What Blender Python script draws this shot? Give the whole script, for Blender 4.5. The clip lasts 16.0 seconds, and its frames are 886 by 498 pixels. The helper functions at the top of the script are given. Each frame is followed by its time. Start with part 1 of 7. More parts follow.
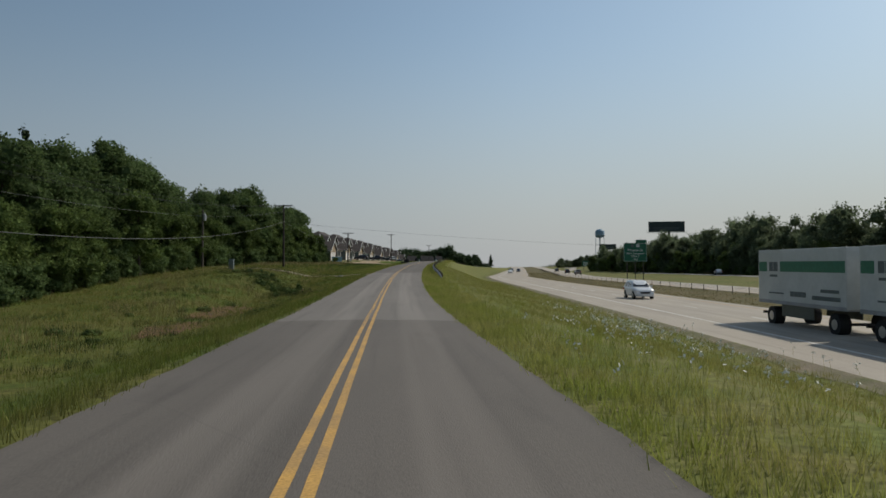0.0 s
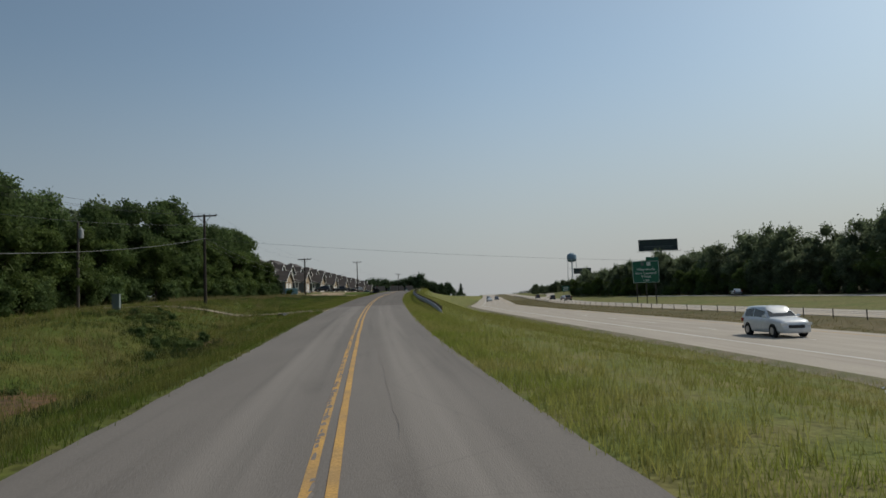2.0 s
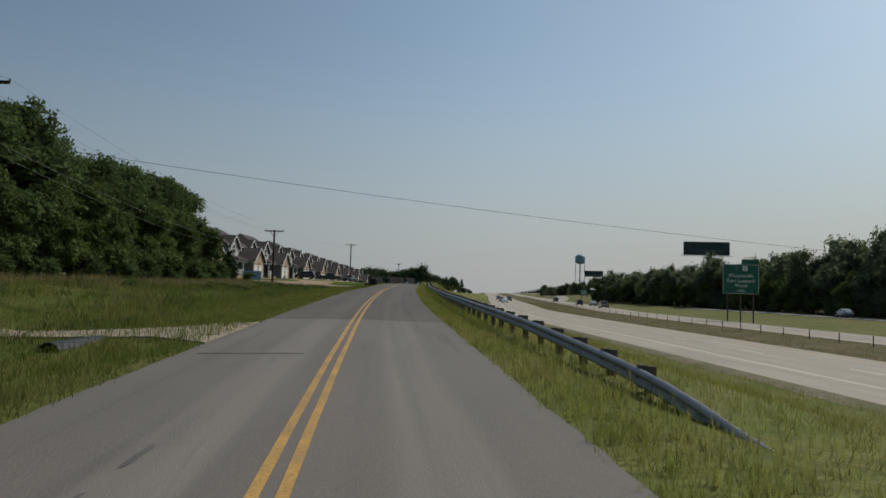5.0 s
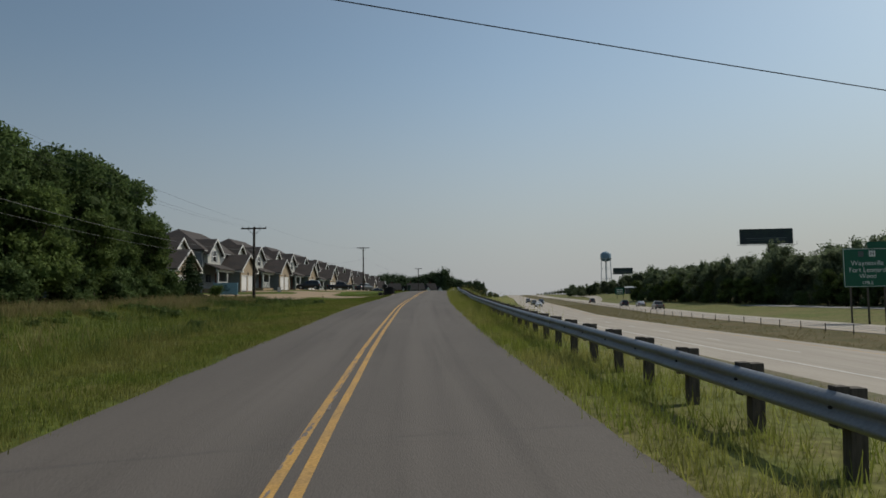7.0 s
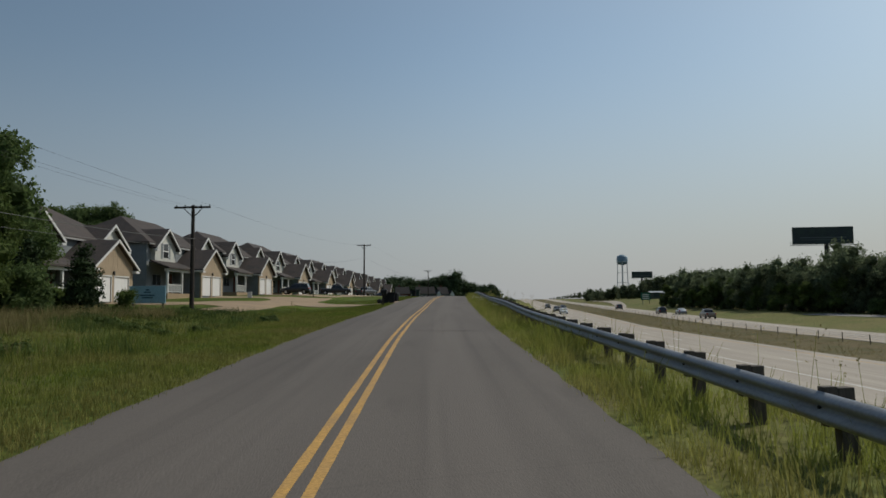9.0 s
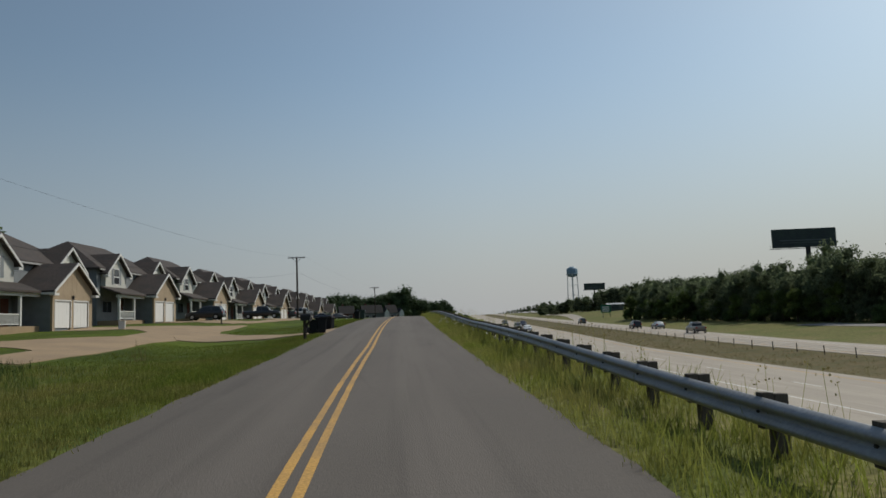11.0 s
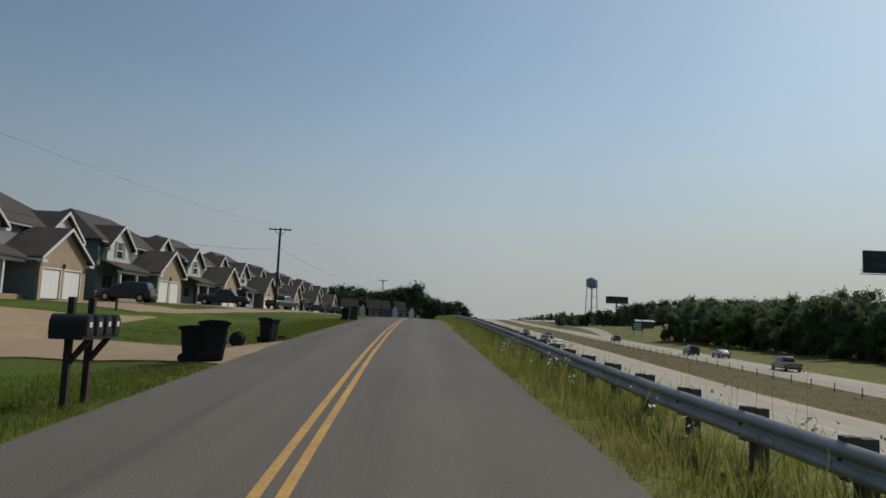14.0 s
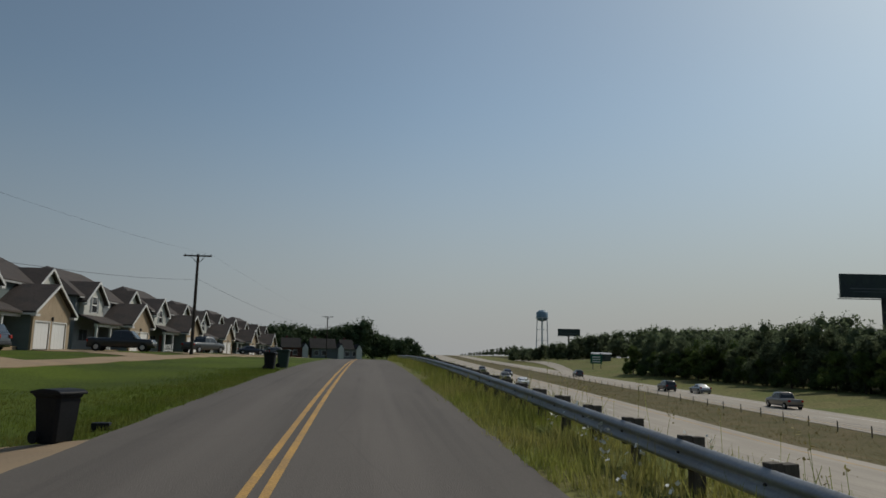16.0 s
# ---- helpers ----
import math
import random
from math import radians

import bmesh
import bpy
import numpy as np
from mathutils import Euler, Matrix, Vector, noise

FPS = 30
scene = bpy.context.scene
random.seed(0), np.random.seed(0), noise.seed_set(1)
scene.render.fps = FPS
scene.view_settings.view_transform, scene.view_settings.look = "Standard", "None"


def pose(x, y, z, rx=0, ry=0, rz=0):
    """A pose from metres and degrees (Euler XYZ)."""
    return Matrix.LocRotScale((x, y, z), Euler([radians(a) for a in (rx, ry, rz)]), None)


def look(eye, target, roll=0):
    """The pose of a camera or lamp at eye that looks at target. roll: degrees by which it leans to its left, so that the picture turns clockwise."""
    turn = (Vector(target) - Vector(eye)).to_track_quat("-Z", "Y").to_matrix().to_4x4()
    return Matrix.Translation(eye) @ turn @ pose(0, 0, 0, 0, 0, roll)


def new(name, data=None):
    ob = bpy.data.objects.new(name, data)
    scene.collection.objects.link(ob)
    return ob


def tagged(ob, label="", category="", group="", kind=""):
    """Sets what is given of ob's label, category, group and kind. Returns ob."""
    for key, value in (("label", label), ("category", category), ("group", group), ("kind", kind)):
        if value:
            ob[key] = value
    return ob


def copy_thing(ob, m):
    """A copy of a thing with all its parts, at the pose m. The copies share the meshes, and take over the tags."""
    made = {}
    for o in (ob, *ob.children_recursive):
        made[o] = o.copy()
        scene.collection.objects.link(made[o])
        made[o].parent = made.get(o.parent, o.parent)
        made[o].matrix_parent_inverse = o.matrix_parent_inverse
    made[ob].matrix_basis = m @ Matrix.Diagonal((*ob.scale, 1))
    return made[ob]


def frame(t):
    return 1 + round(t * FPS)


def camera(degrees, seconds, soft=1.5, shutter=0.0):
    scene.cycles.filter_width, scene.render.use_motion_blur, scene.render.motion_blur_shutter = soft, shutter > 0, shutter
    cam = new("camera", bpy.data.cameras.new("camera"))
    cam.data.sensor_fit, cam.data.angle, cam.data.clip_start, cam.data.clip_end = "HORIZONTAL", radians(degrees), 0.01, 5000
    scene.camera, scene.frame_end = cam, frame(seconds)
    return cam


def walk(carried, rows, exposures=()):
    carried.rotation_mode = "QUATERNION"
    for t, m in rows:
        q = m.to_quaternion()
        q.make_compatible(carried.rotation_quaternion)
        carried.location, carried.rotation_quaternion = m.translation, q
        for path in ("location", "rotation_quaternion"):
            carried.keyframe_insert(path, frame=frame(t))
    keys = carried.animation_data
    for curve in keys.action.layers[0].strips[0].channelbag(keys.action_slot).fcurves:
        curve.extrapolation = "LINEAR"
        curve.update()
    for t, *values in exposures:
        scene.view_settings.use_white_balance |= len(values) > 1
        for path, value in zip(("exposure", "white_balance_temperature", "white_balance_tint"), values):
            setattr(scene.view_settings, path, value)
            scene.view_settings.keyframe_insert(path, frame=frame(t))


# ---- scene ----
cam = camera(63.0, 16.0, soft=1.6)
PATH = [  # seconds, x, y, z, yaw, pitch, roll
    (0, -0.001, -0.000, 1.712, -0.046, 1.698, 0.147),
    (0.5, -0.620, 7.075, 1.689, -1.049, 2.355, 0.184),
    (1, -1.147, 14.190, 1.719, -1.310, 2.330, 0.091),
    (1.5, -1.736, 21.321, 1.709, -1.704, 3.477, 2.428),
    (2, -2.297, 28.414, 1.742, -2.713, 4.022, 2.067),
    (2.5, -2.805, 35.513, 1.801, -3.109, 4.230, 1.797),
    (3, -3.179, 42.560, 1.922, -3.008, 3.985, 1.310),
    (3.5, -3.514, 49.364, 2.039, -2.894, 3.970, 0.961),
    (4, -3.773, 55.856, 2.142, -2.856, 3.473, 0.120),
    (4.5, -4.015, 62.200, 2.304, -3.285, 3.568, -1.785),
    (5.1, -4.279, 69.836, 2.494, -3.037, 3.621, -1.412),
    (5.75, -4.519, 78.066, 2.695, -2.432, 3.750, -0.498),
    (6.4, -4.733, 86.096, 2.892, -1.826, 3.879, 0.415),
    (7, -4.926, 93.193, 3.073, -1.578, 3.932, 0.789),
    (7.5, -5.089, 98.945, 3.224, -1.518, 3.971, 0.485),
    (8, -5.170, 104.619, 3.367, -1.402, 3.947, 0.497),
    (8.5, -5.233, 110.178, 3.514, -1.012, 3.900, 0.608),
    (9, -5.288, 115.564, 3.641, -0.859, 4.214, 0.532),
    (9.5, -5.351, 120.752, 3.798, -3.112, 6.055, 2.220),
    (10.1, -5.419, 126.934, 3.985, -3.529, 5.919, 2.215),
    (10.75, -5.466, 133.481, 4.177, -4.548, 5.585, 2.202),
    (11.4, -5.468, 139.787, 4.351, -5.567, 5.251, 2.190),
    (12, -5.415, 145.321, 4.485, -5.984, 5.115, 2.185),
    (12.5, -5.344, 149.798, 4.586, -7.007, 4.773, 1.210),
    (13, -5.182, 154.127, 4.699, -6.732, 4.643, -0.328),
    (13.5, -4.988, 158.278, 4.812, -5.842, 4.927, -1.652),
    (14, -4.843, 162.237, 4.876, -4.357, 5.452, -2.657),
    (14.5, -4.763, 166.011, 4.991, -3.957, 6.525, -3.352),
    (15, -4.579, 169.530, 5.081, -5.268, 7.545, -2.847),
    (15.5, -4.527, 172.510, 5.175, -6.978, 8.225, -2.167),
    (16, -4.549, 175.185, 5.268, -8.452, 8.403, -1.221),
]
walk(cam, [(t, pose(x, y, z, 90 + pitch, roll, yaw)) for t, x, y, z, yaw, pitch, roll in PATH],
     exposures=((0, 0.14), (1.5, 0.18), (2.1, 0.06), (9, 0.0), (12, 0.1), (13.5, 0.1), (14.8, -0.04), (16, -0.22)))

# ---- world, sun, exposure ----
SUN_AZ, SUN_EL = 58.0, 44.0   # degrees right of +y, degrees up
world = bpy.data.worlds.new("sky")
world.use_nodes = True
scene.world = world
_n = world.node_tree.nodes
_sky = _n.new("ShaderNodeTexSky")
_sky.sky_type, _sky.sun_disc = 'NISHITA', False
_sky.sun_elevation, _sky.sun_rotation = radians(SUN_EL), radians(SUN_AZ)
_sky.air_density, _sky.dust_density, _sky.ozone_density, _sky.altitude = 1.0, 1.6, 1.0, 300
_bg = _n["Background"]
_tint = _n.new("ShaderNodeMixRGB")
_tint.blend_type = 'MULTIPLY'
_tint.inputs["Fac"].default_value = 1.0
_tint.inputs["Color2"].default_value = (0.88, 1.0, 0.96, 1)
world.node_tree.links.new(_sky.outputs["Color"], _tint.inputs["Color1"])
world.node_tree.links.new(_tint.outputs["Color"], _bg.inputs["Color"])
# summer haze: a pale veil that thickens towards the horizon all round
_haze = _n.new("ShaderNodeBackground")
_tc, _sep, _mr, _mix = (_n.new(q) for q in ("ShaderNodeTexCoord", "ShaderNodeSeparateXYZ", "ShaderNodeMapRange", "ShaderNodeMixShader"))
_mr.interpolation_type = 'SMOOTHSTEP'
for _k, _v in (("From Min", -0.02), ("From Max", 0.36), ("To Min", 0.96), ("To Max", 0.18)):
    _mr.inputs[_k].default_value = _v
_lk = world.node_tree.links.new
_lk(_tc.outputs["Generated"], _sep.inputs["Vector"])
_lk(_sep.outputs["Z"], _mr.inputs["Value"])
_lk(_mr.outputs["Result"], _mix.inputs["Fac"])
# haze scatters more light on the sun's side
_dot, _gain = _n.new("ShaderNodeVectorMath"), _n.new("ShaderNodeMapRange")
_dot.operation = 'DOT_PRODUCT'
_dot.inputs[1].default_value = (math.sin(radians(SUN_AZ)), math.cos(radians(SUN_AZ)), 0)
for _k, _v in (("From Min", -0.1), ("From Max", 0.65), ("To Min", 0.66), ("To Max", 0.97)):
    _gain.inputs[_k].default_value = _v
_lk(_tc.outputs["Generated"], _dot.inputs[0])
_lk(_dot.outputs["Value"], _gain.inputs["Value"])
_lk(_gain.outputs["Result"], _haze.inputs["Strength"])
_hue, _veil = _n.new("ShaderNodeMapRange"), _n.new("ShaderNodeMix")
_veil.data_type = 'RGBA'
_hue.inputs["From Min"].default_value, _hue.inputs["From Max"].default_value = 0.0, 0.9
_veil.inputs["A"].default_value, _veil.inputs["B"].default_value = (0.362, 0.398, 0.438, 1), (0.400, 0.402, 0.396, 1)
_lk(_dot.outputs["Value"], _hue.inputs["Value"])
_lk(_hue.outputs["Result"], _veil.inputs["Factor"])
_lk(_veil.outputs["Result"], _haze.inputs["Color"])
_air = _n.new("ShaderNodeMath")
_air.operation = 'MULTIPLY'
_air.inputs[1].default_value = 0.101
_air2 = _n.new("ShaderNodeMapRange")
for _k, _v in (("From Min", -0.1), ("From Max", 0.6), ("To Min", 0.76), ("To Max", 1.0)):
    _air2.inputs[_k].default_value = _v
_lk(_dot.outputs["Value"], _air2.inputs["Value"])
_lk(_air2.outputs["Result"], _air.inputs[0])
_lk(_air.outputs["Value"], _bg.inputs["Strength"])
_lk(_bg.outputs["Background"], _mix.inputs[1])
_lk(_haze.outputs["Background"], _mix.inputs[2])
_lk(_mix.outputs["Shader"], _n["World Output"].inputs["Surface"])
sun_data = bpy.data.lights.new("sun", 'SUN')
sun_data.energy, sun_data.angle, sun_data.color = 2.6, radians(0.6), (1.0, 0.93, 0.82)
sun = new("sun", sun_data)
_d = Vector((math.sin(radians(SUN_AZ)) * math.cos(radians(SUN_EL)), math.cos(radians(SUN_AZ)) * math.cos(radians(SUN_EL)), math.sin(radians(SUN_EL))))
sun.matrix_world = look(_d * 200, (0, 0, 0))

# ---- materials ----
def material(name, colour, rough=0.8, metal=0.0, vary=0.25, scale=3.0, fine=40.0, bump=0.2, other=None, spec=0.3, per_object=0.0, per_island=0.0, stretch=(1, 1, 1)):
    """A surface with variation at two scales: broad blotches towards the colour `other`, and fine grain with relief."""
    m = bpy.data.materials.new(name)
    m.use_nodes = True
    nt = m.node_tree
    n, link = nt.nodes, nt.links.new
    p = n["Principled BSDF"]
    p.inputs["Roughness"].default_value, p.inputs["Metallic"].default_value = rough, metal
    p.inputs["Specular IOR Level"].default_value = spec
    tc = n.new("ShaderNodeTexCoord")
    mp = n.new("ShaderNodeMapping")
    mp.inputs["Scale"].default_value = stretch
    link(tc.outputs["Object"], mp.inputs["Vector"])
    big, small = n.new("ShaderNodeTexNoise"), n.new("ShaderNodeTexNoise")
    big.inputs["Scale"].default_value, big.inputs["Detail"].default_value = scale, 5
    small.inputs["Scale"].default_value, small.inputs["Detail"].default_value = fine, 4
    link(mp.outputs["Vector"], big.inputs["Vector"])
    link(mp.outputs["Vector"], small.inputs["Vector"])
    ramp = n.new("ShaderNodeMapRange")
    ramp.inputs["From Min"].default_value, ramp.inputs["From Max"].default_value = 0.35, 0.65
    link(big.outputs["Fac"], ramp.inputs["Value"])
    mix = n.new("ShaderNodeMix")
    mix.data_type = 'RGBA'
    o = other or tuple(c * (1 - vary) for c in colour)
    mix.inputs["A"].default_value, mix.inputs["B"].default_value = (*colour, 1), (*o, 1)
    link(ramp.outputs["Result"], mix.inputs["Factor"])
    grain = n.new("ShaderNodeMapRange")
    grain.inputs["From Min"].default_value, grain.inputs["From Max"].default_value = 0.3, 0.7
    grain.inputs["To Min"].default_value, grain.inputs["To Max"].default_value = 1 - vary, 1 + vary
    link(small.outputs["Fac"], grain.inputs["Value"])
    value = grain.outputs["Result"]
    for amount, node, socket in ((per_object, "ShaderNodeObjectInfo", "Random"), (per_island, "ShaderNodeNewGeometry", "Random Per Island")):
        if amount:
            info = n.new(node)
            r = n.new("ShaderNodeMapRange")
            r.inputs["To Min"].default_value, r.inputs["To Max"].default_value = 1 - amount, 1 + amount
            link(info.outputs[socket], r.inputs["Value"])
            mul = n.new("ShaderNodeMath")
            mul.operation = 'MULTIPLY'
            link(value, mul.inputs[0])
            link(r.outputs["Result"], mul.inputs[1])
            value = mul.outputs["Value"]
    scl = n.new("ShaderNodeVectorMath")
    scl.operation = 'SCALE'
    link(mix.outputs["Result"], scl.inputs[0])
    link(value, scl.inputs["Scale"])
    link(scl.outputs["Vector"], p.inputs["Base Color"])
    if bump:
        b = n.new("ShaderNodeBump")
        b.inputs["Strength"].default_value, b.inputs["Distance"].default_value = bump, 0.02
        link(small.outputs["Fac"], b.inputs["Height"])
        link(b.outputs["Normal"], p.inputs["Normal"])
    return m


def leaf_material(name, colour, other, shine=0.25):
    """Foliage: colour varies leaf by leaf and tree by tree; some light shines through."""
    m = material(name, colour, 0.75, 0, 0.2, 0.35, 3.0, 0, other, 0.12, 0.18, 0.35)
    nt = m.node_tree
    p, out = nt.nodes["Principled BSDF"], nt.nodes["Material Output"]
    t, mix = nt.nodes.new("ShaderNodeBsdfTranslucent"), nt.nodes.new("ShaderNodeMixShader")
    src = p.inputs["Base Color"].links[0].from_socket
    nt.links.new(src, t.inputs["Color"])
    mix.inputs["Fac"].default_value = shine
    nt.links.new(p.outputs["BSDF"], mix.inputs[1])
    nt.links.new(t.outputs["BSDF"], mix.inputs[2])
    nt.links.new(mix.outputs["Shader"], out.inputs["Surface"])
    return m


def road_material(name, colour, wheel, seam, tracks, bands=(), spread=0.55, polish=(8000, 9000)):
    """Pavement laid with u across the road in metres and v along it: wheel paths, long stains, worn aggregate, cracks and resurfaced lengths."""
    m = material(name, colour, 0.85, 0, 0.10, 0.5, 60.0, 0.25, tuple(c * 0.86 for c in colour), 0.25, stretch=(1, 0.22, 1))
    nt = m.node_tree
    n, link = nt.nodes, nt.links.new
    p = n["Principled BSDF"]
    base = p.inputs["Base Color"].links[0].from_socket
    uv = n.new("ShaderNodeUVMap")
    uv.uv_map = "lay"
    sep = n.new("ShaderNodeSeparateXYZ")
    link(uv.outputs["UV"], sep.inputs["Vector"])
    mp = n.new("ShaderNodeMapping")
    mp.inputs["Scale"].default_value = (1.6, 0.035, 1)
    link(uv.outputs["UV"], mp.inputs["Vector"])
    streak = n.new("ShaderNodeTexNoise")
    streak.inputs["Scale"].default_value, streak.inputs["Detail"].default_value = 1.0, 5
    link(mp.outputs["Vector"], streak.inputs["Vector"])
    total = None
    for u in tracks:
        a = n.new("ShaderNodeMath"); a.operation = 'SUBTRACT'
        link(sep.outputs["X"], a.inputs[0]); a.inputs[1].default_value = u
        b = n.new("ShaderNodeMath"); b.operation = 'ABSOLUTE'
        link(a.outputs["Value"], b.inputs[0])
        r = n.new("ShaderNodeMapRange"); r.interpolation_type = 'SMOOTHSTEP'
        r.inputs["From Min"].default_value, r.inputs["From Max"].default_value = spread * 0.5, spread
        r.inputs["To Min"].default_value, r.inputs["To Max"].default_value = 1.0, 0.0
        link(b.outputs["Value"], r.inputs["Value"])
        if total is None:
            total = r.outputs["Result"]
        else:
            s = n.new("ShaderNodeMath"); s.operation = 'MAXIMUM'
            link(total, s.inputs[0]); link(r.outputs["Result"], s.inputs[1])
            total = s.outputs["Value"]
    k = n.new("ShaderNodeMath"); k.operation = 'MULTIPLY'
    link(total, k.inputs[0])
    sr = n.new("ShaderNodeMapRange")
    sr.inputs["From Min"].default_value, sr.inputs["From Max"].default_value = 0.2, 0.65
    link(streak.outputs["Fac"], sr.inputs["Value"])
    link(sr.outputs["Result"], k.inputs[1])
    fade = n.new("ShaderNodeMapRange")
    fade.inputs["From Min"].default_value, fade.inputs["From Max"].default_value = polish
    fade.inputs["To Min"].default_value, fade.inputs["To Max"].default_value = 1.0, 0.5
    link(sep.outputs["Y"], fade.inputs["Value"])
    worn = n.new("ShaderNodeMath"); worn.operation = 'MULTIPLY'
    link(k.outputs["Value"], worn.inputs[0]); link(fade.outputs["Result"], worn.inputs[1])
    mix = n.new("ShaderNodeMix"); mix.data_type = 'RGBA'
    link(worn.outputs["Value"], mix.inputs["Factor"])
    link(base, mix.inputs["A"])
    mix.inputs["B"].default_value = (*wheel, 1)
    col = mix.outputs["Result"]
    # cracks
    warp = n.new("ShaderNodeTexNoise"); warp.inputs["Scale"].default_value = 0.5
    link(uv.outputs["UV"], warp.inputs["Vector"])
    add = n.new("ShaderNodeMixRGB"); add.inputs["Fac"].default_value = 0.12
    link(uv.outputs["UV"], add.inputs["Color1"]); link(warp.outputs["Color"], add.inputs["Color2"])
    vor = n.new("ShaderNodeTexVoronoi"); vor.feature = 'DISTANCE_TO_EDGE'; vor.inputs["Scale"].default_value = 0.16
    link(add.outputs["Color"], vor.inputs["Vector"])
    cr = n.new("ShaderNodeMapRange")
    cr.inputs["From Min"].default_value, cr.inputs["From Max"].default_value = 0.0, 0.004
    cr.inputs["To Min"].default_value, cr.inputs["To Max"].default_value = seam, 0.0
    link(vor.outputs["Distance"], cr.inputs["Value"])
    mix2 = n.new("ShaderNodeMix"); mix2.data_type = 'RGBA'
    link(cr.outputs["Result"], mix2.inputs["Factor"])
    link(col, mix2.inputs["A"])
    mix2.inputs["B"].default_value = (*(c * 0.45 for c in colour), 1)
    col = mix2.outputs["Result"]
    # resurfaced lengths: (from, to, tint), their joints a little ragged
    jag = n.new("ShaderNodeTexNoise"); jag.inputs["Scale"].default_value, jag.inputs["Detail"].default_value = 1.3, 5
    link(uv.outputs["UV"], jag.inputs["Vector"])
    along = n.new("ShaderNodeMath"); along.operation = 'MULTIPLY_ADD'; along.inputs[1].default_value = 0.9
    link(jag.outputs["Fac"], along.inputs[0]); link(sep.outputs["Y"], along.inputs[2])
    for v0, v1, tint in bands:
        g = n.new("ShaderNodeMath"); g.operation = 'GREATER_THAN'; g.inputs[1].default_value = v0
        l = n.new("ShaderNodeMath"); l.operation = 'LESS_THAN'; l.inputs[1].default_value = v1
        link(along.outputs["Value"], g.inputs[0]); link(along.outputs["Value"], l.inputs[0])
        a = n.new("ShaderNodeMath"); a.operation = 'MULTIPLY'
        link(g.outputs["Value"], a.inputs[0]); link(l.outputs["Value"], a.inputs[1])
        mm = n.new("ShaderNodeMix"); mm.data_type = 'RGBA'; mm.blend_type = 'MULTIPLY'
        link(a.outputs["Value"], mm.inputs["Factor"])
        link(col, mm.inputs["A"])
        mm.inputs["B"].default_value = (*tint, 1)
        col = mm.outputs["Result"]
    # long drips and tyre stains, and scattered dark blots
    for scale, lo, hi, dark in (((2.6, 0.05, 1), 0.50, 0.70, 0.86), ((0.9, 0.16, 1), 0.60, 0.72, 0.88), ((5.0, 2.2, 1), 0.70, 0.76, 0.80)):
        mq = n.new("ShaderNodeMapping"); mq.inputs["Scale"].default_value = scale
        link(uv.outputs["UV"], mq.inputs["Vector"])
        st = n.new("ShaderNodeTexNoise"); st.inputs["Scale"].default_value, st.inputs["Detail"].default_value = 1.0, 6
        link(mq.outputs["Vector"], st.inputs["Vector"])
        sm = n.new("ShaderNodeMapRange"); sm.interpolation_type = 'SMOOTHSTEP'
        for key, val in (("From Min", lo), ("From Max", hi), ("To Min", 1.0), ("To Max", dark)):
            sm.inputs[key].default_value = val
        link(st.outputs["Fac"], sm.inputs["Value"])
        sc = n.new("ShaderNodeVectorMath"); sc.operation = 'SCALE'
        link(col, sc.inputs[0]); link(sm.outputs["Result"], sc.inputs["Scale"])
        col = sc.outputs["Vector"]
    link(col, p.inputs["Base Color"])
    return m


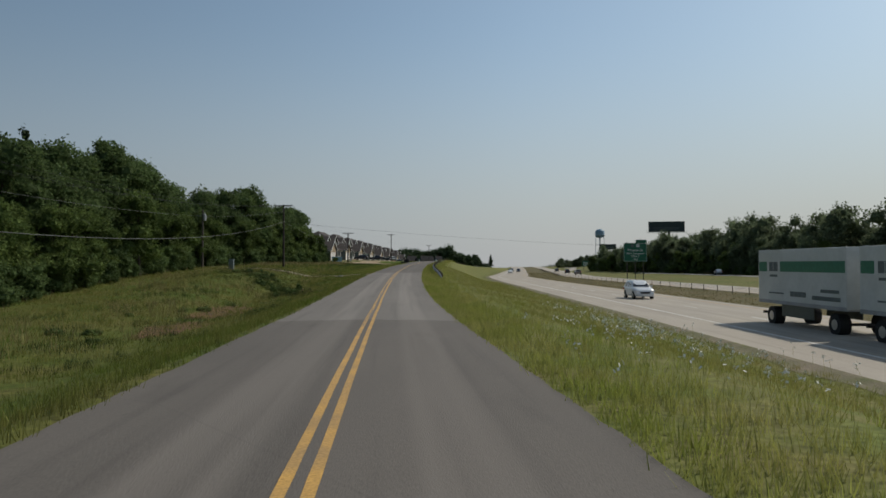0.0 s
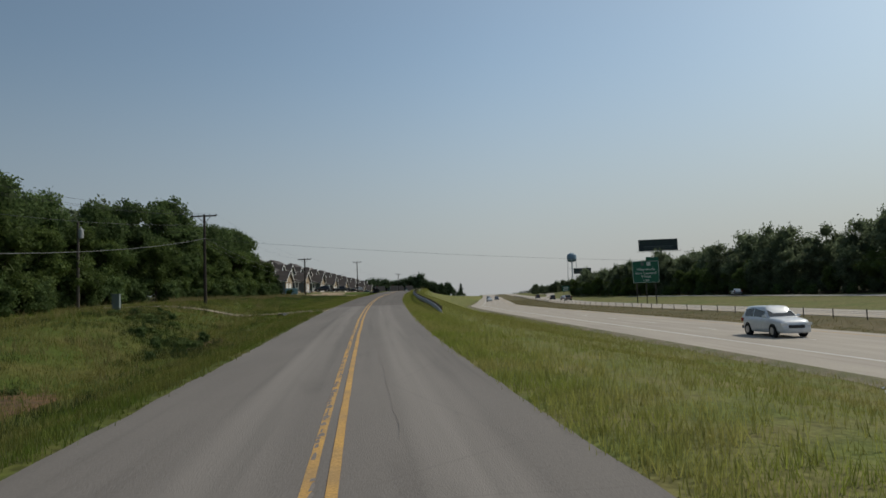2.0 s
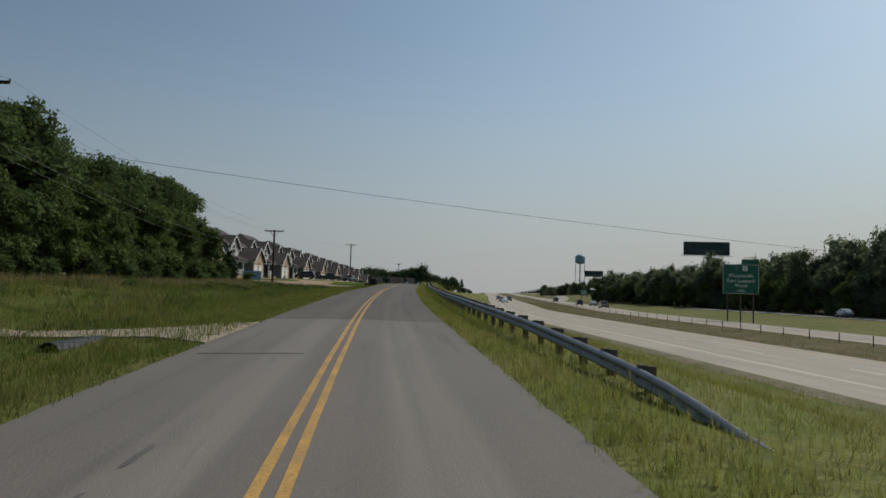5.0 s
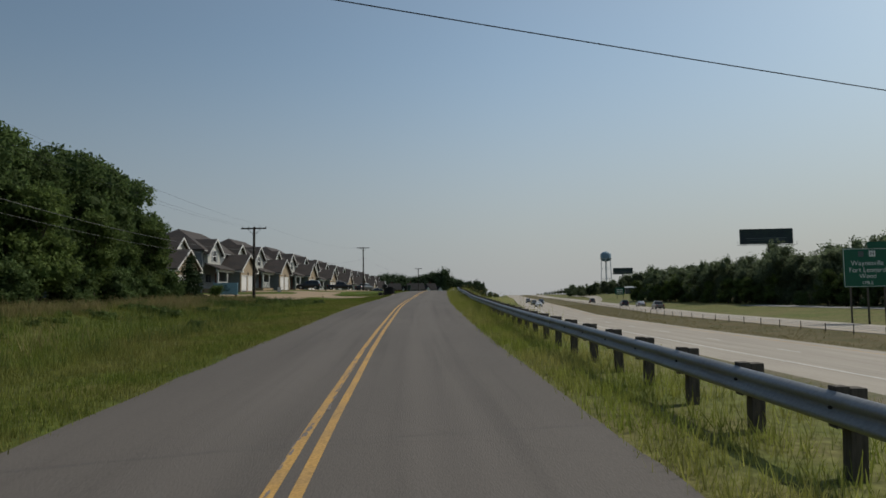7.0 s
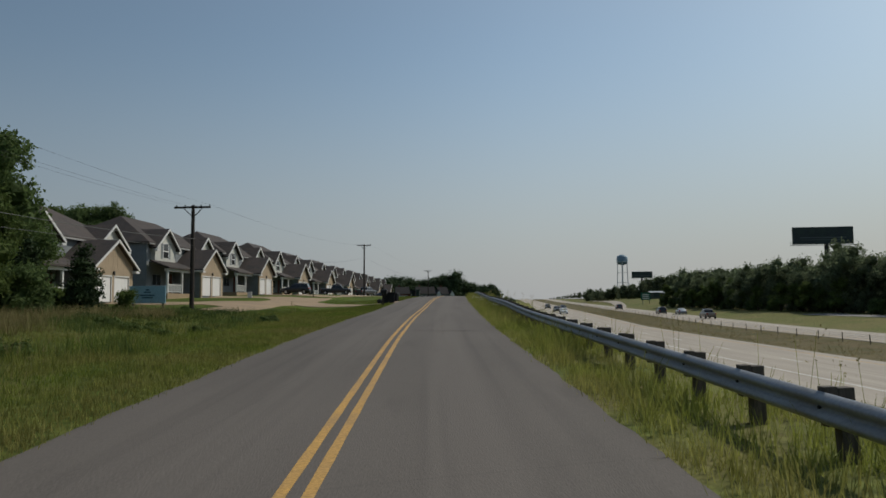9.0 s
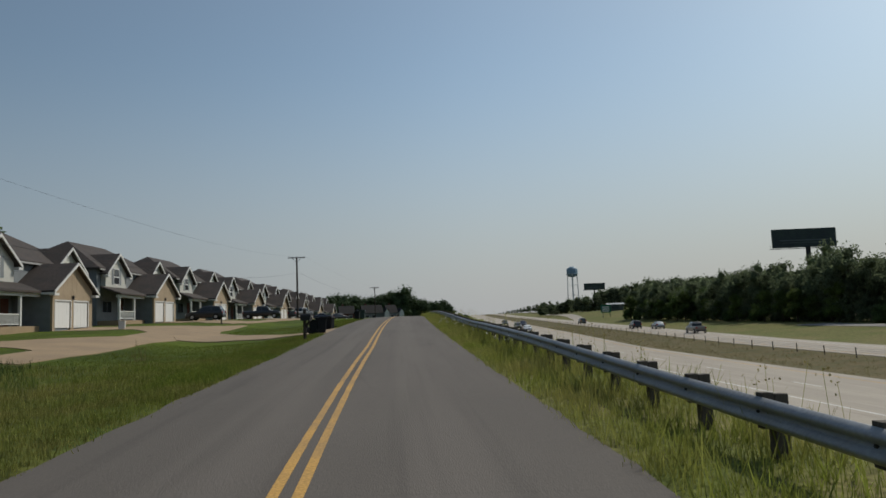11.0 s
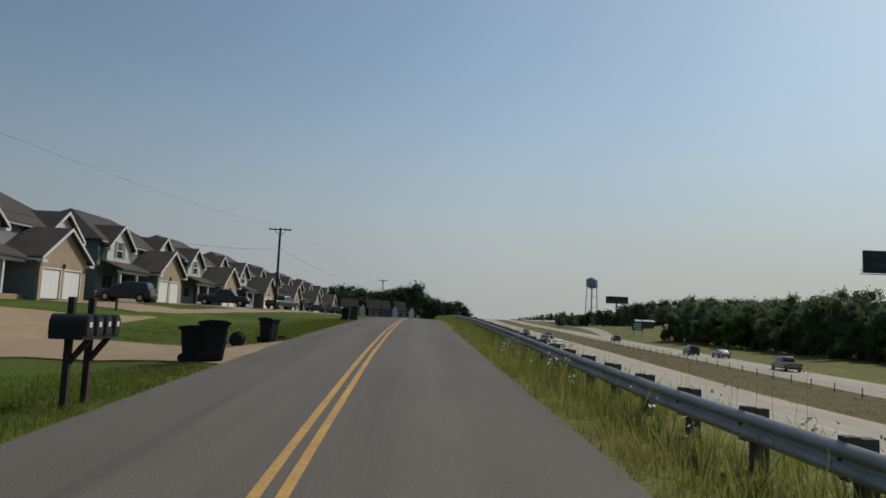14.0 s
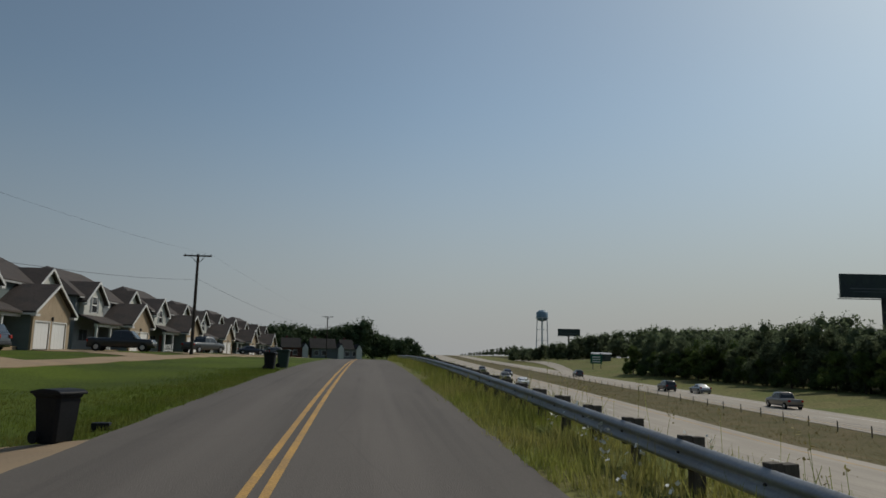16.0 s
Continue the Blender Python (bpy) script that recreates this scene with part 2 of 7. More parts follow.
M = dict(
    asphalt=road_material("asphalt", (0.174, 0.157, 0.139), (0.214, 0.194, 0.172), 0.15, (-1.05, 1.48), ((-60, 25.5, (0.73, 0.715, 0.70)), (96.5, 400, (0.70, 0.682, 0.672))), 0.62, (90, 97)),
    concrete=road_material("highway concrete", (0.39, 0.345, 0.285), (0.33, 0.295, 0.245), 0.25, (3.9, 5.6, 7.6, 9.3)),
    far_asphalt=material("old asphalt", (0.24, 0.23, 0.215), 0.9, 0, 0.12, 0.4, 30),
    drive=material("driveway concrete", (0.312, 0.230, 0.142), 0.9, 0, 0.12, 0.5, 25, 0.2, (0.258, 0.190, 0.122)),
    yellow=material("yellow road paint", (0.50, 0.29, 0.075), 0.7, 0, 0.25, 1.2, 30, 0.1, (0.36, 0.225, 0.085)),
    white_line=material("white road paint", (0.62, 0.60, 0.56), 0.7, 0, 0.2, 1.5, 30, 0.1),
    meadow=material("meadow grass", (0.106, 0.128, 0.030), 0.95, 0, 0.42, 0.45, 7.0, 1.0, (0.160, 0.146, 0.054), 0.1),
    bank=material("sunburnt bank grass", (0.112, 0.130, 0.036), 0.95, 0, 0.42, 0.12, 3.0, 1.0, (0.158, 0.142, 0.055), 0.1),
    lawn=material("mown lawn", (0.082, 0.112, 0.014), 0.95, 0, 0.45, 0.16, 16.0, 1.0, (0.046, 0.066, 0.012), 0.1),
    dry=material("dry median grass", (0.140, 0.112, 0.058), 0.95, 0, 0.35, 0.35, 6.0, 0.8, (0.095, 0.088, 0.038), 0.1),
    field=material("rough field grass", (0.062, 0.088, 0.015), 0.95, 0, 0.45, 0.3, 5.0, 1.0, (0.105, 0.100, 0.028), 0.1),
    floor=material("forest floor", (0.05, 0.055, 0.022), 0.95, 0, 0.35, 0.3, 4.0, 0.5, (0.08, 0.06, 0.03), 0.1),
    dirt=material("bare red dirt", (0.170, 0.098, 0.052), 0.95, 0, 0.4, 1.3, 7.0, 1.0, (0.085, 0.062, 0.035), 0.1),
    shoulder=material("brown shoulder gravel", (0.205, 0.168, 0.115), 0.95, 0, 0.4, 0.8, 26.0, 0.7, (0.125, 0.125, 0.055)),
    gravel=material("pale gravel", (0.35, 0.295, 0.22), 0.95, 0, 0.2, 0.9, 30.0, 0.6),
    blade=leaf_material("grass blades", (0.205, 0.240, 0.046), (0.280, 0.262, 0.084), 0.42),
    slope_blade=leaf_material("slope grass blades", (0.212, 0.232, 0.050), (0.280, 0.250, 0.085), 0.42),
    field_blade=leaf_material("field grass blades", (0.108, 0.152, 0.024), (0.175, 0.165, 0.048), 0.35),
    weed=leaf_material("dark weed leaves", (0.050, 0.078, 0.024), (0.036, 0.056, 0.020), 0.25),
    lawn_blade=leaf_material("lawn blades", (0.108, 0.146, 0.022), (0.135, 0.146, 0.034), 0.45),
    golden=leaf_material("golden seeding grass", (0.215, 0.190, 0.062), (0.165, 0.160, 0.048), 0.35),
    straw=leaf_material("dry grass stems", (0.30, 0.245, 0.11), (0.21, 0.185, 0.08), 0.3),
    petal=material("white wild flowers", (0.75, 0.75, 0.70), 0.8, 0, 0.1),
    leaf=leaf_material("oak leaves", (0.104, 0.150, 0.052), (0.078, 0.118, 0.042), 0.45),
    # distance haze put into the leaf colour: paler and greyer than the oak leaves
    leaf_far=leaf_material("haze-paled oak leaves", (0.140, 0.172, 0.096), (0.118, 0.150, 0.084), 0.62),
    # darker copy of the oak leaves, the end woods' shade put into the colour
    leaf_end=leaf_material("shade-darkened oak leaves", (0.060, 0.088, 0.040), (0.046, 0.070, 0.034), 0.3),
    leaf_light=leaf_material("young leaves", (0.105, 0.145, 0.040), (0.075, 0.110, 0.032), 0.4),
    pine=leaf_material("pine needles", (0.040, 0.062, 0.026), (0.032, 0.050, 0.022), 0.15),
    bark=material("bark", (0.075, 0.058, 0.042), 0.95, 0, 0.3, 2.0, 14.0, 0.7, stretch=(1, 1, 0.25)),
    pole_wood=material("creosoted pole wood", (0.046, 0.037, 0.031), 0.9, 0, 0.25, 1.5, 25.0, 0.4, stretch=(1, 1, 0.12)),
    wood=material("weathered post wood", (0.105, 0.09, 0.075), 0.9, 0, 0.25, 2.0, 30.0, 0.4, stretch=(1, 1, 0.2)),
    galv=material("galvanised steel", (0.31, 0.33, 0.355), 0.62, 0.4, 0.12, 1.3, 22.0, 0.05, (0.26, 0.265, 0.27), 0.5),
    dark_steel=material("dark steel", (0.06, 0.06, 0.062), 0.6, 0.6, 0.2, 2.0, 20.0, 0.05),
    wire=material("black cable", (0.03, 0.03, 0.03), 0.6, 0.2, 0.1),
    old_cable=material("weathered cable sheath", (0.13, 0.135, 0.13), 0.7, 0.0, 0.1),
    sign_green=material("green sign sheeting", (0.010, 0.105, 0.060), 0.45, 0, 0.08, 0.8, 12.0, 0, spec=0.4),
    sign_white=material("white sign sheeting", (0.68, 0.70, 0.68), 0.45, 0, 0.06),
    board_dark=material("dark billboard panel", (0.030, 0.042, 0.044), 0.6, 0, 0.3, 0.4, 6.0, 0, (0.04, 0.06, 0.05)),
    board_bar=material("faded billboard print", (0.11, 0.13, 0.13), 0.6, 0, 0.2, 0.8, 6.0, 0),
    tank=material("pale blue tank paint", (0.19, 0.29, 0.36), 0.55, 0, 0.08, 0.1, 2.0, 0),
    tank_white=material("white tank paint", (0.55, 0.58, 0.58), 0.55, 0, 0.08, 0.1, 2.0, 0),
    shingle=material("brown asphalt shingles", (0.066, 0.053, 0.046), 0.82, 0, 0.25, 1.0, 9.0, 0.6, (0.048, 0.042, 0.039), 0.28, 0.12),
    shingle_dark=material("charcoal asphalt shingles", (0.032, 0.030, 0.029), 0.95, 0, 0.25, 1.0, 9.0, 0.6, (0.025, 0.024, 0.024), 0.15),
    siding_tan=material("tan stone and siding", (0.33, 0.262, 0.180), 0.88, 0, 0.14, 0.9, 24.0, 0.25, (0.28, 0.218, 0.148)),
    siding_grey=material("slate grey siding", (0.185, 0.203, 0.212), 0.8, 0, 0.08, 0.3, 2.0, 0.1, per_object=0.12),
    siding_green=material("grey green siding", (0.14, 0.172, 0.168), 0.8, 0, 0.08, 0.3, 2.0, 0.1),
    siding_white=material("cream siding", (0.47, 0.47, 0.425), 0.7, 0, 0.06, 0.5, 4.0, 0.1),
    trim=material("white painted trim", (0.57, 0.57, 0.55), 0.6, 0, 0.06, 0.8, 10.0, 0.02),
    fascia_grey=material("grey painted fascia", (0.30, 0.30, 0.29), 0.6, 0, 0.06, 0.8, 10.0, 0.02),
    door_white=material("white garage door paint", (0.64, 0.64, 0.62), 0.5, 0, 0.04, 0.8, 10.0, 0.02),
    brick_red=material("dark red brick", (0.14, 0.062, 0.048), 0.9, 0, 0.2, 1.5, 12.0, 0.4),
    glass=material("dark window glass", (0.02, 0.024, 0.028), 0.08, 0, 0.05, bump=0, spec=0.6),
    bin_black=material("black bin plastic", (0.012, 0.013, 0.015), 0.6, 0, 0.2, 2.0, 20.0, 0.05, spec=0.2),
    bin_green=material("dark green bin plastic", (0.022, 0.045, 0.035), 0.5, 0, 0.2, 2.0, 20.0, 0.05, spec=0.4),
    rubber=material("tyre rubber", (0.018, 0.018, 0.018), 0.85, 0, 0.2),
    rim=material("alloy rim", (0.45, 0.45, 0.46), 0.35, 0.8, 0.1),
    lamp_red=material("red lamp lens", (0.35, 0.02, 0.015), 0.25, 0, 0.1),
    lamp_clear=material("clear lamp lens", (0.75, 0.76, 0.76), 0.15, 0.3, 0.05),
    # blue raised in the base colour to stand for glare on the panel
    blue_board=material("glare-paled blue board", (0.30, 0.46, 0.54), 0.7, 0, 0.08, 1.2, 9.0, 0.05, (0.26, 0.41, 0.49)),
    blue_dark=material("faded dark blue print", (0.07, 0.13, 0.17), 0.7, 0, 0.15),
    grey_box=material("grey utility paint", (0.075, 0.088, 0.075), 0.5, 0, 0.1),
    mail_black=material("black mailbox paint", (0.020, 0.020, 0.021), 0.45, 0.1, 0.1),
    pale_roof=material("pale metal roof", (0.40, 0.41, 0.41), 0.5, 0.2, 0.1),
    trailer_white=material("dusty white trailer skin", (0.50, 0.52, 0.51), 0.5, 0, 0.06, 0.5, 4.0, 0.03, (0.42, 0.44, 0.43)),
    stripe_green=material("faded green stripe paint", (0.03, 0.15, 0.09), 0.5, 0, 0.1, 0.6, 6.0, 0),
    reflector=material("amber reflector", (0.60, 0.35, 0.04), 0.4, 0, 0.1),
)


def paint(name, colour, metal=0.3):
    m = material(name, colour, 0.32, metal, 0.05, 1.0, 6.0, 0, spec=0.5)
    m.node_tree.nodes["Principled BSDF"].inputs["Coat Weight"].default_value = 0.5
    return m


PAINT = dict(white=paint("white car paint", (0.62, 0.64, 0.66), 0), black=paint("black car paint", (0.012, 0.013, 0.016), 0.1), silver=paint("silver car paint", (0.36, 0.38, 0.39), 0.5),
             grey=paint("dark grey car paint", (0.07, 0.075, 0.08)), blue=paint("dark blue car paint", (0.02, 0.03, 0.055)), tan=paint("bronze car paint", (0.20, 0.18, 0.155)))


# ---- mesh helpers ----
def part(name, bm, mat, parent=None, label="", smooth=False):
    me = bpy.data.meshes.new(name)
    bm.to_mesh(me)
    bm.free()
    if smooth:
        me.shade_smooth()
    for q in (mat if isinstance(mat, (list, tuple)) else [mat]):
        me.materials.append(q)
    ob = new(name, me)
    if parent is not None:
        ob.parent = parent
    if label:
        ob["label"] = label
    return ob


def mesh_part(name, verts, faces, mat, parent=None, label="", kind="", uv=None, mats=None):
    me = bpy.data.meshes.new(name)
    me.from_pydata([tuple(v) for v in verts], [], [tuple(f) for f in faces])
    for q in (mat if isinstance(mat, (list, tuple)) else [mat]):
        me.materials.append(q)
    if mats is not None:
        me.polygons.foreach_set("material_index", np.asarray(mats, np.int32))
    if uv is not None:
        layer = me.uv_layers.new(name="lay")
        idx = np.empty(len(me.loops), np.int32)
        me.loops.foreach_get("vertex_index", idx)
        layer.data.foreach_set("uv", np.asarray(uv, np.float32)[idx].ravel())
    me.update()
    ob = new(name, me)
    if parent is not None:
        ob.parent = parent
    tagged(ob, label, "", "", kind)
    return ob


def empty(name, m=None, **tags):
    ob = new(name)
    ob.empty_display_size = 0.3
    if m is not None:
        ob.matrix_basis = m
    return tagged(ob, **tags)


def box(bm, x0, x1, y0, y1, z0, z1, bevel=0.0, m=None):
    vs = [bm.verts.new((x, y, z)) for x in (x0, x1) for y in (y0, y1) for z in (z0, z1)]
    fs = [bm.faces.new([vs[i] for i in f]) for f in ((0, 1, 3, 2), (4, 6, 7, 5), (0, 4, 5, 1), (2, 3, 7, 6), (0, 2, 6, 4), (1, 5, 7, 3))]
    if bevel:
        es = list({e for f in fs for e in f.edges})
        out = bmesh.ops.bevel(bm, geom=es, offset=bevel, segments=2, affect='EDGES', profile=0.6)
        vs = list({v for f in out["faces"] for v in f.verts} | {v for v in vs if v.is_valid})
    if m is not None:
        bmesh.ops.transform(bm, matrix=m, verts=[v for v in vs if v.is_valid])
    return bm


def boxed(name, dims, mat, parent, bevel=0.0, label="", m=None):
    bm = bmesh.new()
    box(bm, *dims, bevel=bevel, m=m)
    return part(name, bm, mat, parent, label)


def cyl(bm, p, q, r0, r1=None, seg=10, caps=True):
    """A tapered round bar from p to q."""
    p, q = Vector(p), Vector(q)
    r1 = r0 if r1 is None else r1
    d = (q - p)
    rot = d.to_track_quat('Z', 'Y').to_matrix()
    rings = []
    for c, r in ((p, r0), (q, r1)):
        rings.append([bm.verts.new(c + rot @ Vector((r * math.cos(2 * math.pi * i / seg), r * math.sin(2 * math.pi * i / seg), 0))) for i in range(seg)])
    for i in range(seg):
        bm.faces.new((rings[0][i], rings[0][(i + 1) % seg], rings[1][(i + 1) % seg], rings[1][i]))
    if caps:
        bm.faces.new(rings[0][::-1])
        bm.faces.new(rings[1])
    return bm


def prism(bm, outline, axis, a, b):
    """An outline of (u, w) pairs swept from a to b along 'x' or 'y'; w is up."""
    def at(t, u, w):
        return (t, u, w) if axis == 'x' else (u, t, w)
    f = [bm.verts.new(at(a, u, w)) for u, w in outline]
    g = [bm.verts.new(at(b, u, w)) for u, w in outline]
    n = len(outline)
    bm.faces.new(f[::-1])
    bm.faces.new(g)
    for i in range(n):
        bm.faces.new((f[i], f[(i + 1) % n], g[(i + 1) % n], g[i]))
    bmesh.ops.recalc_face_normals(bm, faces=bm.faces)
    return bm


# ---- the lie of the land ----
def curve_of(knots):
    ks = np.array(knots, float)
    y, v = ks[:, 0], ks[:, 1]
    g = np.diff(v) / np.diff(y)
    d = np.concatenate([[g[0]], np.where(g[:-1] * g[1:] > 0, 2 * g[:-1] * g[1:] / (g[:-1] + g[1:] + 1e-12), 0.0), [g[-1]]])

    def f(t):
        t = np.clip(np.asarray(t, float), y[0], y[-1])
        i = np.clip(np.searchsorted(y, t, side='right') - 1, 0, len(y) - 2)
        h = y[i + 1] - y[i]
        u = (t - y[i]) / h
        return (2 * u**3 - 3 * u**2 + 1) * v[i] + (u**3 - 2 * u**2 + u) * h * d[i] + (3 * u**2 - 2 * u**3) * v[i + 1] + (u**3 - u**2) * h * d[i + 1]
    return f


road_x = curve_of([(-90, 5.7), (-15, 0.33), (0, -0.74), (15, -1.82), (30, -2.83), (45, -3.75), (60, -4.56), (75, -5.26), (90, -5.8), (105, -6.2), (120, -6.39), (135, -6.41), (150, -6.23), (165, -5.83), (180, -5.42), (195, -4.86), (210, -4.22), (240, -2.9), (270, -1.4), (300, 2.0), (340, 10), (400, 26), (500, 38), (700, 55), (4000, 500)])
road_z = curve_of([(-90, 0), (-15, 0), (0, 0), (15, 0.01), (30, 0.05), (45, 0.25), (60, 0.54), (75, 0.92), (90, 1.30), (105, 1.68), (120, 2.08), (135, 2.52), (150, 2.90), (165, 3.26), (180, 3.70), (195, 4.10), (210, 4.40), (225, 4.59), (240, 4.68), (255, 4.69), (270, 4.62), (300, 4.32), (350, 3.5), (500, 3.0), (900, 5), (4000, 10)])
wide_r = curve_of([(-90, 3.35), (-15, 3.35), (45, 2.96), (105, 3.38), (165, 3.46), (225, 3.4), (240, 3.4), (4000, 3.4)])
wide_l = curve_of([(-90, 3.05), (-15, 3.05), (45, 3.33), (105, 3.25), (165, 3.13), (225, 3.07), (4000, 3.05)])
high_x = curve_of([(-90, 24.3), (0, 23.85), (50, 23.9), (90, 23.97), (160, 24.03), (180, 24.4), (215, 25.6), (245, 29.0), (270, 32.0), (300, 35.4), (350, 40.6), (450, 52.2), (600, 68.2), (800, 88), (1200, 130), (4000, 600)])
high_z = curve_of([(-90, -1.8), (0, -1.5), (50, -1.13), (100, -0.84), (160, -0.5), (215, -0.17), (260, 0.1), (300, 0.41), (350, 0.84), (450, 1.7), (600, 3.05), (800, 5.5), (1000, 6.2), (1500, 3), (4000, 0)])
NEAR_W, MEDIAN, FAR_W = 11.8, 11.1, 9.4
# left side, relative to the road: depth of the ditch, and height of the field behind
ditch = curve_of([(-90, -1.3), (30, -1.4), (55, -1.4), (75, -0.7), (95, -0.25), (130, -0.15), (160, -0.15), (172, -0.42), (187, -0.5), (200, -0.4), (215, -0.15), (240, 0), (4000, 0)])
field = curve_of([(-90, -1.3), (30, -1.0), (46, -0.7), (74, 0.5), (98, 0.75), (127, 0.45), (160, 0.1), (180, 0.25), (216, 0.35), (240, 0.35), (4000, 0.3)])


def bumpy(x, y, s, k):
    return k * noise.noise(Vector((x / s, y / s, 3.7)))


def ground_row(y):
    """Stations across the valley at y: (x, z, surface). Surfaces: 0 meadow, 1 lawn, 2 dry grass, 3 forest floor, 4 field, 5 far bank."""
    xr, zr, wl, wr, xh, zh = (float(f(y)) for f in (road_x, road_z, wide_l, wide_r, high_x, high_z))
    dz, fz = float(ditch(y)), float(field(y))
    inside = 1 if y > 162 else 4
    edge = inside if inside == 1 else (3 if y < 160 else 4)
    far_up = 0.0 if y < 330 else min(1.0, (y - 330) / 120) * float(np.clip(1 - (y - 490) / 110, 0.05, 1)) * 0.65
    low = float(np.clip(1 - (y - 480) / 120, 0.15, 1))
    rows = []
    for s, h, k in ((-3000, 4, 3), (-900, 4, 3), (-320, 3, 3), (-120, 1.6, 3), (-70, 1.2, 3), (-48, 0.8, edge), (-36, 0.35, edge), (-28, 0.15, edge), (-24.5, 0.06, inside), (-21, 0.0, inside), (-18, -0.04, inside)):
        rows.append((xr + s, zr + fz + h * (1 if y < 165 else 0.3), k))
    for s, mixed in ((-16.4, 0.92), (-15, 0.75), (-14, 0.6), (-13, 0.45), (-11.3, 0.12), (-10, 0.0), (-8.6, 0.06), (-7.2, 0.22), (-6, 0.42), (-5, 0.62), (-4.2, 0.82)):
        top = fz if s < -10 else -0.04
        dip = 0.32 * float(np.clip(1 - abs(y - 187) / 12, 0, 1)) if -8 < s < -4 else 0.0
        rows.append((xr + s, zr + dz + (top - dz) * (mixed - dip), inside))
    rows.append((xr - wl - 0.25, zr - 0.07 - 0.07 * float(np.clip(1 - abs(y - 187) / 8, 0, 1)), inside))
    rows.append((xr - wl + 0.3, zr - 0.13, inside))
    rows.append((xr, zr - 0.12, 0))
    rows.append((xr + wr - 0.3, zr - 0.13, 0))
    rows.append((xr + wr + 0.25, zr - 0.09, 0))
    xl = xh - NEAR_W
    x0 = xr + 6.6
    z0 = zr - 0.22
    rows.append((xr + wr + 0.9, zr - 0.10, 0))
    rows.append((xr + 5.2, zr - 0.15, 0))
    rows.append((x0, z0, 0))
    for u, e in ((0.14, 0.16), (0.3, 0.40), (0.48, 0.68), (0.66, 0.90), (0.82, 1.02), (0.93, 1.03)):
        rows.append((x0 + (xl - x0) * u, z0 + (zh - 0.06 - z0) * e, 0))
    rows.append((xl - 0.1, zh + 0.004, 0))
    rows.append((xl + 0.6, zh - 0.12, 0))
    rows.append((xh - 0.6, zh - 0.12, 2))
    rows.append((xh + 0.1, zh - 0.04, 2))
    for u, e in ((0.2, -0.22), (0.45, -0.38), (0.7, -0.25), (0.9, -0.08)):
        rows.append((xh + MEDIAN * u, zh + e, 2))
    xf = xh + MEDIAN
    rows.append((xf - 0.1, zh - 0.04, 2))
    rows.append((xf + 0.6, zh - 0.12, 2))
    rows.append((xf + FAR_W - 0.6, zh - 0.12, 2))
    rows.append((xf + FAR_W + 0.1, zh - 0.04, 2))
    xg = xf + FAR_W
    for s, h, up, k in ((3, -0.25, 0.0, 5), (7, -0.2, 0.4, 5), (12, 0.1, 1.4, 5), (18, 0.4, 2.4, 5), (24, 0.55, 3.2, 5 if y < 590 else 3), (30, 0.6, 3.6, 5 if y < 590 else 3), (35, 0.7, 3.9, 5 if y < 590 else 3), (42, 1.0, 4.2, 3 if y < 362 else 5), (60, 1.5, 5, 3 if y < 362 else 5), (110, 2.5, 8, 3), (300, 4, 14, 3), (900, 5, 16, 3), (3000, 5, 10, 3)):
        rows.append((xg + s, zh + h * low + up * far_up, k))
    return rows


ys = [-90, -60, -40, -25] + list(np.arange(-15, 120, 2.5)) + list(np.arange(120, 300, 2)) + [305, 315, 330, 345, 365, 390, 420, 450, 490, 540, 600, 680, 780, 900, 1100, 1400, 1900, 2700, 4000]
grid = [ground_row(float(y)) for y in ys]
nc = len(grid[0])
gv, gf, gm = [], [], []
for y, row in zip(ys, grid):
    for j, (x, z, k) in enumerate(row):
        hx = float(high_x(y))
        paved = hx - NEAR_W - 1.0 < x < hx + 1.0 or hx + MEDIAN - 1.0 < x < hx + MEDIAN + FAR_W + 1.0
        soft = 0 if paved or abs(x - float(road_x(y))) < 4.5 else 1
        gv.append((x, y, z + soft * (bumpy(x, y, 6.0, 0.10) + bumpy(x, y, 1.9, 0.05)) * (0.35 if k == 2 else 1)))
for i in range(len(ys) - 1):
    for j in range(nc - 1):
        a = i * nc + j
        gf.append((a, a + 1, a + nc + 1, a + nc))
        gm.append(grid[i][j + 1][2] if j >= 16 else grid[i][j][2])
ground = mesh_part("ground", gv, gf, [M["meadow"], M["lawn"], M["dry"], M["floor"], M["field"], M["bank"]], mats=gm)
ground.data.shade_smooth()
tagged(ground, "rolling roadside grassland with ditch, lawns and dry median", "ground", "", "structure")


def terrain(x, y):
    """The ground's height, between its stations."""
    i = int(np.clip(np.searchsorted(ys, y) - 1, 0, len(ys) - 2))
    f = (y - ys[i]) / (ys[i + 1] - ys[i])
    za = np.interp(x, [r[0] for r in grid[i]], [gv[i * nc + j][2] for j in range(nc)])
    zb = np.interp(x, [r[0] for r in grid[i + 1]], [gv[(i + 1) * nc + j][2] for j in range(nc)])
    return float(za + (zb - za) * f)


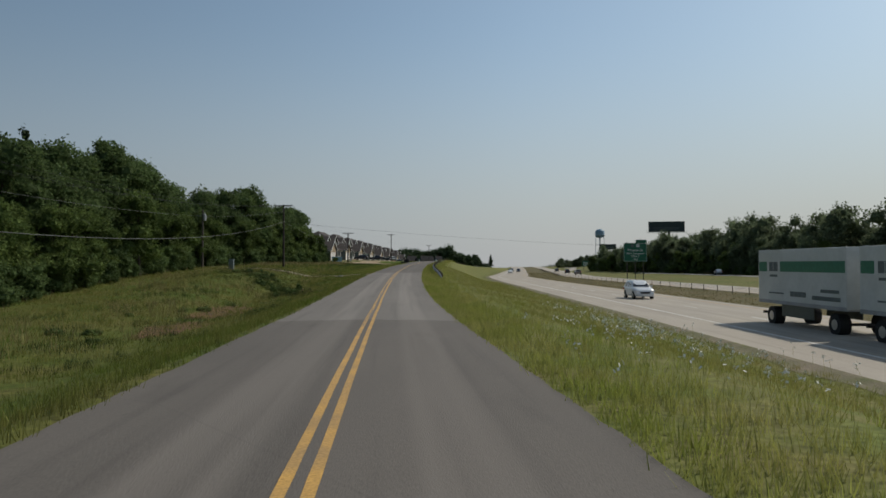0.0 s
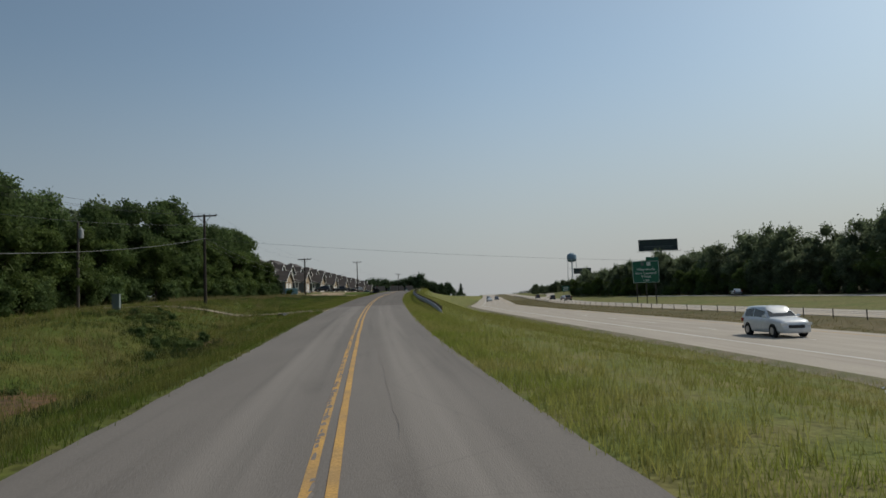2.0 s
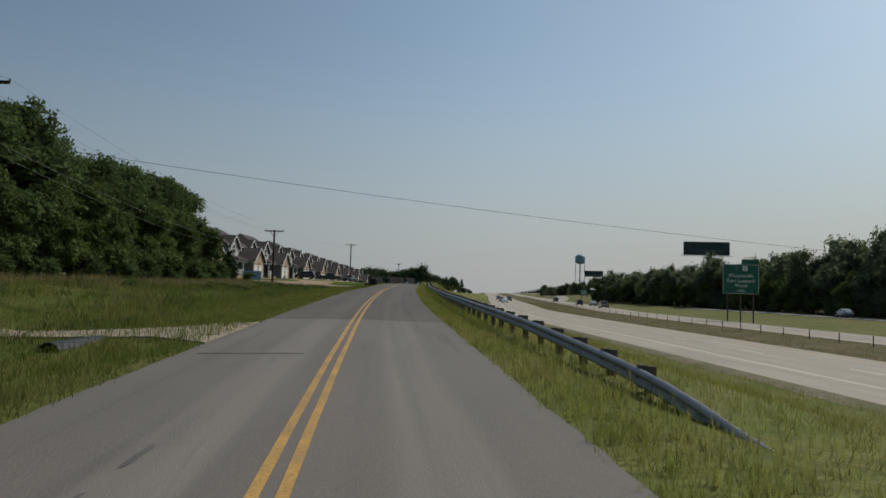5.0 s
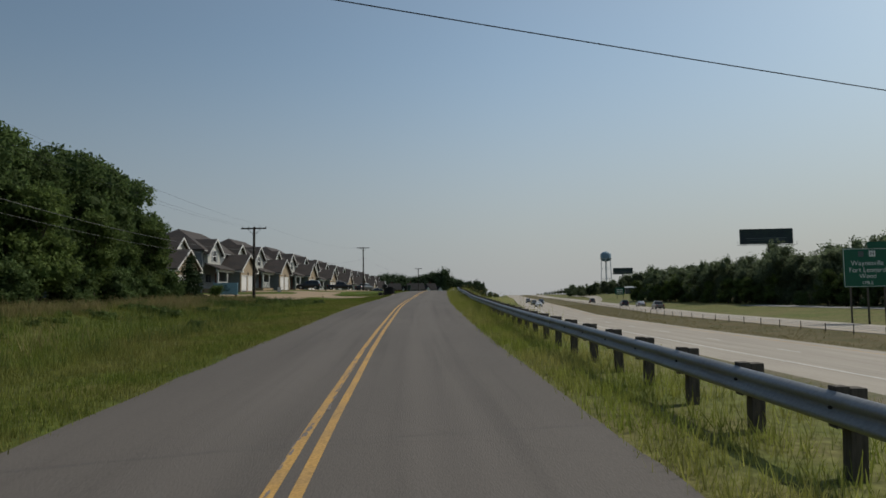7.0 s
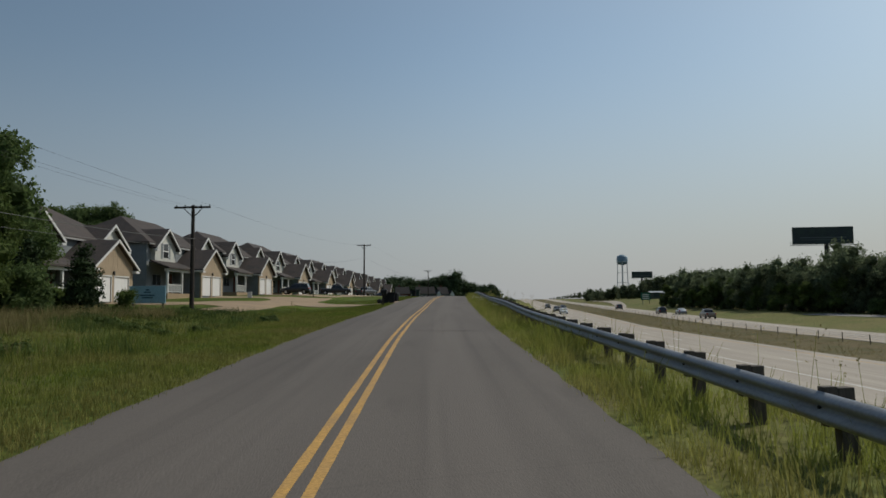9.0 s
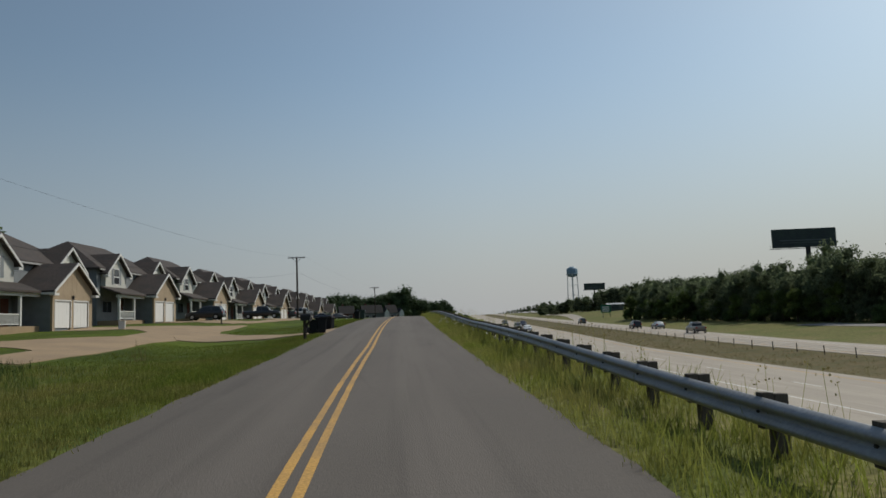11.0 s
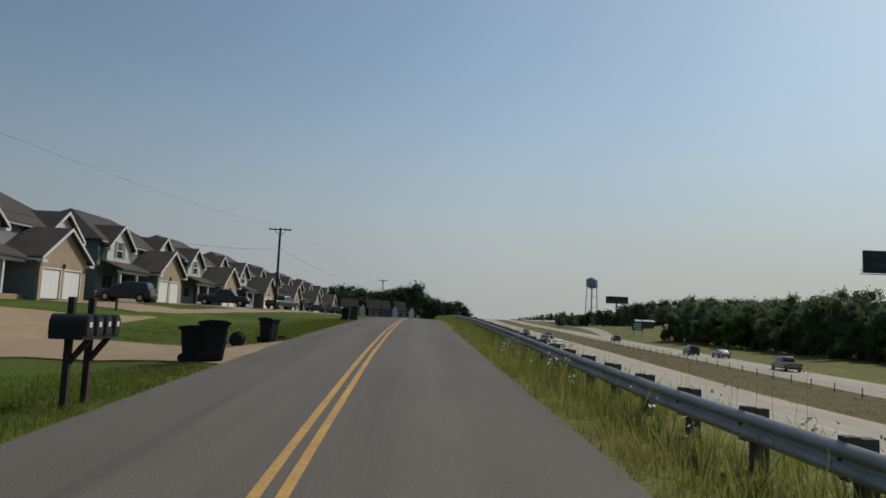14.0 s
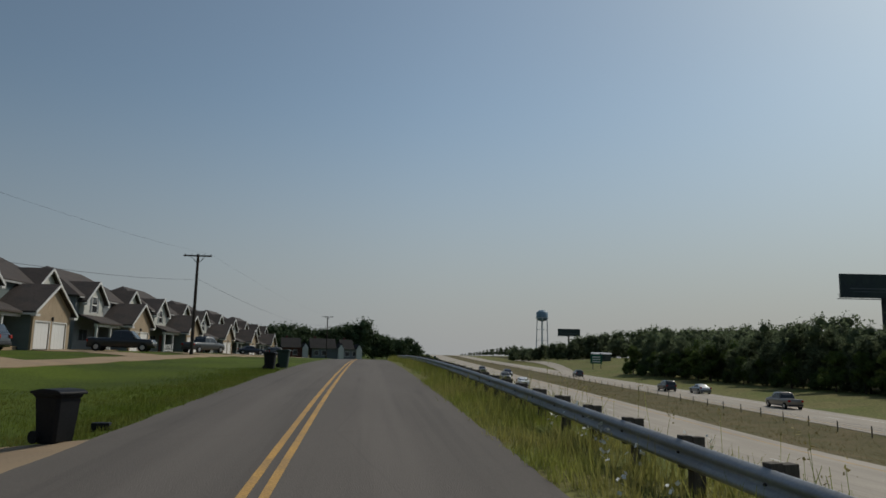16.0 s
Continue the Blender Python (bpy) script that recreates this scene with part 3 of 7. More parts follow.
def strip(name, y0, y1, step, left, right, height, mat, label="", kind="structure", across=6, crown=0.0, rag=0.0, thick=0.12):
    """A ribbon of paving between two lines left(y) and right(y), with side faces down to the ground."""
    yy = np.arange(y0, y1 + 0.01, step)
    vs, fs, uv = [], [], []
    for y in yy:
        l, r, c = float(left(y)), float(right(y)), float(road_x(y))
        l += rag * noise.noise(Vector((y / 1.7, 1.3, 0))) + rag * 0.6 * noise.noise(Vector((y / 0.45, 7.3, 0)))
        r += rag * noise.noise(Vector((y / 1.7, 5.1, 0))) + rag * 0.6 * noise.noise(Vector((y / 0.45, 2.3, 0)))
        for j in range(across + 1):
            t = j / across
            x = l + (r - l) * t
            vs.append((x, y, float(height(y)) - crown * abs(2 * t - 1)))
            uv.append((x - c if crown else x - l, y))
        for x in (l, r):
            vs.append((x, y, float(height(y)) - crown - thick))
            uv.append((x - c if crown else x - l, y))
    w = across + 3
    for i in range(len(yy) - 1):
        a, b = i * w, (i + 1) * w
        for j in range(across):
            fs.append((a + j, a + j + 1, b + j + 1, b + j))
        fs.append((a + across + 1, a, b, b + across + 1))
        fs.append((a + across, a + across + 2, b + across + 2, b + across))
    ob = mesh_part(name, vs, fs, mat, uv=uv)
    return tagged(ob, label, "road" if kind == "structure" else "", "", kind)


frontage = strip("road", -40, 330, 0.5, lambda y: road_x(y) - wide_l(y), lambda y: road_x(y) + wide_r(y), lambda y: road_z(y), M["asphalt"], "worn grey asphalt two-lane frontage road", crown=0.06, rag=0.07)
near_way = strip("highway_near_carriageway", -60, 900, 5, lambda y: high_x(y) - NEAR_W, lambda y: high_x(y), lambda y: high_z(y), M["concrete"], "pale concrete highway carriageway with worn lanes")
far_way = strip("highway_far_carriageway", -60, 900, 5, lambda y: high_x(y) + MEDIAN, lambda y: high_x(y) + MEDIAN + FAR_W, lambda y: high_z(y), M["concrete"], "pale concrete highway carriageway beyond the median")
ramp_x = curve_of([(60, 69.5), (150, 71), (200, 72), (250, 71.5), (300, 70.5), (350, 72), (400, 77), (450, 82), (500, 86), (700, 106)])


def draped(name, y0, y1, step, left, right, mat, label, lift=0.08):
    """A ribbon of paving that follows the ground across as well as along."""
    yy = np.arange(y0, y1 + 0.01, step)
    vs, fs, uv = [], [], []
    for y in yy:
        l, r = float(left(y)), float(right(y))
        for j in range(7):
            x = l + (r - l) * j / 6
            vs.append((x, y, terrain(x, float(y)) + lift))
            uv.append((x - l, y))
    for i in range(len(yy) - 1):
        for j in range(6):
            fs.append((i * 7 + j, i * 7 + j + 1, (i + 1) * 7 + j + 1, (i + 1) * 7 + j))
    return tagged(mesh_part(name, vs, fs, mat, uv=uv), label, "road", "", "structure")


draped("gravel_shoulder", -40, 330, 2.5, lambda y: high_x(y) - NEAR_W - 0.95 - 0.22 * math.sin(y * 0.9) * math.sin(y * 0.37), lambda y: high_x(y) - NEAR_W + 0.12, M["shoulder"], "brown gravel shoulder at the pavement's edge", 0.012)
far_front = draped("far_frontage_road", 60, 262, 5, lambda y: ramp_x(y) - 2.8, lambda y: ramp_x(y) + 2.8, M["far_asphalt"], "narrow pale road in front of the woods")
ramp_off = curve_of([(366, -3.2), (385, -1.0), (410, 3.2), (440, 7.0), (480, 10.5), (540, 13.5), (640, 17)])
exit_ramp = draped("exit_ramp", 366, 640, 3, lambda y: high_x(y) + MEDIAN + FAR_W + ramp_off(y) - 2.2, lambda y: high_x(y) + MEDIAN + FAR_W + ramp_off(y) + 2.6, M["concrete"], "pale concrete exit ramp climbing the bank", 0.12)


def line(name, parent, f, z, half, y0, y1, mat, step=1.0, worn=0.0):
    yy = np.arange(y0, y1 + 0.01, step)
    vs = []
    for y in yy:
        c = float(f(y)) + worn * noise.noise(Vector((y / 6, 9, 0)))
        w = half * (1 + 0.12 * noise.noise(Vector((y / 1.1, 4, 0))))
        vs += [(c - w, y, float(z(y)) + 0.006), (c + w, y, float(z(y)) + 0.006)]
    fs = [(2 * i, 2 * i + 1, 2 * i + 3, 2 * i + 2) for i in range(len(yy) - 1)]
    return mesh_part(name, vs, fs, mat, parent)


for off in (-0.115, 0.115):
    line("centre_line", frontage, lambda y, o=off: road_x(y) + o, lambda y: road_z(y) - 0.003, 0.055, -40, 328, M["yellow"], 0.5, 0.015)

# ---- highway markings, barrier, guardrail ----
line("edge_line", near_way, lambda y: high_x(y) - NEAR_W + 3.0, high_z, 0.09, -60, 500, M["white_line"], 4)
line("edge_line", near_way, lambda y: high_x(y) - 1.3, high_z, 0.07, -60, 500, M["yellow"], 4)
line("edge_line", far_way, lambda y: high_x(y) + MEDIAN + 1.2, high_z, 0.07, -60, 500, M["yellow"], 4)
line("edge_line", far_way, lambda y: high_x(y) + MEDIAN + FAR_W - 2.0, high_z, 0.08, -60, 500, M["white_line"], 4)
for k in range(42):
    y0 = -20 + 12.2 * k
    line("lane_dash", near_way, lambda y: high_x(y) - NEAR_W + 6.7, high_z, 0.07, y0, y0 + 3.0, M["white_line"], 1.5)
    line("lane_dash", far_way, lambda y: high_x(y) + MEDIAN + 4.9, high_z, 0.07, y0 + 4, y0 + 7.0, M["white_line"], 1.5)

# guardrail of W-beam on timber posts with blocks
RAIL_S, RAIL_Y0, RAIL_Y1 = 4.92, 76.5, 318.0
rail_lift = curve_of([(60, -0.1), (76.5, -0.02), (77.6, 0.09), (79.2, 0.28), (81.5, 0.43), (84.5, 0.54), (89, 0.68), (96, 0.77), (108, 0.79), (117, 0.75), (130, 0.70), (143, 0.68), (158, 0.80), (167, 0.77), (174, 0.69), (182, 0.68), (215, 0.70), (4000, 0.70)])
rail_side = curve_of([(60, 0.4), (77.4, 0.40), (84, 0.30), (92, 0.08), (98, 0.0), (4000, 0.0)])


def rail_at(y):
    x = float(road_x(y)) + RAIL_S + float(rail_side(y))
    return x, float(road_z(y)) - 0.15 + float(rail_lift(y))


guardrail = empty("guardrail", label="galvanised steel W-beam guardrail on weathered posts", category="guardrail")
W_PROFILE = [(0.0, 0.0), (-0.02, -0.02), (-0.075, -0.05), (-0.08, -0.085), (-0.02, -0.13), (0.0, -0.155), (-0.02, -0.18), (-0.08, -0.225), (-0.075, -0.26), (-0.02, -0.29), (0.0, -0.31)]
beam_len = 3.81
k = 0
y = RAIL_Y0
while y < RAIL_Y1:
    y1 = min(y + beam_len + 0.12, RAIL_Y1)
    vs, fs = [], []
    sts = np.linspace(y, y1, 5)
    for t in sts:
        x, z = rail_at(t)
        for (u, w) in W_PROFILE:
            vs.append((x + u * 1.0, t, z + w))
        for (u, w) in reversed(W_PROFILE):
            vs.append((x + u * 1.0 + 0.006, t, z + w))
    n = 2 * len(W_PROFILE)
    for i in range(4):
        for j in range(n):
            fs.append((i * n + j, i * n + (j + 1) % n, (i + 1) * n + (j + 1) % n, (i + 1) * n + j))
    seg = mesh_part("rail_beam", vs, fs, M["galv"], guardrail)
    seg.data.shade_smooth()
    y += beam_len
bm = bmesh.new()
box(bm, 0.14, 0.30, -0.075, 0.075, -1.15, 0.03, 0.008)
post_mesh = bpy.data.meshes.new("guardrail_post")
bm.to_mesh(post_mesh); bm.free()
post_mesh.materials.append(M["wood"])
bm = bmesh.new()
box(bm, 0.008, 0.14, -0.07, 0.07, -0.34, 0.045, 0.008)
block_mesh = bpy.data.meshes.new("guardrail_block")
bm.to_mesh(block_mesh); bm.free()
block_mesh.materials.append(M["wood"])
bm = bmesh.new()
cyl(bm, (-0.002, 0, -0.155), (-0.03, 0, -0.155), 0.022, 0.016, 6)
bolt_mesh = bpy.data.meshes.new("guardrail_bolt")
bm.to_mesh(bolt_mesh); bm.free()
bolt_mesh.materials.append(M["dark_steel"])
rnd = random.Random(5)
y = 80.8
while y < RAIL_Y1:
    x, z = rail_at(y)
    turn = pose(x, y, z, rnd.uniform(-1.5, 1.5), rnd.uniform(-2.5, 1.5), rnd.uniform(-3, 3))
    for nm, me in (("post", post_mesh), ("block", block_mesh)):
        ob = new(nm, me)
        ob.parent, ob.matrix_basis = guardrail, turn
    if y < 200:
        ob = new("bolt", bolt_mesh)
        ob.parent, ob.matrix_basis = guardrail, pose(x, y, z)
    y += 1.905

# cable barrier in the median
barrier = empty("cable_barrier", label="median cable barrier on slim steel posts", category="barrier")
bm = bmesh.new()
box(bm, -0.03, 0.03, -0.045, 0.045, -0.4, 0.88, 0.01)
cpost = bpy.data.meshes.new("barrier_post")
bm.to_mesh(cpost); bm.free()
cpost.materials.append(M["wood"])
prev = None
for i in range(110):
    y = 10 + 4.6 * i
    x = float(high_x(y)) + MEDIAN * 0.86
    z = terrain(x, y)
    ob = new("post", cpost)
    ob.parent, ob.matrix_basis = barrier, pose(x, y, z, rnd.uniform(-2, 2), rnd.uniform(-2, 2), 0)
    if prev is not None and i < 80:
        bm = bmesh.new()
        for h in (0.5, 0.65, 0.8):
            cyl(bm, (prev[0], prev[1], prev[2] + h), (x, y, z + h), 0.009, None, 4, False)
        part("cable_span", bm, M["galv"], barrier)
    prev = (x, y, z)


# ---- trees ----
def crown_arrays(seed, height, spread, low, clumps, per, leaf, shape="round", heart=0.70):
    """Vertices and faces of a crown: many small leaf sprays set round limbs, with an uneven outline and gaps."""
    r = np.random.RandomState(seed)
    lobes = []
    nl = 19 if shape == "round" else 14
    for i in range(nl):
        if shape == "pine":
            h = low + (height - low) * (i + 0.5) / nl
            rad = spread * 0.5 * (1 - 0.8 * (i / nl)) * r.uniform(0.75, 1.15)
            a = r.uniform(0, 6.28)
            lobes.append((math.cos(a) * rad * 0.25, math.sin(a) * rad * 0.25, h, rad, rad, height / nl * 0.75))
        else:
            h = low + (height - low) * r.uniform(0.12, 0.86)
            f = (h - low) / (height - low)
            reach = spread * 0.5 * math.sin(math.pi * min(0.95, 0.18 + 0.8 * f)) ** 0.7
            a = i * 2.4 + r.uniform(-0.5, 0.5)
            d = reach * r.uniform(0.34, 0.80)
            s = spread * r.uniform(0.13, 0.235)
            lobes.append((math.cos(a) * d, math.sin(a) * d, h, s, s, s * r.uniform(0.65, 0.95)))
    if shape == "round":
        lobes.append((0, 0, height - spread * 0.17, spread * 0.2, spread * 0.2, spread * 0.18))
        lobes.append((0, 0, low + (height - low) * 0.42, spread * 0.22, spread * 0.22, (height - low) * 0.32))
    verts, faces = [], []
    vol = np.array([l[3] * l[4] for l in lobes])
    pick = r.choice(len(lobes), clumps, p=vol / vol.sum())
    for li in pick:
        cx, cy, cz, sx, sy, sz = lobes[li]
        d = r.normal(size=3)
        d /= np.linalg.norm(d)
        if d[2] < -0.35 and r.rand() < 0.5:
            d[2] = -d[2]
        rad = r.uniform(0.72, 1.06)
        c = np.array([cx + d[0] * sx * rad, cy + d[1] * sy * rad, cz + d[2] * sz * rad])
        for _ in range(per):
            o = c + r.normal(size=3) * leaf * 0.9
            u = r.normal(size=3)
            u /= np.linalg.norm(u)
            w = np.cross(u, d + r.normal(size=3) * 0.7)
            w /= np.linalg.norm(w) + 1e-6
            a, b = leaf * r.uniform(0.5, 1.1), leaf * r.uniform(0.28, 0.55)
            base = len(verts)
            mid = o + d * leaf * 0.15
            verts += [o - u * a, mid - w * b, o + u * a, mid + w * b]
            faces.append((base, base + 1, base + 2, base + 3))
    # dense dark heart of each lobe
    for cx, cy, cz, sx, sy, sz in lobes:
        base = len(verts)
        rings, segs = 4, 7
        for i in range(rings + 1):
            ph = math.pi * i / rings
            for j in range(segs):
                th = 2 * math.pi * j / segs + i
                k = heart * r.uniform(0.8, 1.08)
                verts.append(np.array([cx + sx * k * math.sin(ph) * math.cos(th), cy + sy * k * math.sin(ph) * math.sin(th), cz + sz * k * math.cos(ph)]))
        for i in range(rings):
            for j in range(segs):
                faces.append((base + i * segs + j, base + i * segs + (j + 1) % segs, base + (i + 1) * segs + (j + 1) % segs, base + (i + 1) * segs + j))
    return np.array(verts), faces, lobes


def make_tree(name, seed, height, spread, low, clumps, per, leaf, mat, shape, label, category="tree"):
    root = empty(name, label=label, category=category)
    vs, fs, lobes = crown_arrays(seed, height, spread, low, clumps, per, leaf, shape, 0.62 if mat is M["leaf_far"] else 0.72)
    mesh_part("crown", vs, fs, mat, root)
    bm = bmesh.new()
    r = random.Random(seed)
    rt = 0.018 * height + 0.05
    pts = [Vector((0, 0, -0.4)), Vector((r.uniform(-.1, .1), r.uniform(-.1, .1), low)), Vector((r.uniform(-.3, .3), r.uniform(-.3, .3), height * 0.86))]
    cyl(bm, pts[0], pts[1], rt * 1.25, rt * 0.85, 8)
    cyl(bm, pts[1], pts[2], rt * 0.85, rt * 0.2, 7)
    for cx, cy, cz, sx, sy, sz in lobes[:8]:
        s = pts[1].lerp(pts[2], max(0.0, min(0.8, (cz - low) / height * 0.7)))
        cyl(bm, s, (cx, cy, cz), rt * 0.35, rt * 0.1, 5)
    part("trunk", bm, M["bark"], root)
    return root


OAK = "broadleaf tree with a dense dark green crown"
proto = [
    make_tree("oak_tree", 11, 12.6, 8.6, 1.0, 1250, 10, 0.215, M["leaf"], "round", OAK),
    make_tree("oak_tree", 12, 11.2, 7.6, 0.6, 1150, 10, 0.215, M["leaf"], "round", OAK),
    make_tree("oak_tree", 13, 13.6, 8.0, 1.2, 1250, 10, 0.215, M["leaf"], "round", OAK),
    make_tree("young_tree", 14, 7.5, 5.5, 0.3, 640, 9, 0.17, M["leaf_light"], "round", "young leafy tree of lighter green at the wood's edge"),
    make_tree("pine_tree", 15, 14.0, 6.0, 2.0, 900, 10, 0.20, M["pine"], "pine", "dark pine tree with a ragged narrow crown"),
    make_tree("shrub", 16, 3.4, 3.8, 0.1, 260, 8, 0.16, M["leaf"], "round", "dark green leafy shrub", "shrub"),
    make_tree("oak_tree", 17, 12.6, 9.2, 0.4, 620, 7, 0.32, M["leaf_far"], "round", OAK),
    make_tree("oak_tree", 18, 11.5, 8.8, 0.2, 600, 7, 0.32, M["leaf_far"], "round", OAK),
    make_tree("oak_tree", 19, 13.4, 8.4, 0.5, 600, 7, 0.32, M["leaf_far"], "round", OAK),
    make_tree("oak_tree", 20, 10.5, 8.5, 0.5, 560, 7, 0.28, M["leaf_light"], "round", "broadleaf tree with a lighter green crown"),
    make_tree("weed_clump", 21, 0.62, 1.9, 0.02, 130, 6, 0.05, M["leaf_light"], "round", "low clump of green roadside weeds", "weeds"),
    make_tree("juniper", 22, 4.1, 2.9, 0.05, 620, 9, 0.12, M["pine"], "pine", "dense dark juniper bush of conical shape", "shrub"),
    make_tree("shrub", 23, 1.5, 1.5, 0.05, 200, 8, 0.08, M["leaf_light"], "round", "small light green shrub beside the sign", "shrub"),
]
used = set()


def plant(i, x, y, size=1.0, turn=0.0, group="", sink=0.15):
    m = pose(x, y, terrain(x, y) - sink, 0, 0, turn)
    if i not in used:
        used.add(i)
        ob = proto[i]
        ob.matrix_basis = m @ Matrix.Scale(size, 4)
    else:
        ob = copy_thing(proto[i], m)
        ob.scale = (size, size, size * rnd.uniform(0.93, 1.07))
    if group:
        ob["group"] = group
    return ob


# wood on the left: front row, then deeper rows
wood_edge = curve_of([(-30, -30), (20, -31), (46, -31), (60, -31.5), (75, -32), (95, -34), (110, -32), (125, -29.5), (140, -27.5), (154, -27.5), (160, -31), (172, -46), (190, -60), (400, -80)])
WOOD, FARWOOD = "trees of the roadside wood", "trees beyond the highway"
TALL = [12.6, 11.2, 13.6, 7.5, 14.0, 3.4, 12.6, 11.5, 13.4, 10.5]   # the height of each kind above
wood_top = curve_of([(20, 11.5), (57, 11.6), (65, 13.0), (72, 13.4), (78, 13.0), (86, 13.4), (91, 11.8), (97, 11.4), (103, 10.4), (110, 10.5), (115, 12.2), (122, 12.8), (126, 12.0), (132, 11.3), (138, 11.4), (144, 11.3), (150, 10.6), (156, 10.3), (170, 9.5), (220, 9.0)])
for y in np.arange(40, 152.5, 4.6):
    e = float(wood_edge(y))
    i = rnd.choice([0, 1, 2, 0, 1, 4]) if y < 92 else rnd.choice([0, 1, 2, 1])
    yy = y + rnd.uniform(-1.3, 1.3)
    plant(i, e - 2.6 + rnd.uniform(-1.3, 1.3), yy, float(wood_top(yy)) * rnd.uniform(0.93, 1.02) / TALL[i], rnd.uniform(0, 360), WOOD)
    if rnd.random() < 0.8:
        plant(rnd.choice([3, 5, 3]), e + 1.6 + rnd.uniform(-1, 1), y + 2.6, rnd.uniform(0.75, 1.05), rnd.uniform(0, 360), WOOD)
    plant(5, e + 2.8 + rnd.uniform(-0.8, 0.8), y + rnd.uniform(-1, 1), rnd.uniform(0.5, 0.9), rnd.uniform(0, 360), WOOD)
for y in np.arange(40, 164, 7.5):
    for back in (9, 17):
        e = float(wood_edge(y)) - back
        i = rnd.choice([6, 8, 6, 4]) if y < 92 else rnd.choice([6, 7, 8])
        yy = y + rnd.uniform(-2, 2)
        plant(i, e + rnd.uniform(-2, 2), yy, float(wood_top(yy)) * rnd.uniform(0.94, 1.04) / TALL[i], rnd.uniform(0, 360), WOOD)
# trees standing behind the first houses
for x, y, i, tall in ((-60.5, 230.0, 0, 15.2), (-56.5, 232.0, 1, 14.2), (-65.0, 231.0, 2, 15.4), (-62.5, 246.0, 1, 14.0)):
    plant(i, x, y, tall / TALL[i], rnd.uniform(0, 360), WOOD)
plant(1, -31.8, 152.8, 11.2 / TALL[1], 200, WOOD)
plant(1, -32.0, 158.5, 10.9 / TALL[1], 20, WOOD)
plant(0, -33.2, 162.0, 9.9 / TALL[0], 250, WOOD)
plant(12, -28.6, 161.0, 1.1, 200, WOOD)
plant(11, -25.6, 158.0, 1.0, 30, WOOD)
plant(11, -28.0, 156.2, 1.1, 130, WOOD)
plant(12, -23.6, 159.2, 1.0, 60, WOOD)
plant(3, -29.5, 153.0, 0.8, 80, WOOD)
for y in np.arange(42, 150, 4.2):
    plant(rnd.choice([3, 5, 5]), float(wood_edge(y)) + rnd.uniform(0.4, 2.2), y + rnd.uniform(-1, 1), rnd.uniform(0.6, 0.95), rnd.uniform(0, 360), WOOD)

# wood beyond the highway
far_edge = curve_of([(80, 84), (150, 81), (190, 79), (225, 78.5), (250, 77.5), (280, 77), (305, 76.5), (330, 76), (362, 74.5), (380, 96), (480, 128), (520, 134), (600, 150), (740, 172), (900, 200)])
for y in np.arange(96, 365, 5.6):
    plant(rnd.choice([6, 7, 8, 9]), float(far_edge(y)) + 4 + rnd.uniform(-2, 2), y + rnd.uniform(-2, 2), rnd.uniform(0.76, 0.98), rnd.uniform(0, 360), FARWOOD)
    if rnd.random() < 0.9:
        plant(rnd.choice([3, 3, 5]), float(far_edge(y)) + rnd.uniform(-1, 1), y + 3, rnd.uniform(0.6, 1.0), rnd.uniform(0, 360), FARWOOD)
for (x, y, i, s) in ((86, 281, 8, 1.04), (81, 262, 6, 1.1), (83, 271, 8, 1.12), (90, 276, 6, 1.08), (93, 288, 8, 1.1), (88, 296, 6, 1.15), (92, 262, 6, 1.2), (91, 250, 8, 1.15), (82, 243, 7, 1.1), (88, 235, 6, 1.2), (83, 222, 6, 1.05), (84, 190, 8, 1.1), (90, 205, 6, 1.12), (84, 150, 6, 1.18), (86, 138, 8, 1.2), (85, 125, 6, 1.25), (87, 158, 8, 1.22), (88, 168, 6, 1.24), (87, 178, 8, 1.15), (88, 194, 6, 1.27), (86, 200, 8, 1.2), (87, 212, 6, 1.26), (88, 219, 8, 1.2)):
    plant(i, x, y, s, rnd.uniform(0, 360), FARWOOD)


def woods(name, places, seed, label, mat="leaf_far"):
    """Far woods: crowns too distant to count, joined in one mesh."""
    vs, fs, n0 = [], [], 0
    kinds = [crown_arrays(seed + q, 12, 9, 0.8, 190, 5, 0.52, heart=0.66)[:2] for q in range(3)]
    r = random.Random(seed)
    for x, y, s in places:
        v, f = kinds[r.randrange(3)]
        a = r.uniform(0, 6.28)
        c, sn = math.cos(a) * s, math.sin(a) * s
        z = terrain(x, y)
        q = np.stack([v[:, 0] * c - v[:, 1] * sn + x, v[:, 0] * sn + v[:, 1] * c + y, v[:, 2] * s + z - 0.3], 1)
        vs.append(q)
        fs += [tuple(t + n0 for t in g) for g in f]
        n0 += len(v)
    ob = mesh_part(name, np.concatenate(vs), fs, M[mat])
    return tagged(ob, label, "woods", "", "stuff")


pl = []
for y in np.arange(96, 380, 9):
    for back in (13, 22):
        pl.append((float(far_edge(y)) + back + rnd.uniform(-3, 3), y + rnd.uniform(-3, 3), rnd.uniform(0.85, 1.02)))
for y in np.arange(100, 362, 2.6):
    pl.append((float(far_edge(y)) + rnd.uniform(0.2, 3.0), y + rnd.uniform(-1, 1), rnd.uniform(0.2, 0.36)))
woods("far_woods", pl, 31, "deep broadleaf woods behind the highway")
pl = []
for y in [*np.arange(470, 505, 9), *np.arange(640, 1000, 9)]:
    for back in ((0, 12) if y < 640 else (-10, 0, 12, 24)):
        tall = rnd.uniform(0.85, 1.15) * (1.0 if y < 500 else 0.72 if y < 640 else 0.62)
        pl.append((float(far_edge(y)) + back + rnd.uniform(-4, 4), y + rnd.uniform(-4, 4), tall))
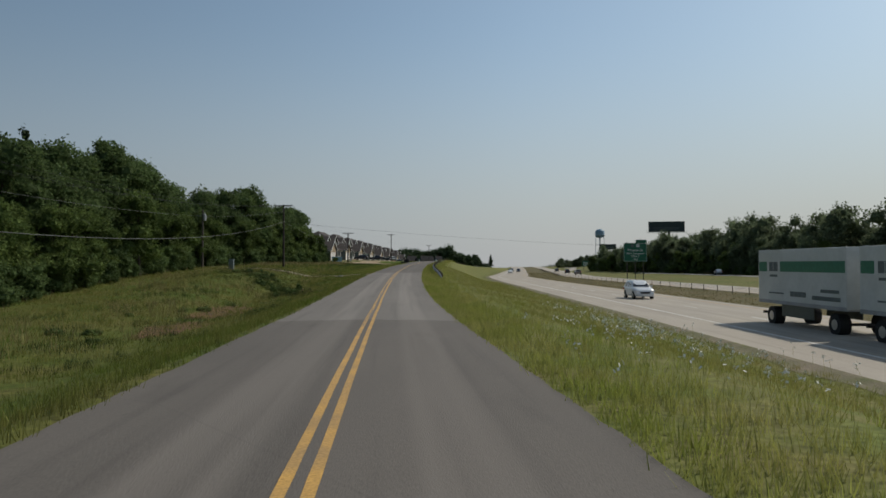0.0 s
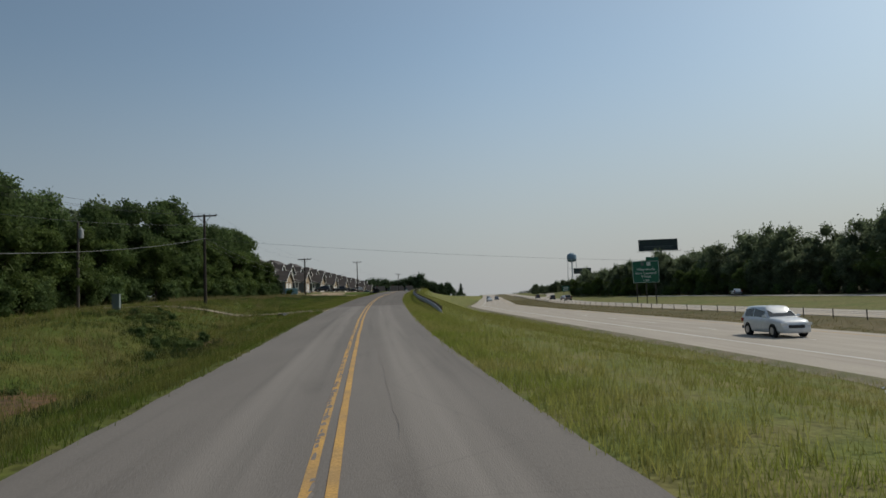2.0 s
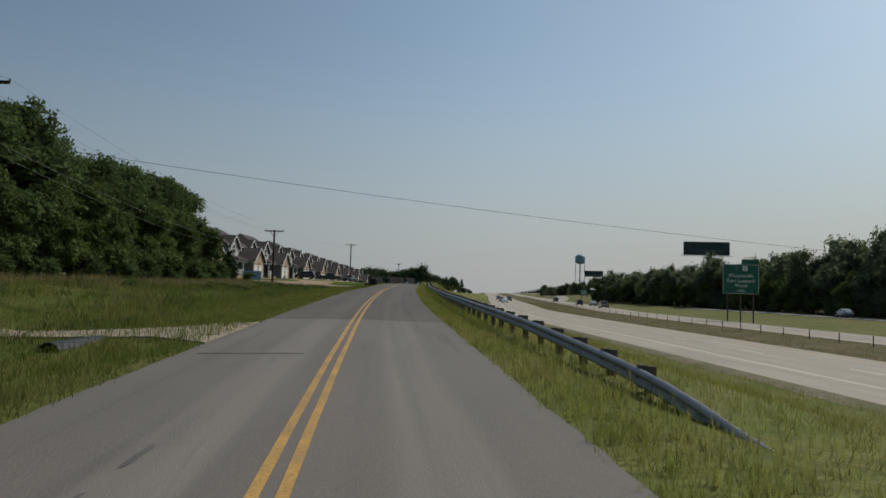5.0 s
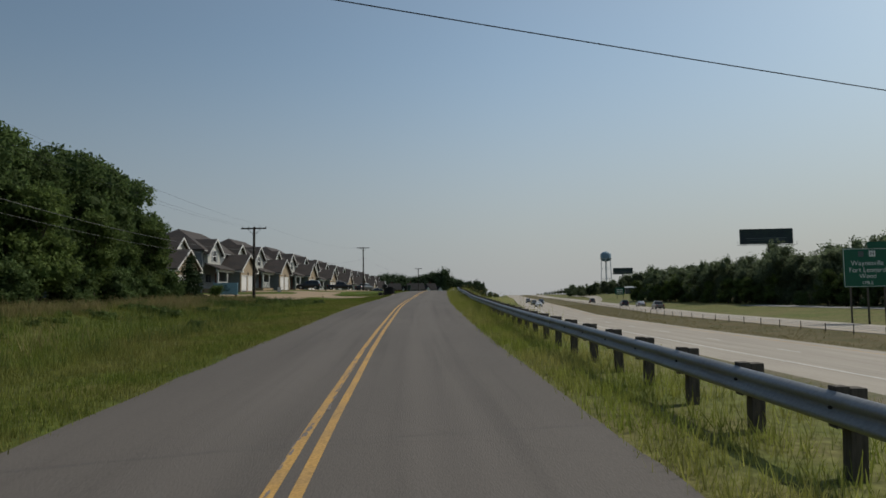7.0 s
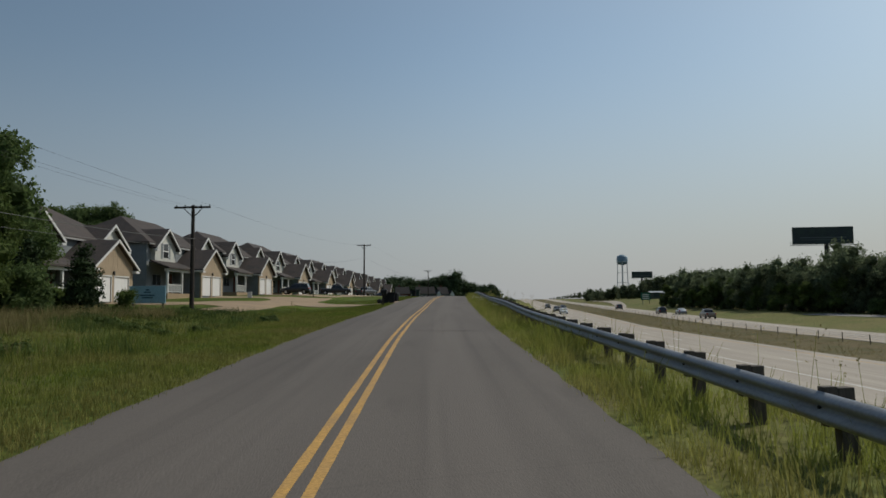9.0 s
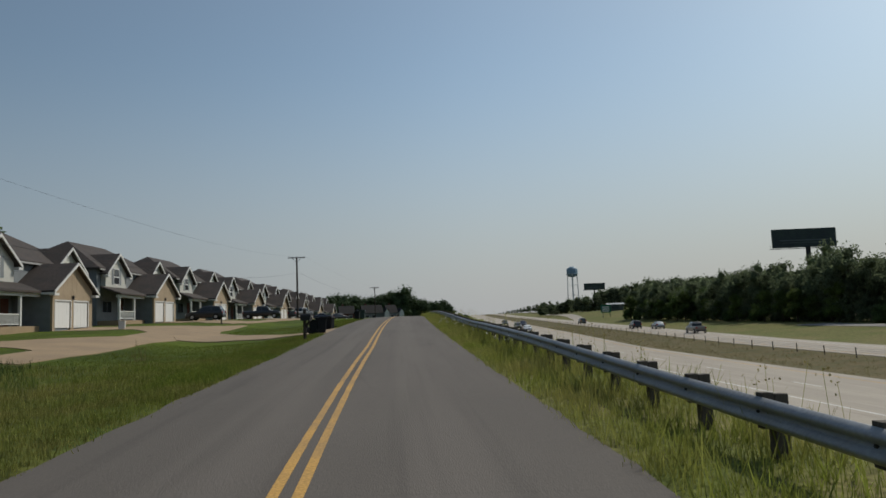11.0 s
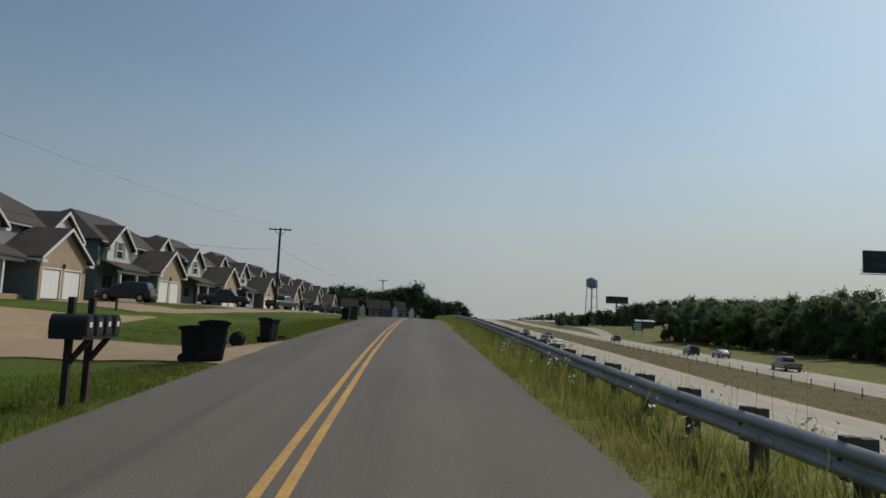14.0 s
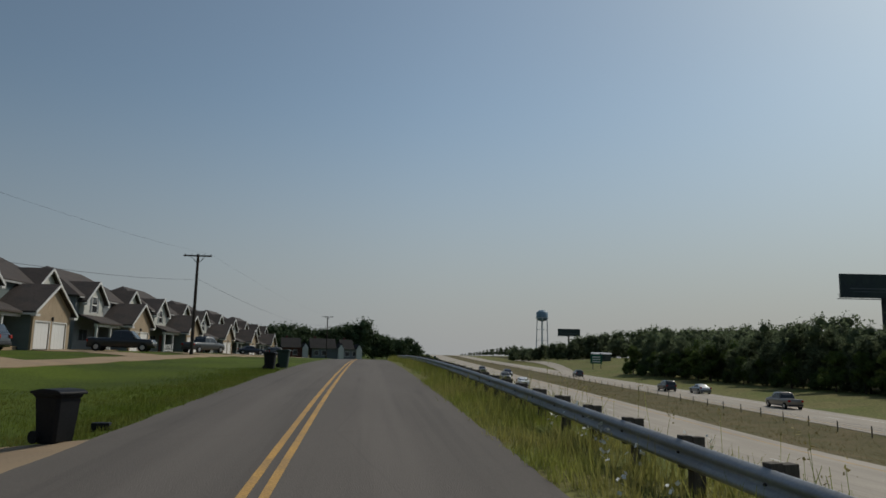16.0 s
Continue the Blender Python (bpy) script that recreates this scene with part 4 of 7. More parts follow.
line_top = curve_of([(84, 8.9), (86, 9.5), (89.6, 10.4), (92, 11.6), (96, 9.9), (101, 9.4), (105.7, 12.5), (114, 13.7), (120, 14.8), (128.5, 17.6), (136, 18.7), (151, 21.0), (190, 22.5)])
x = 88.5
while x < 188:
    for yy in (555, 575):
        xx = x + (yy - 555) * 0.22
        size = max(0.12, (float(line_top(x)) + rnd.uniform(-0.7, 0.35) - terrain(xx, yy)) / 11.9)
        pl.append((xx, yy + rnd.uniform(-5, 5), size))
    x += 1.0 + 3.6 * size
for y in np.arange(366, 490, 8):
    for back in (17, 27, 38):
        pl.append((float(far_edge(y)) + back + rnd.uniform(-4, 4), y, rnd.uniform(0.75, 1.05)))
crest = curve_of([(136, 7.8), (145, 9.0), (159, 11.4), (172, 14.4), (189, 16.5), (202, 20.0), (215, 16.0)])
x = 139.0
while x < 214:
    size = (float(crest(x)) + rnd.uniform(-0.5, 0.5) - terrain(x, 1000)) / 11.9
    if size > 0.1:
        pl.append((x, 1000 + rnd.uniform(-6, 6), size))
    x += 1.6 + 4.0 * max(0.1, size)
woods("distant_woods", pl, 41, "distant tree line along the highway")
pl = []
end_top = curve_of([(-90, 12.5), (-25, 13.0), (-19, 14.2), (-12, 13.1), (-8, 12.9), (-4, 13.8), (1, 14.6), (4.5, 14.2), (6, 12.1), (10, 11.6), (13, 9.9), (15, 10.2), (17.5, 11.0), (19, 8.8), (21, 6.6), (24, 5.6), (27, 4.4), (30, 4.2)])
for row, ahead in ((385, 0.0), (399, 0.2), (414, 0.4)):
    x = -78.0
    while x < 26:
        xx, yy = x + rnd.uniform(-0.6, 0.6), row + rnd.uniform(-3, 3)
        size = max(0.14, (float(end_top(xx)) + ahead + rnd.uniform(-0.5, 0.3) - terrain(xx, yy)) / 11.9)
        pl.append((xx, yy, size))
        x += 1.0 + 4.6 * size
pl += [(3.4, 384, 1.02), (-17, 372, 0.62), (-9.5, 366, 0.5)]
for i in range(40):
    pl.append((rnd.uniform(-150, -62), rnd.uniform(175, 420), rnd.uniform(0.5, 0.72)))
for i in range(30):
    y = rnd.uniform(430, 760)
    pl.append((min(float(high_x(y)) - NEAR_W - 22, -4.5 + 0.078 * (y - 170)) - rnd.uniform(0, 60), y, rnd.uniform(0.6, 0.85)))
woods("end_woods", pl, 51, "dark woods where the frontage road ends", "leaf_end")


plant(4, 50.2, 750.0, 1.05, 40, FARWOOD)

# ---- utility poles and wires ----
def pole(x, y, height, arm_turn, top):
    root = empty("utility_pole", pose(x, y, terrain(x, y) - 0.2), label="dark creosoted wooden utility pole with a crossarm", category="utility pole", group="utility poles along the road")
    bm = bmesh.new()
    cyl(bm, (0, 0, -0.6), (0, 0, height), 0.17, 0.11, 12)
    part("shaft", bm, M["pole_wood"], root)
    a = radians(arm_turn)
    d = Vector((math.cos(a), math.sin(a), 0))
    bm = bmesh.new()
    box(bm, -1.25, 1.25, -0.2, -0.1, height - 0.24, height - 0.11, 0.01, Matrix.Rotation(a, 4, 'Z'))
    part("crossarm", bm, M["pole_wood"], root)
    for s in (-1, 1):
        bm = bmesh.new()
        cyl(bm, Vector((0, 0, height - 0.75)) + d * 0.1 * s, Vector((0, 0, height - 0.24)) + d * 0.62 * s, 0.03, None, 6)
        part("brace", bm, M["dark_steel"], root)
    for s in (-1.15, -0.55, 0.55, 1.15):
        bm = bmesh.new()
        cyl(bm, Vector((0, 0, height - 0.12)) + d * s, Vector((0, 0, height + 0.02)) + d * s, 0.05, 0.035, 8)
        part("insulator", bm, M["grey_box"], root)
    return root


def cable(name, p, q, sag, r=0.0045, n=20, mat="wire"):
    p, q = Vector(p), Vector(q)
    pts = [p.lerp(q, i / n) - Vector((0, 0, 4 * sag * (i / n) * (1 - i / n))) for i in range(n + 1)]
    bm = bmesh.new()
    rot = (q - p).to_track_quat('Z', 'Y').to_matrix()
    rings = [[bm.verts.new(c + rot @ Vector((r * math.cos(1.2566 * i), r * math.sin(1.2566 * i), 0))) for i in range(5)] for c in pts]
    for a, b in zip(rings, rings[1:]):
        for i in range(5):
            bm.faces.new((a[i], a[(i + 1) % 5], b[(i + 1) % 5], b[i]))
    return tagged(part(name, bm, M[mat]), "thin black overhead wire strung between poles", "wire")


POLES = [(-22.0, -22.0, 9.4), (-21.65, 98.5, 10.75), (-21.5, 164.7, 10.4), (-17.2, 243.0, 13.95), (-6.5, 350.0, 14.0)]
for x, y, top in POLES:
    pole(x, y, top - terrain(x, y) + 0.2, -4, top)
for (xa, ya, ta), (xb, yb, tb) in zip(POLES, POLES[1:]):
    for s in ((-1.15, -0.55, 1.15) if ya < 120 else (1.15,)):
        cable("power_line", (xa + s, ya, ta + 0.01), (xb + s, yb, tb + 0.01), 3.2 if ya < 60 else 0.9, 0.0075 if ya < 60 else 0.0045)
    cable("telephone_line", (xa + 0.15, ya, ta - 2.3), (xb + 0.15, yb, tb - 2.3), 4.1 if ya < 60 else 1.2, 0.020 if ya < 60 else 0.013 if ya < 120 else 0.010, 24, "old_cable" if ya < 120 else "wire")
    if ya < 120:
        cable("telephone_line", (xa + 0.1, ya, ta - (0.9 if ya < 60 else 2.75)), (xb + 0.1, yb, tb - (0.9 if ya < 60 else 2.75)), 3.5 if ya < 60 else 1.3, 0.009, 24, "old_cable")
# service pole with a transformer at the wood's edge
sp = empty("service_pole", pose(-30.3, 91.3, terrain(-30.3, 91.3)), label="pale weathered service pole with a grey transformer", category="utility pole")
bm = bmesh.new()
cyl(bm, (0, 0, -0.6), (0, 0, 7.4), 0.15, 0.10, 10)
part("shaft", bm, M["wood"], sp)
bm = bmesh.new()
cyl(bm, (0.28, -0.05, 6.0), (0.28, -0.05, 6.75), 0.2, 0.2, 12)
cyl(bm, (0.28, -0.05, 6.75), (0.28, -0.05, 6.84), 0.2, 0.08, 12)
cyl(bm, (0.28, -0.05, 6.84), (0.28, -0.05, 7.02), 0.04, 0.03, 6)
box(bm, 0.05, 0.2, -0.1, 0.0, 6.2, 6.3)
part("transformer", bm, M["pale_roof"], sp)
cable("service_line", (-30.3, 91.3, terrain(-30.3, 91.3) + 7.3), (-21.65, 98.5, 9.6), 0.25, 0.006)
cable("service_line", (-30.3, 91.3, terrain(-30.3, 91.3) + 7.1), (-62.0, 70.0, 8.2), 0.8, 0.006)
cable("crossing_line", (-21.6, 98.6, 8.35), (98, 130, 6.35), 2.2, 0.009, 40)


# ---- houses ----
ROW = radians(4.4)
ROW_M = Matrix.Rotation(-ROW, 4, 'Z')   # local x: towards the road, local y: along the row


def gable_roof(bm, half, eave, rise, a, b, axis, over, th=0.16):
    """Two roof slabs over a ridge along the axis from a to b."""
    k = rise / half
    for s in (-1, 1):
        o = [(0, eave + rise), (s * (half + over), eave - k * over), (s * (half + over), eave - k * over + th), (0, eave + rise + th)]
        prism(bm, o, axis, a, b)
    return bm


def house(siding):
    h = empty("house", label="two-storey house with tan garage front, brown shingle roof, covered porch", category="house", group="row of houses")
    # main body: local y from -9.3 to 7.3, local x from -12.5 to -3
    Y0, Y1, X0, X1, EV = -9.3, 7.3, -12.5, -3.0, 5.35
    bm = bmesh.new()
    box(bm, X0, X1, Y0, Y1, -0.5, EV)
    wall = part("wall", bm, siding, h)
    # clapboard courses on the south end, the front and the garage side
    bm = bmesh.new()
    for i in range(27):
        z = 0.1 + i * 0.195
        prism(bm, [(Y0 - 0.028, z), (Y0 - 0.004, z + 0.19), (Y0, z + 0.19), (Y0, z)], 'x', X0, X1)
    tagged(part("end_siding", bm, siding, wall), kind="stuff")
    bm = bmesh.new()
    for i in range(27):
        z = 0.1 + i * 0.195
        prism(bm, [(X1 + 0.028, z), (X1 + 0.004, z + 0.19), (X1, z + 0.19), (X1, z)], 'y', Y0, Y1)
    tagged(part("front_siding", bm, siding, wall), kind="stuff")
    # main roof: ridge along the row, hipped at both ends
    cx, rise = (X0 + X1) / 2, 2.85
    half = (X1 - X0) / 2
    bm = bmesh.new()
    k, o, th = rise / half, 0.4, 0.16
    lo, tp = EV + 0.02 - k * o, EV + 0.02 + rise
    rings = []
    for up in (0, th):
        rings.append([bm.verts.new(p) for p in ((cx + half + o, Y0 - 0.35, lo + up), (cx, Y0 + 3.9, tp + up), (cx - half - o, Y0 - 0.35, lo + up), (cx - half - o, Y1 + 0.3, lo + up), (cx, Y1 - 4.6, tp + up), (cx + half + o, Y1 + 0.3, lo + up))])
    for q in ((0, 1, 4, 5), (1, 2, 3, 4), (3, 5, 4), (2, 1, 0)):
        bm.faces.new([rings[1][i] for i in q])
    for i, j in ((0, 2), (2, 3), (3, 5), (5, 0)):
        bm.faces.new((rings[0][i], rings[0][j], rings[1][j], rings[1][i]))
    bm.faces.new([rings[0][i] for i in (0, 2, 3, 5)])
    bmesh.ops.recalc_face_normals(bm, faces=bm.faces)
    roof = part("roof", bm, M["shingle"], h)
    bm = bmesh.new()
    k = rise / half
    box(bm, X1 + 0.40, X1 + 0.46, Y0 - 0.2, Y1 + 0.2, EV - k * 0.4 - 0.08, EV - k * 0.4 + 0.06)
    part("fascia", bm, M["fascia_grey"], roof)
    # two front gables with white faces
    for cy, half, win in ((-6.1, 2.35, True), (4.2, 2.35, False)):
        base, ev, rise, front = 3.35, 4.95, 1.75, X1 + 0.45
        bm = bmesh.new()
        prism(bm, [(cy - half, base), (cy + half, base), (cy + half, ev), (cy, ev + rise), (cy - half, ev)], 'x', X1 - 0.3, front)
        g = part("gable_front", bm, M["siding_white"], h, "cream-sided upper gable")
        bm = bmesh.new()
        for i in range(15):
            z = base + 0.02 + i * 0.2
            w = half if z < ev - 0.2 else half * (1 - (z + 0.2 - ev) / rise)
            if w > 0.1:
                prism(bm, [(front + 0.026, z), (front + 0.004, z + 0.195), (front, z + 0.195), (front, z)], 'y', cy - w, cy + w)
        tagged(part("gable_siding", bm, M["siding_white"], g), kind="stuff")
        bm = bmesh.new()
        gable_roof(bm, half, ev, rise, cx + 0.4, front + 0.42, 'x', 0.42)
        bmesh.ops.translate(bm, vec=(0, cy, 0), verts=bm.verts)
        part("gable_roof", bm, M["shingle"], g)
        bm = bmesh.new()
        k = rise / half
        for s in (-1, 1):
            w = half + 0.45
            prism(bm, [(cy, ev + rise - 0.07), (cy + s * w, ev - k * 0.45 - 0.07), (cy + s * w, ev - k * 0.45 + 0.15), (cy, ev + rise + 0.17)], 'x', front + 0.40, front + 0.47)
            box(bm, front + 0.02, front + 0.46, min(cy + s * (half - 0.1), cy + s * w), max(cy + s * (half - 0.1), cy + s * w), ev - k * 0.45 - 0.2, ev - k * 0.45 - 0.02)
        part("rake_board", bm, M["trim"], g)
        if win:
            w = boxed("window", (front, front + 0.05, cy - 0.62, cy + 0.62, 3.75, 5.35), M["trim"], h, 0.01)
            for a in (-0.56, 0.03):
                boxed("pane", (front + 0.05, front + 0.062, cy - 0.53, cy + 0.53, 4.12 + a * 0.5, 4.12 + a * 0.5 + 0.62) if a < 0 else (front + 0.05, front + 0.056, cy - 0.53, cy + 0.53, 4.58, 5.26), M["glass"], w)
            for s in (-1, 1):
                boxed("shutter", (front, front + 0.045, cy + s * 0.86 - 0.2, cy + s * 0.86 + 0.2, 3.75, 5.35), siding, h, 0.01)
    # garage wing
    bm = bmesh.new()
    H, HW, RS = 2.95, 3.12, 2.02
    prism(bm, [(-HW, -0.5), (HW, -0.5), (HW, H), (0, H + RS), (-HW, H)], 'x', X1 - 0.1, -0.12)
    gar = part("garage", bm, siding, h)
    bm = bmesh.new()
    for i in range(15):
        z = 0.05 + i * 0.195
        for s in (-1, 1):
            prism(bm, [(s * (HW + 0.028), z), (s * (HW + 0.004), z + 0.19), (s * HW, z + 0.19), (s * HW, z)], 'x', X1 + 0.02, -0.15)
    tagged(part("side_siding", bm, siding, gar), kind="stuff")
    # front of tan stone with two door openings
    bm = bmesh.new()
    D0, D1, DT = (-2.75, -0.42), (0.1, 2.43), 2.05
    for a, b in ((-HW - 0.02, D0[0]), (D0[1], D1[0]), (D1[1], HW + 0.02)):
        box(bm, -0.12, 0.04, a, b, -0.5, DT)
    prism(bm, [(-HW - 0.02, DT), (HW + 0.02, DT), (HW + 0.02, H), (0, H + RS), (-HW - 0.02, H)], 'x', -0.12, 0.04)
    part("garage_front", bm, M["siding_tan"], gar, "tan stone-faced garage gable")
    bm = bmesh.new()
    for row in range(13):
        z = DT + 0.12 + row * 0.22
        w = HW if z + 0.2 < H else HW * (1 - (z + 0.2 - H) / RS)
        p = -w + (row % 2) * 0.35 - 0.35
        while p < w - 0.15:
            a, b = max(p, -w), min(p + 0.68, w)
            if b - a > 0.12:
                box(bm, 0.04, 0.045 + 0.002 * ((row * 7 + int(p * 10)) % 3), a + 0.004, b - 0.004, z + 0.004, z + 0.216)
            p += 0.7
    tagged(part("stone_facing", bm, M["siding_tan"], gar), kind="stuff")
    for a, b in (D0, D1):
        d = boxed("garage_door", (-0.09, -0.03, a, b, 0.0, DT), M["door_white"], h, 0.0)
        bm = bmesh.new()
        for r in range(4):
            for c in range(4):
                w = (b - a) / 4
                box(bm, -0.03, -0.024, a + c * w + 0.07, a + (c + 1) * w - 0.07, r * DT / 4 + 0.06, (r + 1) * DT / 4 - 0.06)
        tagged(part("door_panelling", bm, M["door_white"], d), kind="stuff")
        bm = bmesh.new()
        for y0 in (a - 0.09, b):
            box(bm, 0.03, 0.06, y0, y0 + 0.09, 0, DT + 0.1)
        box(bm, 0.03, 0.062, a, b, DT, DT + 0.1)
        part("door_trim", bm, M["trim"], d)
    bm = bmesh.new()
    gable_roof(bm, HW, H, RS, X1 - 2.2, 0.42, 'x', 0.45)
    groof = part("garage_roof", bm, M["shingle"], h)
    bm = bmesh.new()
    k = RS / HW
    for s in (-1, 1):
        w = HW + 0.48
        prism(bm, [(0, H + RS - 0.05), (s * w, H - k * 0.48 - 0.05), (s * w, H - k * 0.48 + 0.15), (0, H + RS + 0.17)], 'x', 0.41, 0.48)
        box(bm, X1, 0.42, s * w - 0.03, s * w + 0.03, H - k * 0.48 - 0.12, H - k * 0.48 + 0.03)
        box(bm, 0.05, 0.44, min(s * HW * 0.94, s * w), max(s * HW * 0.94, s * w), H - k * 0.48 - 0.2, H - k * 0.48 - 0.02)
    part("rake_board", bm, M["trim"], groof)
    for y0 in (-0.16,):
        bm = bmesh.new()
        cyl(bm, (0.06, y0, 2.28), (0.2, y0, 2.22), 0.03, 0.07, 8)
        box(bm, 0.06, 0.2, y0 - 0.07, y0 + 0.07, 2.22, 2.5, 0.02)
        part("wall_lamp", bm, M["dark_steel"], gar)
    # porch under the first gable
    bm = bmesh.new()
    box(bm, X1, -0.9, -9.1, -3.2, -0.4, 0.2)
    porch = part("porch", bm, M["drive"], h)
    bm = bmesh.new()
    prism(bm, [(X1 + 0.44, 3.34), (-0.55, 2.62), (-0.55, 2.76), (X1 + 0.44, 3.5)], 'y', -9.5, -2.9)
    part("porch_roof", bm, M["shingle"], porch)
    boxed("porch_beam", (-1.15, -0.85, -9.3, -3.2, 2.36, 2.62), M["trim"], porch, 0.01)
    for yp in (-9.0, -5.6):
        boxed("porch_post", (-1.1, -0.9, yp - 0.1, yp + 0.1, 0.2, 2.36), M["trim"], porch, 0.015)
    rail = boxed("porch_rail", (-1.04, -0.96, -8.9, -5.7, 1.02, 1.1), M["trim"], porch, 0.008)
    bm = bmesh.new()
    box(bm, -1.03, -0.97, -8.9, -5.7, 0.32, 0.38)
    for i in range(24):
        yb = -8.85 + i * 0.135
        box(bm, -1.02, -0.98, yb, yb + 0.04, 0.36, 1.03)
    tagged(part("balusters", bm, M["trim"], rail), kind="stuff")
    d = boxed("front_door", (X1 + 0.005, X1 + 0.07, -4.6, -3.65, 0.2, 2.28), M["brick_red"], h, 0.01)
    w = boxed("porch_window", (X1 + 0.02, X1 + 0.07, -8.2, -6.2, 0.95, 2.2), siding, h, 0.01)
    boxed("pane", (X1 + 0.07, X1 + 0.078, -8.1, -7.24, 1.05, 2.1), M["glass"], w)
    boxed("pane", (X1 + 0.07, X1 + 0.078, -7.16, -6.3, 1.05, 2.1), M["glass"], w)
    return h


APEX = [(-31.50, 175.50, 3.93), (-29.6, 195.9, 4.58), (-28.3, 216.2, 4.96), (-26.75, 236.5, 5.12), (-25.2, 256.8, 4.95), (-23.5, 277.0, 4.8), (-21.8, 297.3, 4.5), (-20.0, 317.5, 4.3), (-18.0, 337.6, 4.1)]
base_grey, base_green = house(M["siding_grey"]), house(M["siding_green"])
for i, (x, y, z) in enumerate(APEX):
    m = pose(x, y, z) @ ROW_M
    src = base_green if i in (3, 5, 7) else base_grey
    if i in (0, 3):
        src.matrix_basis = m
    else:
        copy_thing(src, m)


# low houses where the road bends away
def end_house(x, y, turn, w, wall, label):
    z = terrain(x, y)
    h = empty("end_house", pose(x, y, z, 0, 0, turn), label=label, category="house", group="low houses at the bend")
    boxed("wall", (-w, w, 0, 8, -0.8, 2.7), wall, h)
    bm = bmesh.new()
    prism(bm, [(-0.6, 2.6), (8.6, 2.6), (4, 5.0)], 'x', -w - 0.5, w - 1.6)
    part("roof", bm, M["shingle_dark"], h)
    bm = bmesh.new()
    prism(bm, [(w - 1.5, 2.6), (w + 0.2, 2.6), (w - 0.65, 3.9)], 'y', -1.3, 8.6)
    part("wing_roof", bm, M["shingle_dark"], h)
    bm = bmesh.new()
    prism(bm, [(w - 1.3, -0.8), (w, -0.8), (w, 2.65), (w - 0.65, 3.6), (w - 1.3, 2.65)], 'y', -1.42, -1.25)
    box(bm, w - 1.3, w, -1.25, 0, -0.8, 2.6)
    part("gable_front", bm, M["trim"], h)
    for a in (-w + 0.5, -w + 2.3):
        win = boxed("window", (a, a + 1.1, -0.06, 0.0, 0.9, 2.1), M["trim"], h)
        boxed("pane", (a + 0.08, a + 1.02, -0.07, -0.06, 1.0, 2.0), M["glass"], win)
    boxed("chimney", (-w + 0.6, -w + 1.2, 4.2, 4.9, 4.3, 5.5), M["brick_red"], h, 0.02)


end_house(-6.2, 352, 6, 3.7, M["siding_grey"], "low dark-roofed house with a white front gable")
end_house(-0.4, 353, 8, 2.2, M["siding_grey"], "small low grey house with a white front gable")
end_house(-13.8, 353, 6, 2.9, M["brick_red"], "low brick house under dark woods")

# ---- driveways ----
from mathutils.geometry import tessellate_polygon


def slab(name, outline, mat, label, lift=0.05, category="driveway", cut=1.6):
    """A paved piece laid on the ground along an outline, with an even thickness."""
    pts = [Vector((x, y, 0)) for x, y in outline]
    bm = bmesh.new()
    vs = [bm.verts.new(p) for p in pts]
    for tri in tessellate_polygon([pts]):
        bm.faces.new([vs[i] for i in tri])
    bmesh.ops.recalc_face_normals(bm, faces=bm.faces)
    for _ in range(7):
        es = [e for e in bm.edges if e.calc_length() > cut]
        if not es:
            break
        bmesh.ops.subdivide_edges(bm, edges=es, cuts=1)
        bmesh.ops.triangulate(bm, faces=bm.faces)
    for v in bm.verts:
        v.co.z = terrain(v.co.x, v.co.y) + lift
    out = bmesh.ops.extrude_face_region(bm, geom=list(bm.faces))
    bmesh.ops.translate(bm, vec=(0, 0, -0.3), verts=[g for g in out["geom"] if isinstance(g, bmesh.types.BMVert)])
    bmesh.ops.recalc_face_normals(bm, faces=bm.faces)
    return tagged(part(name, bm, mat), label, category, "", "structure")


def row_pt(i, v, u):
    """A point before house i: v metres towards the road, u along the row."""
    x, y, z = APEX[i]
    return (x + v * math.cos(ROW) + u * math.sin(ROW), y - v * math.sin(ROW) + u * math.cos(ROW))


lane = [(-18.6, 164.0), (-18.25, 172.4), (-18.3, 178.3), (-17.5, 181.8), (-16.8, 188.6), (-17.2, 191.6), (-17.2, 198.4), (-17.2, 202.3), (-17.6, 202.0), (-18.6, 199.5), (-19.6, 197.2), (-21.4, 196.8), (-25.5, 199.3), row_pt(1, 0, 2.6),
        row_pt(1, 0, -2.9), (-27.0, 191.4), (-22.5, 188.3), (-20.8, 186.0), (-20.7, 180.6), (-22.2, 179.0), row_pt(0, 0, 2.6), row_pt(0, 0, -2.9), (-23.2, 172.2), (-21.0, 170.4), (-21.0, 164.0)]
slab("shared_lane", lane, M["drive"], "tan concrete lane shared by the first houses", 0.03)
lane = [(-19.6, 204.4), (-18.0, 206.4), (-17.3, 209.5), row_pt(2, 12.0, 4), row_pt(4, 11.8, 0), row_pt(7, 11.5, 0), row_pt(7, 9.5, 0), row_pt(4, 9.7, 0), row_pt(2, 10.0, 4), (-19.1, 209.5), (-19.6, 207.0)]
slab("shared_lane", lane, M["drive"], "narrow tan concrete lane shared by the farther houses", 0.035)
for i in range(2, 8):
    pts = [row_pt(i, 0.0, -2.9), row_pt(i, 4.6, -5.2), row_pt(i, 7.6, -10.6), row_pt(i, 10.3, -11.2), row_pt(i, 10.3, -4.0), row_pt(i, 7.2, -2.4), row_pt(i, 4.2, 2.2), row_pt(i, 0.0, 2.6)]
    slab("driveway", pts, M["drive"], "tan concrete driveway before a garage", 0.039)
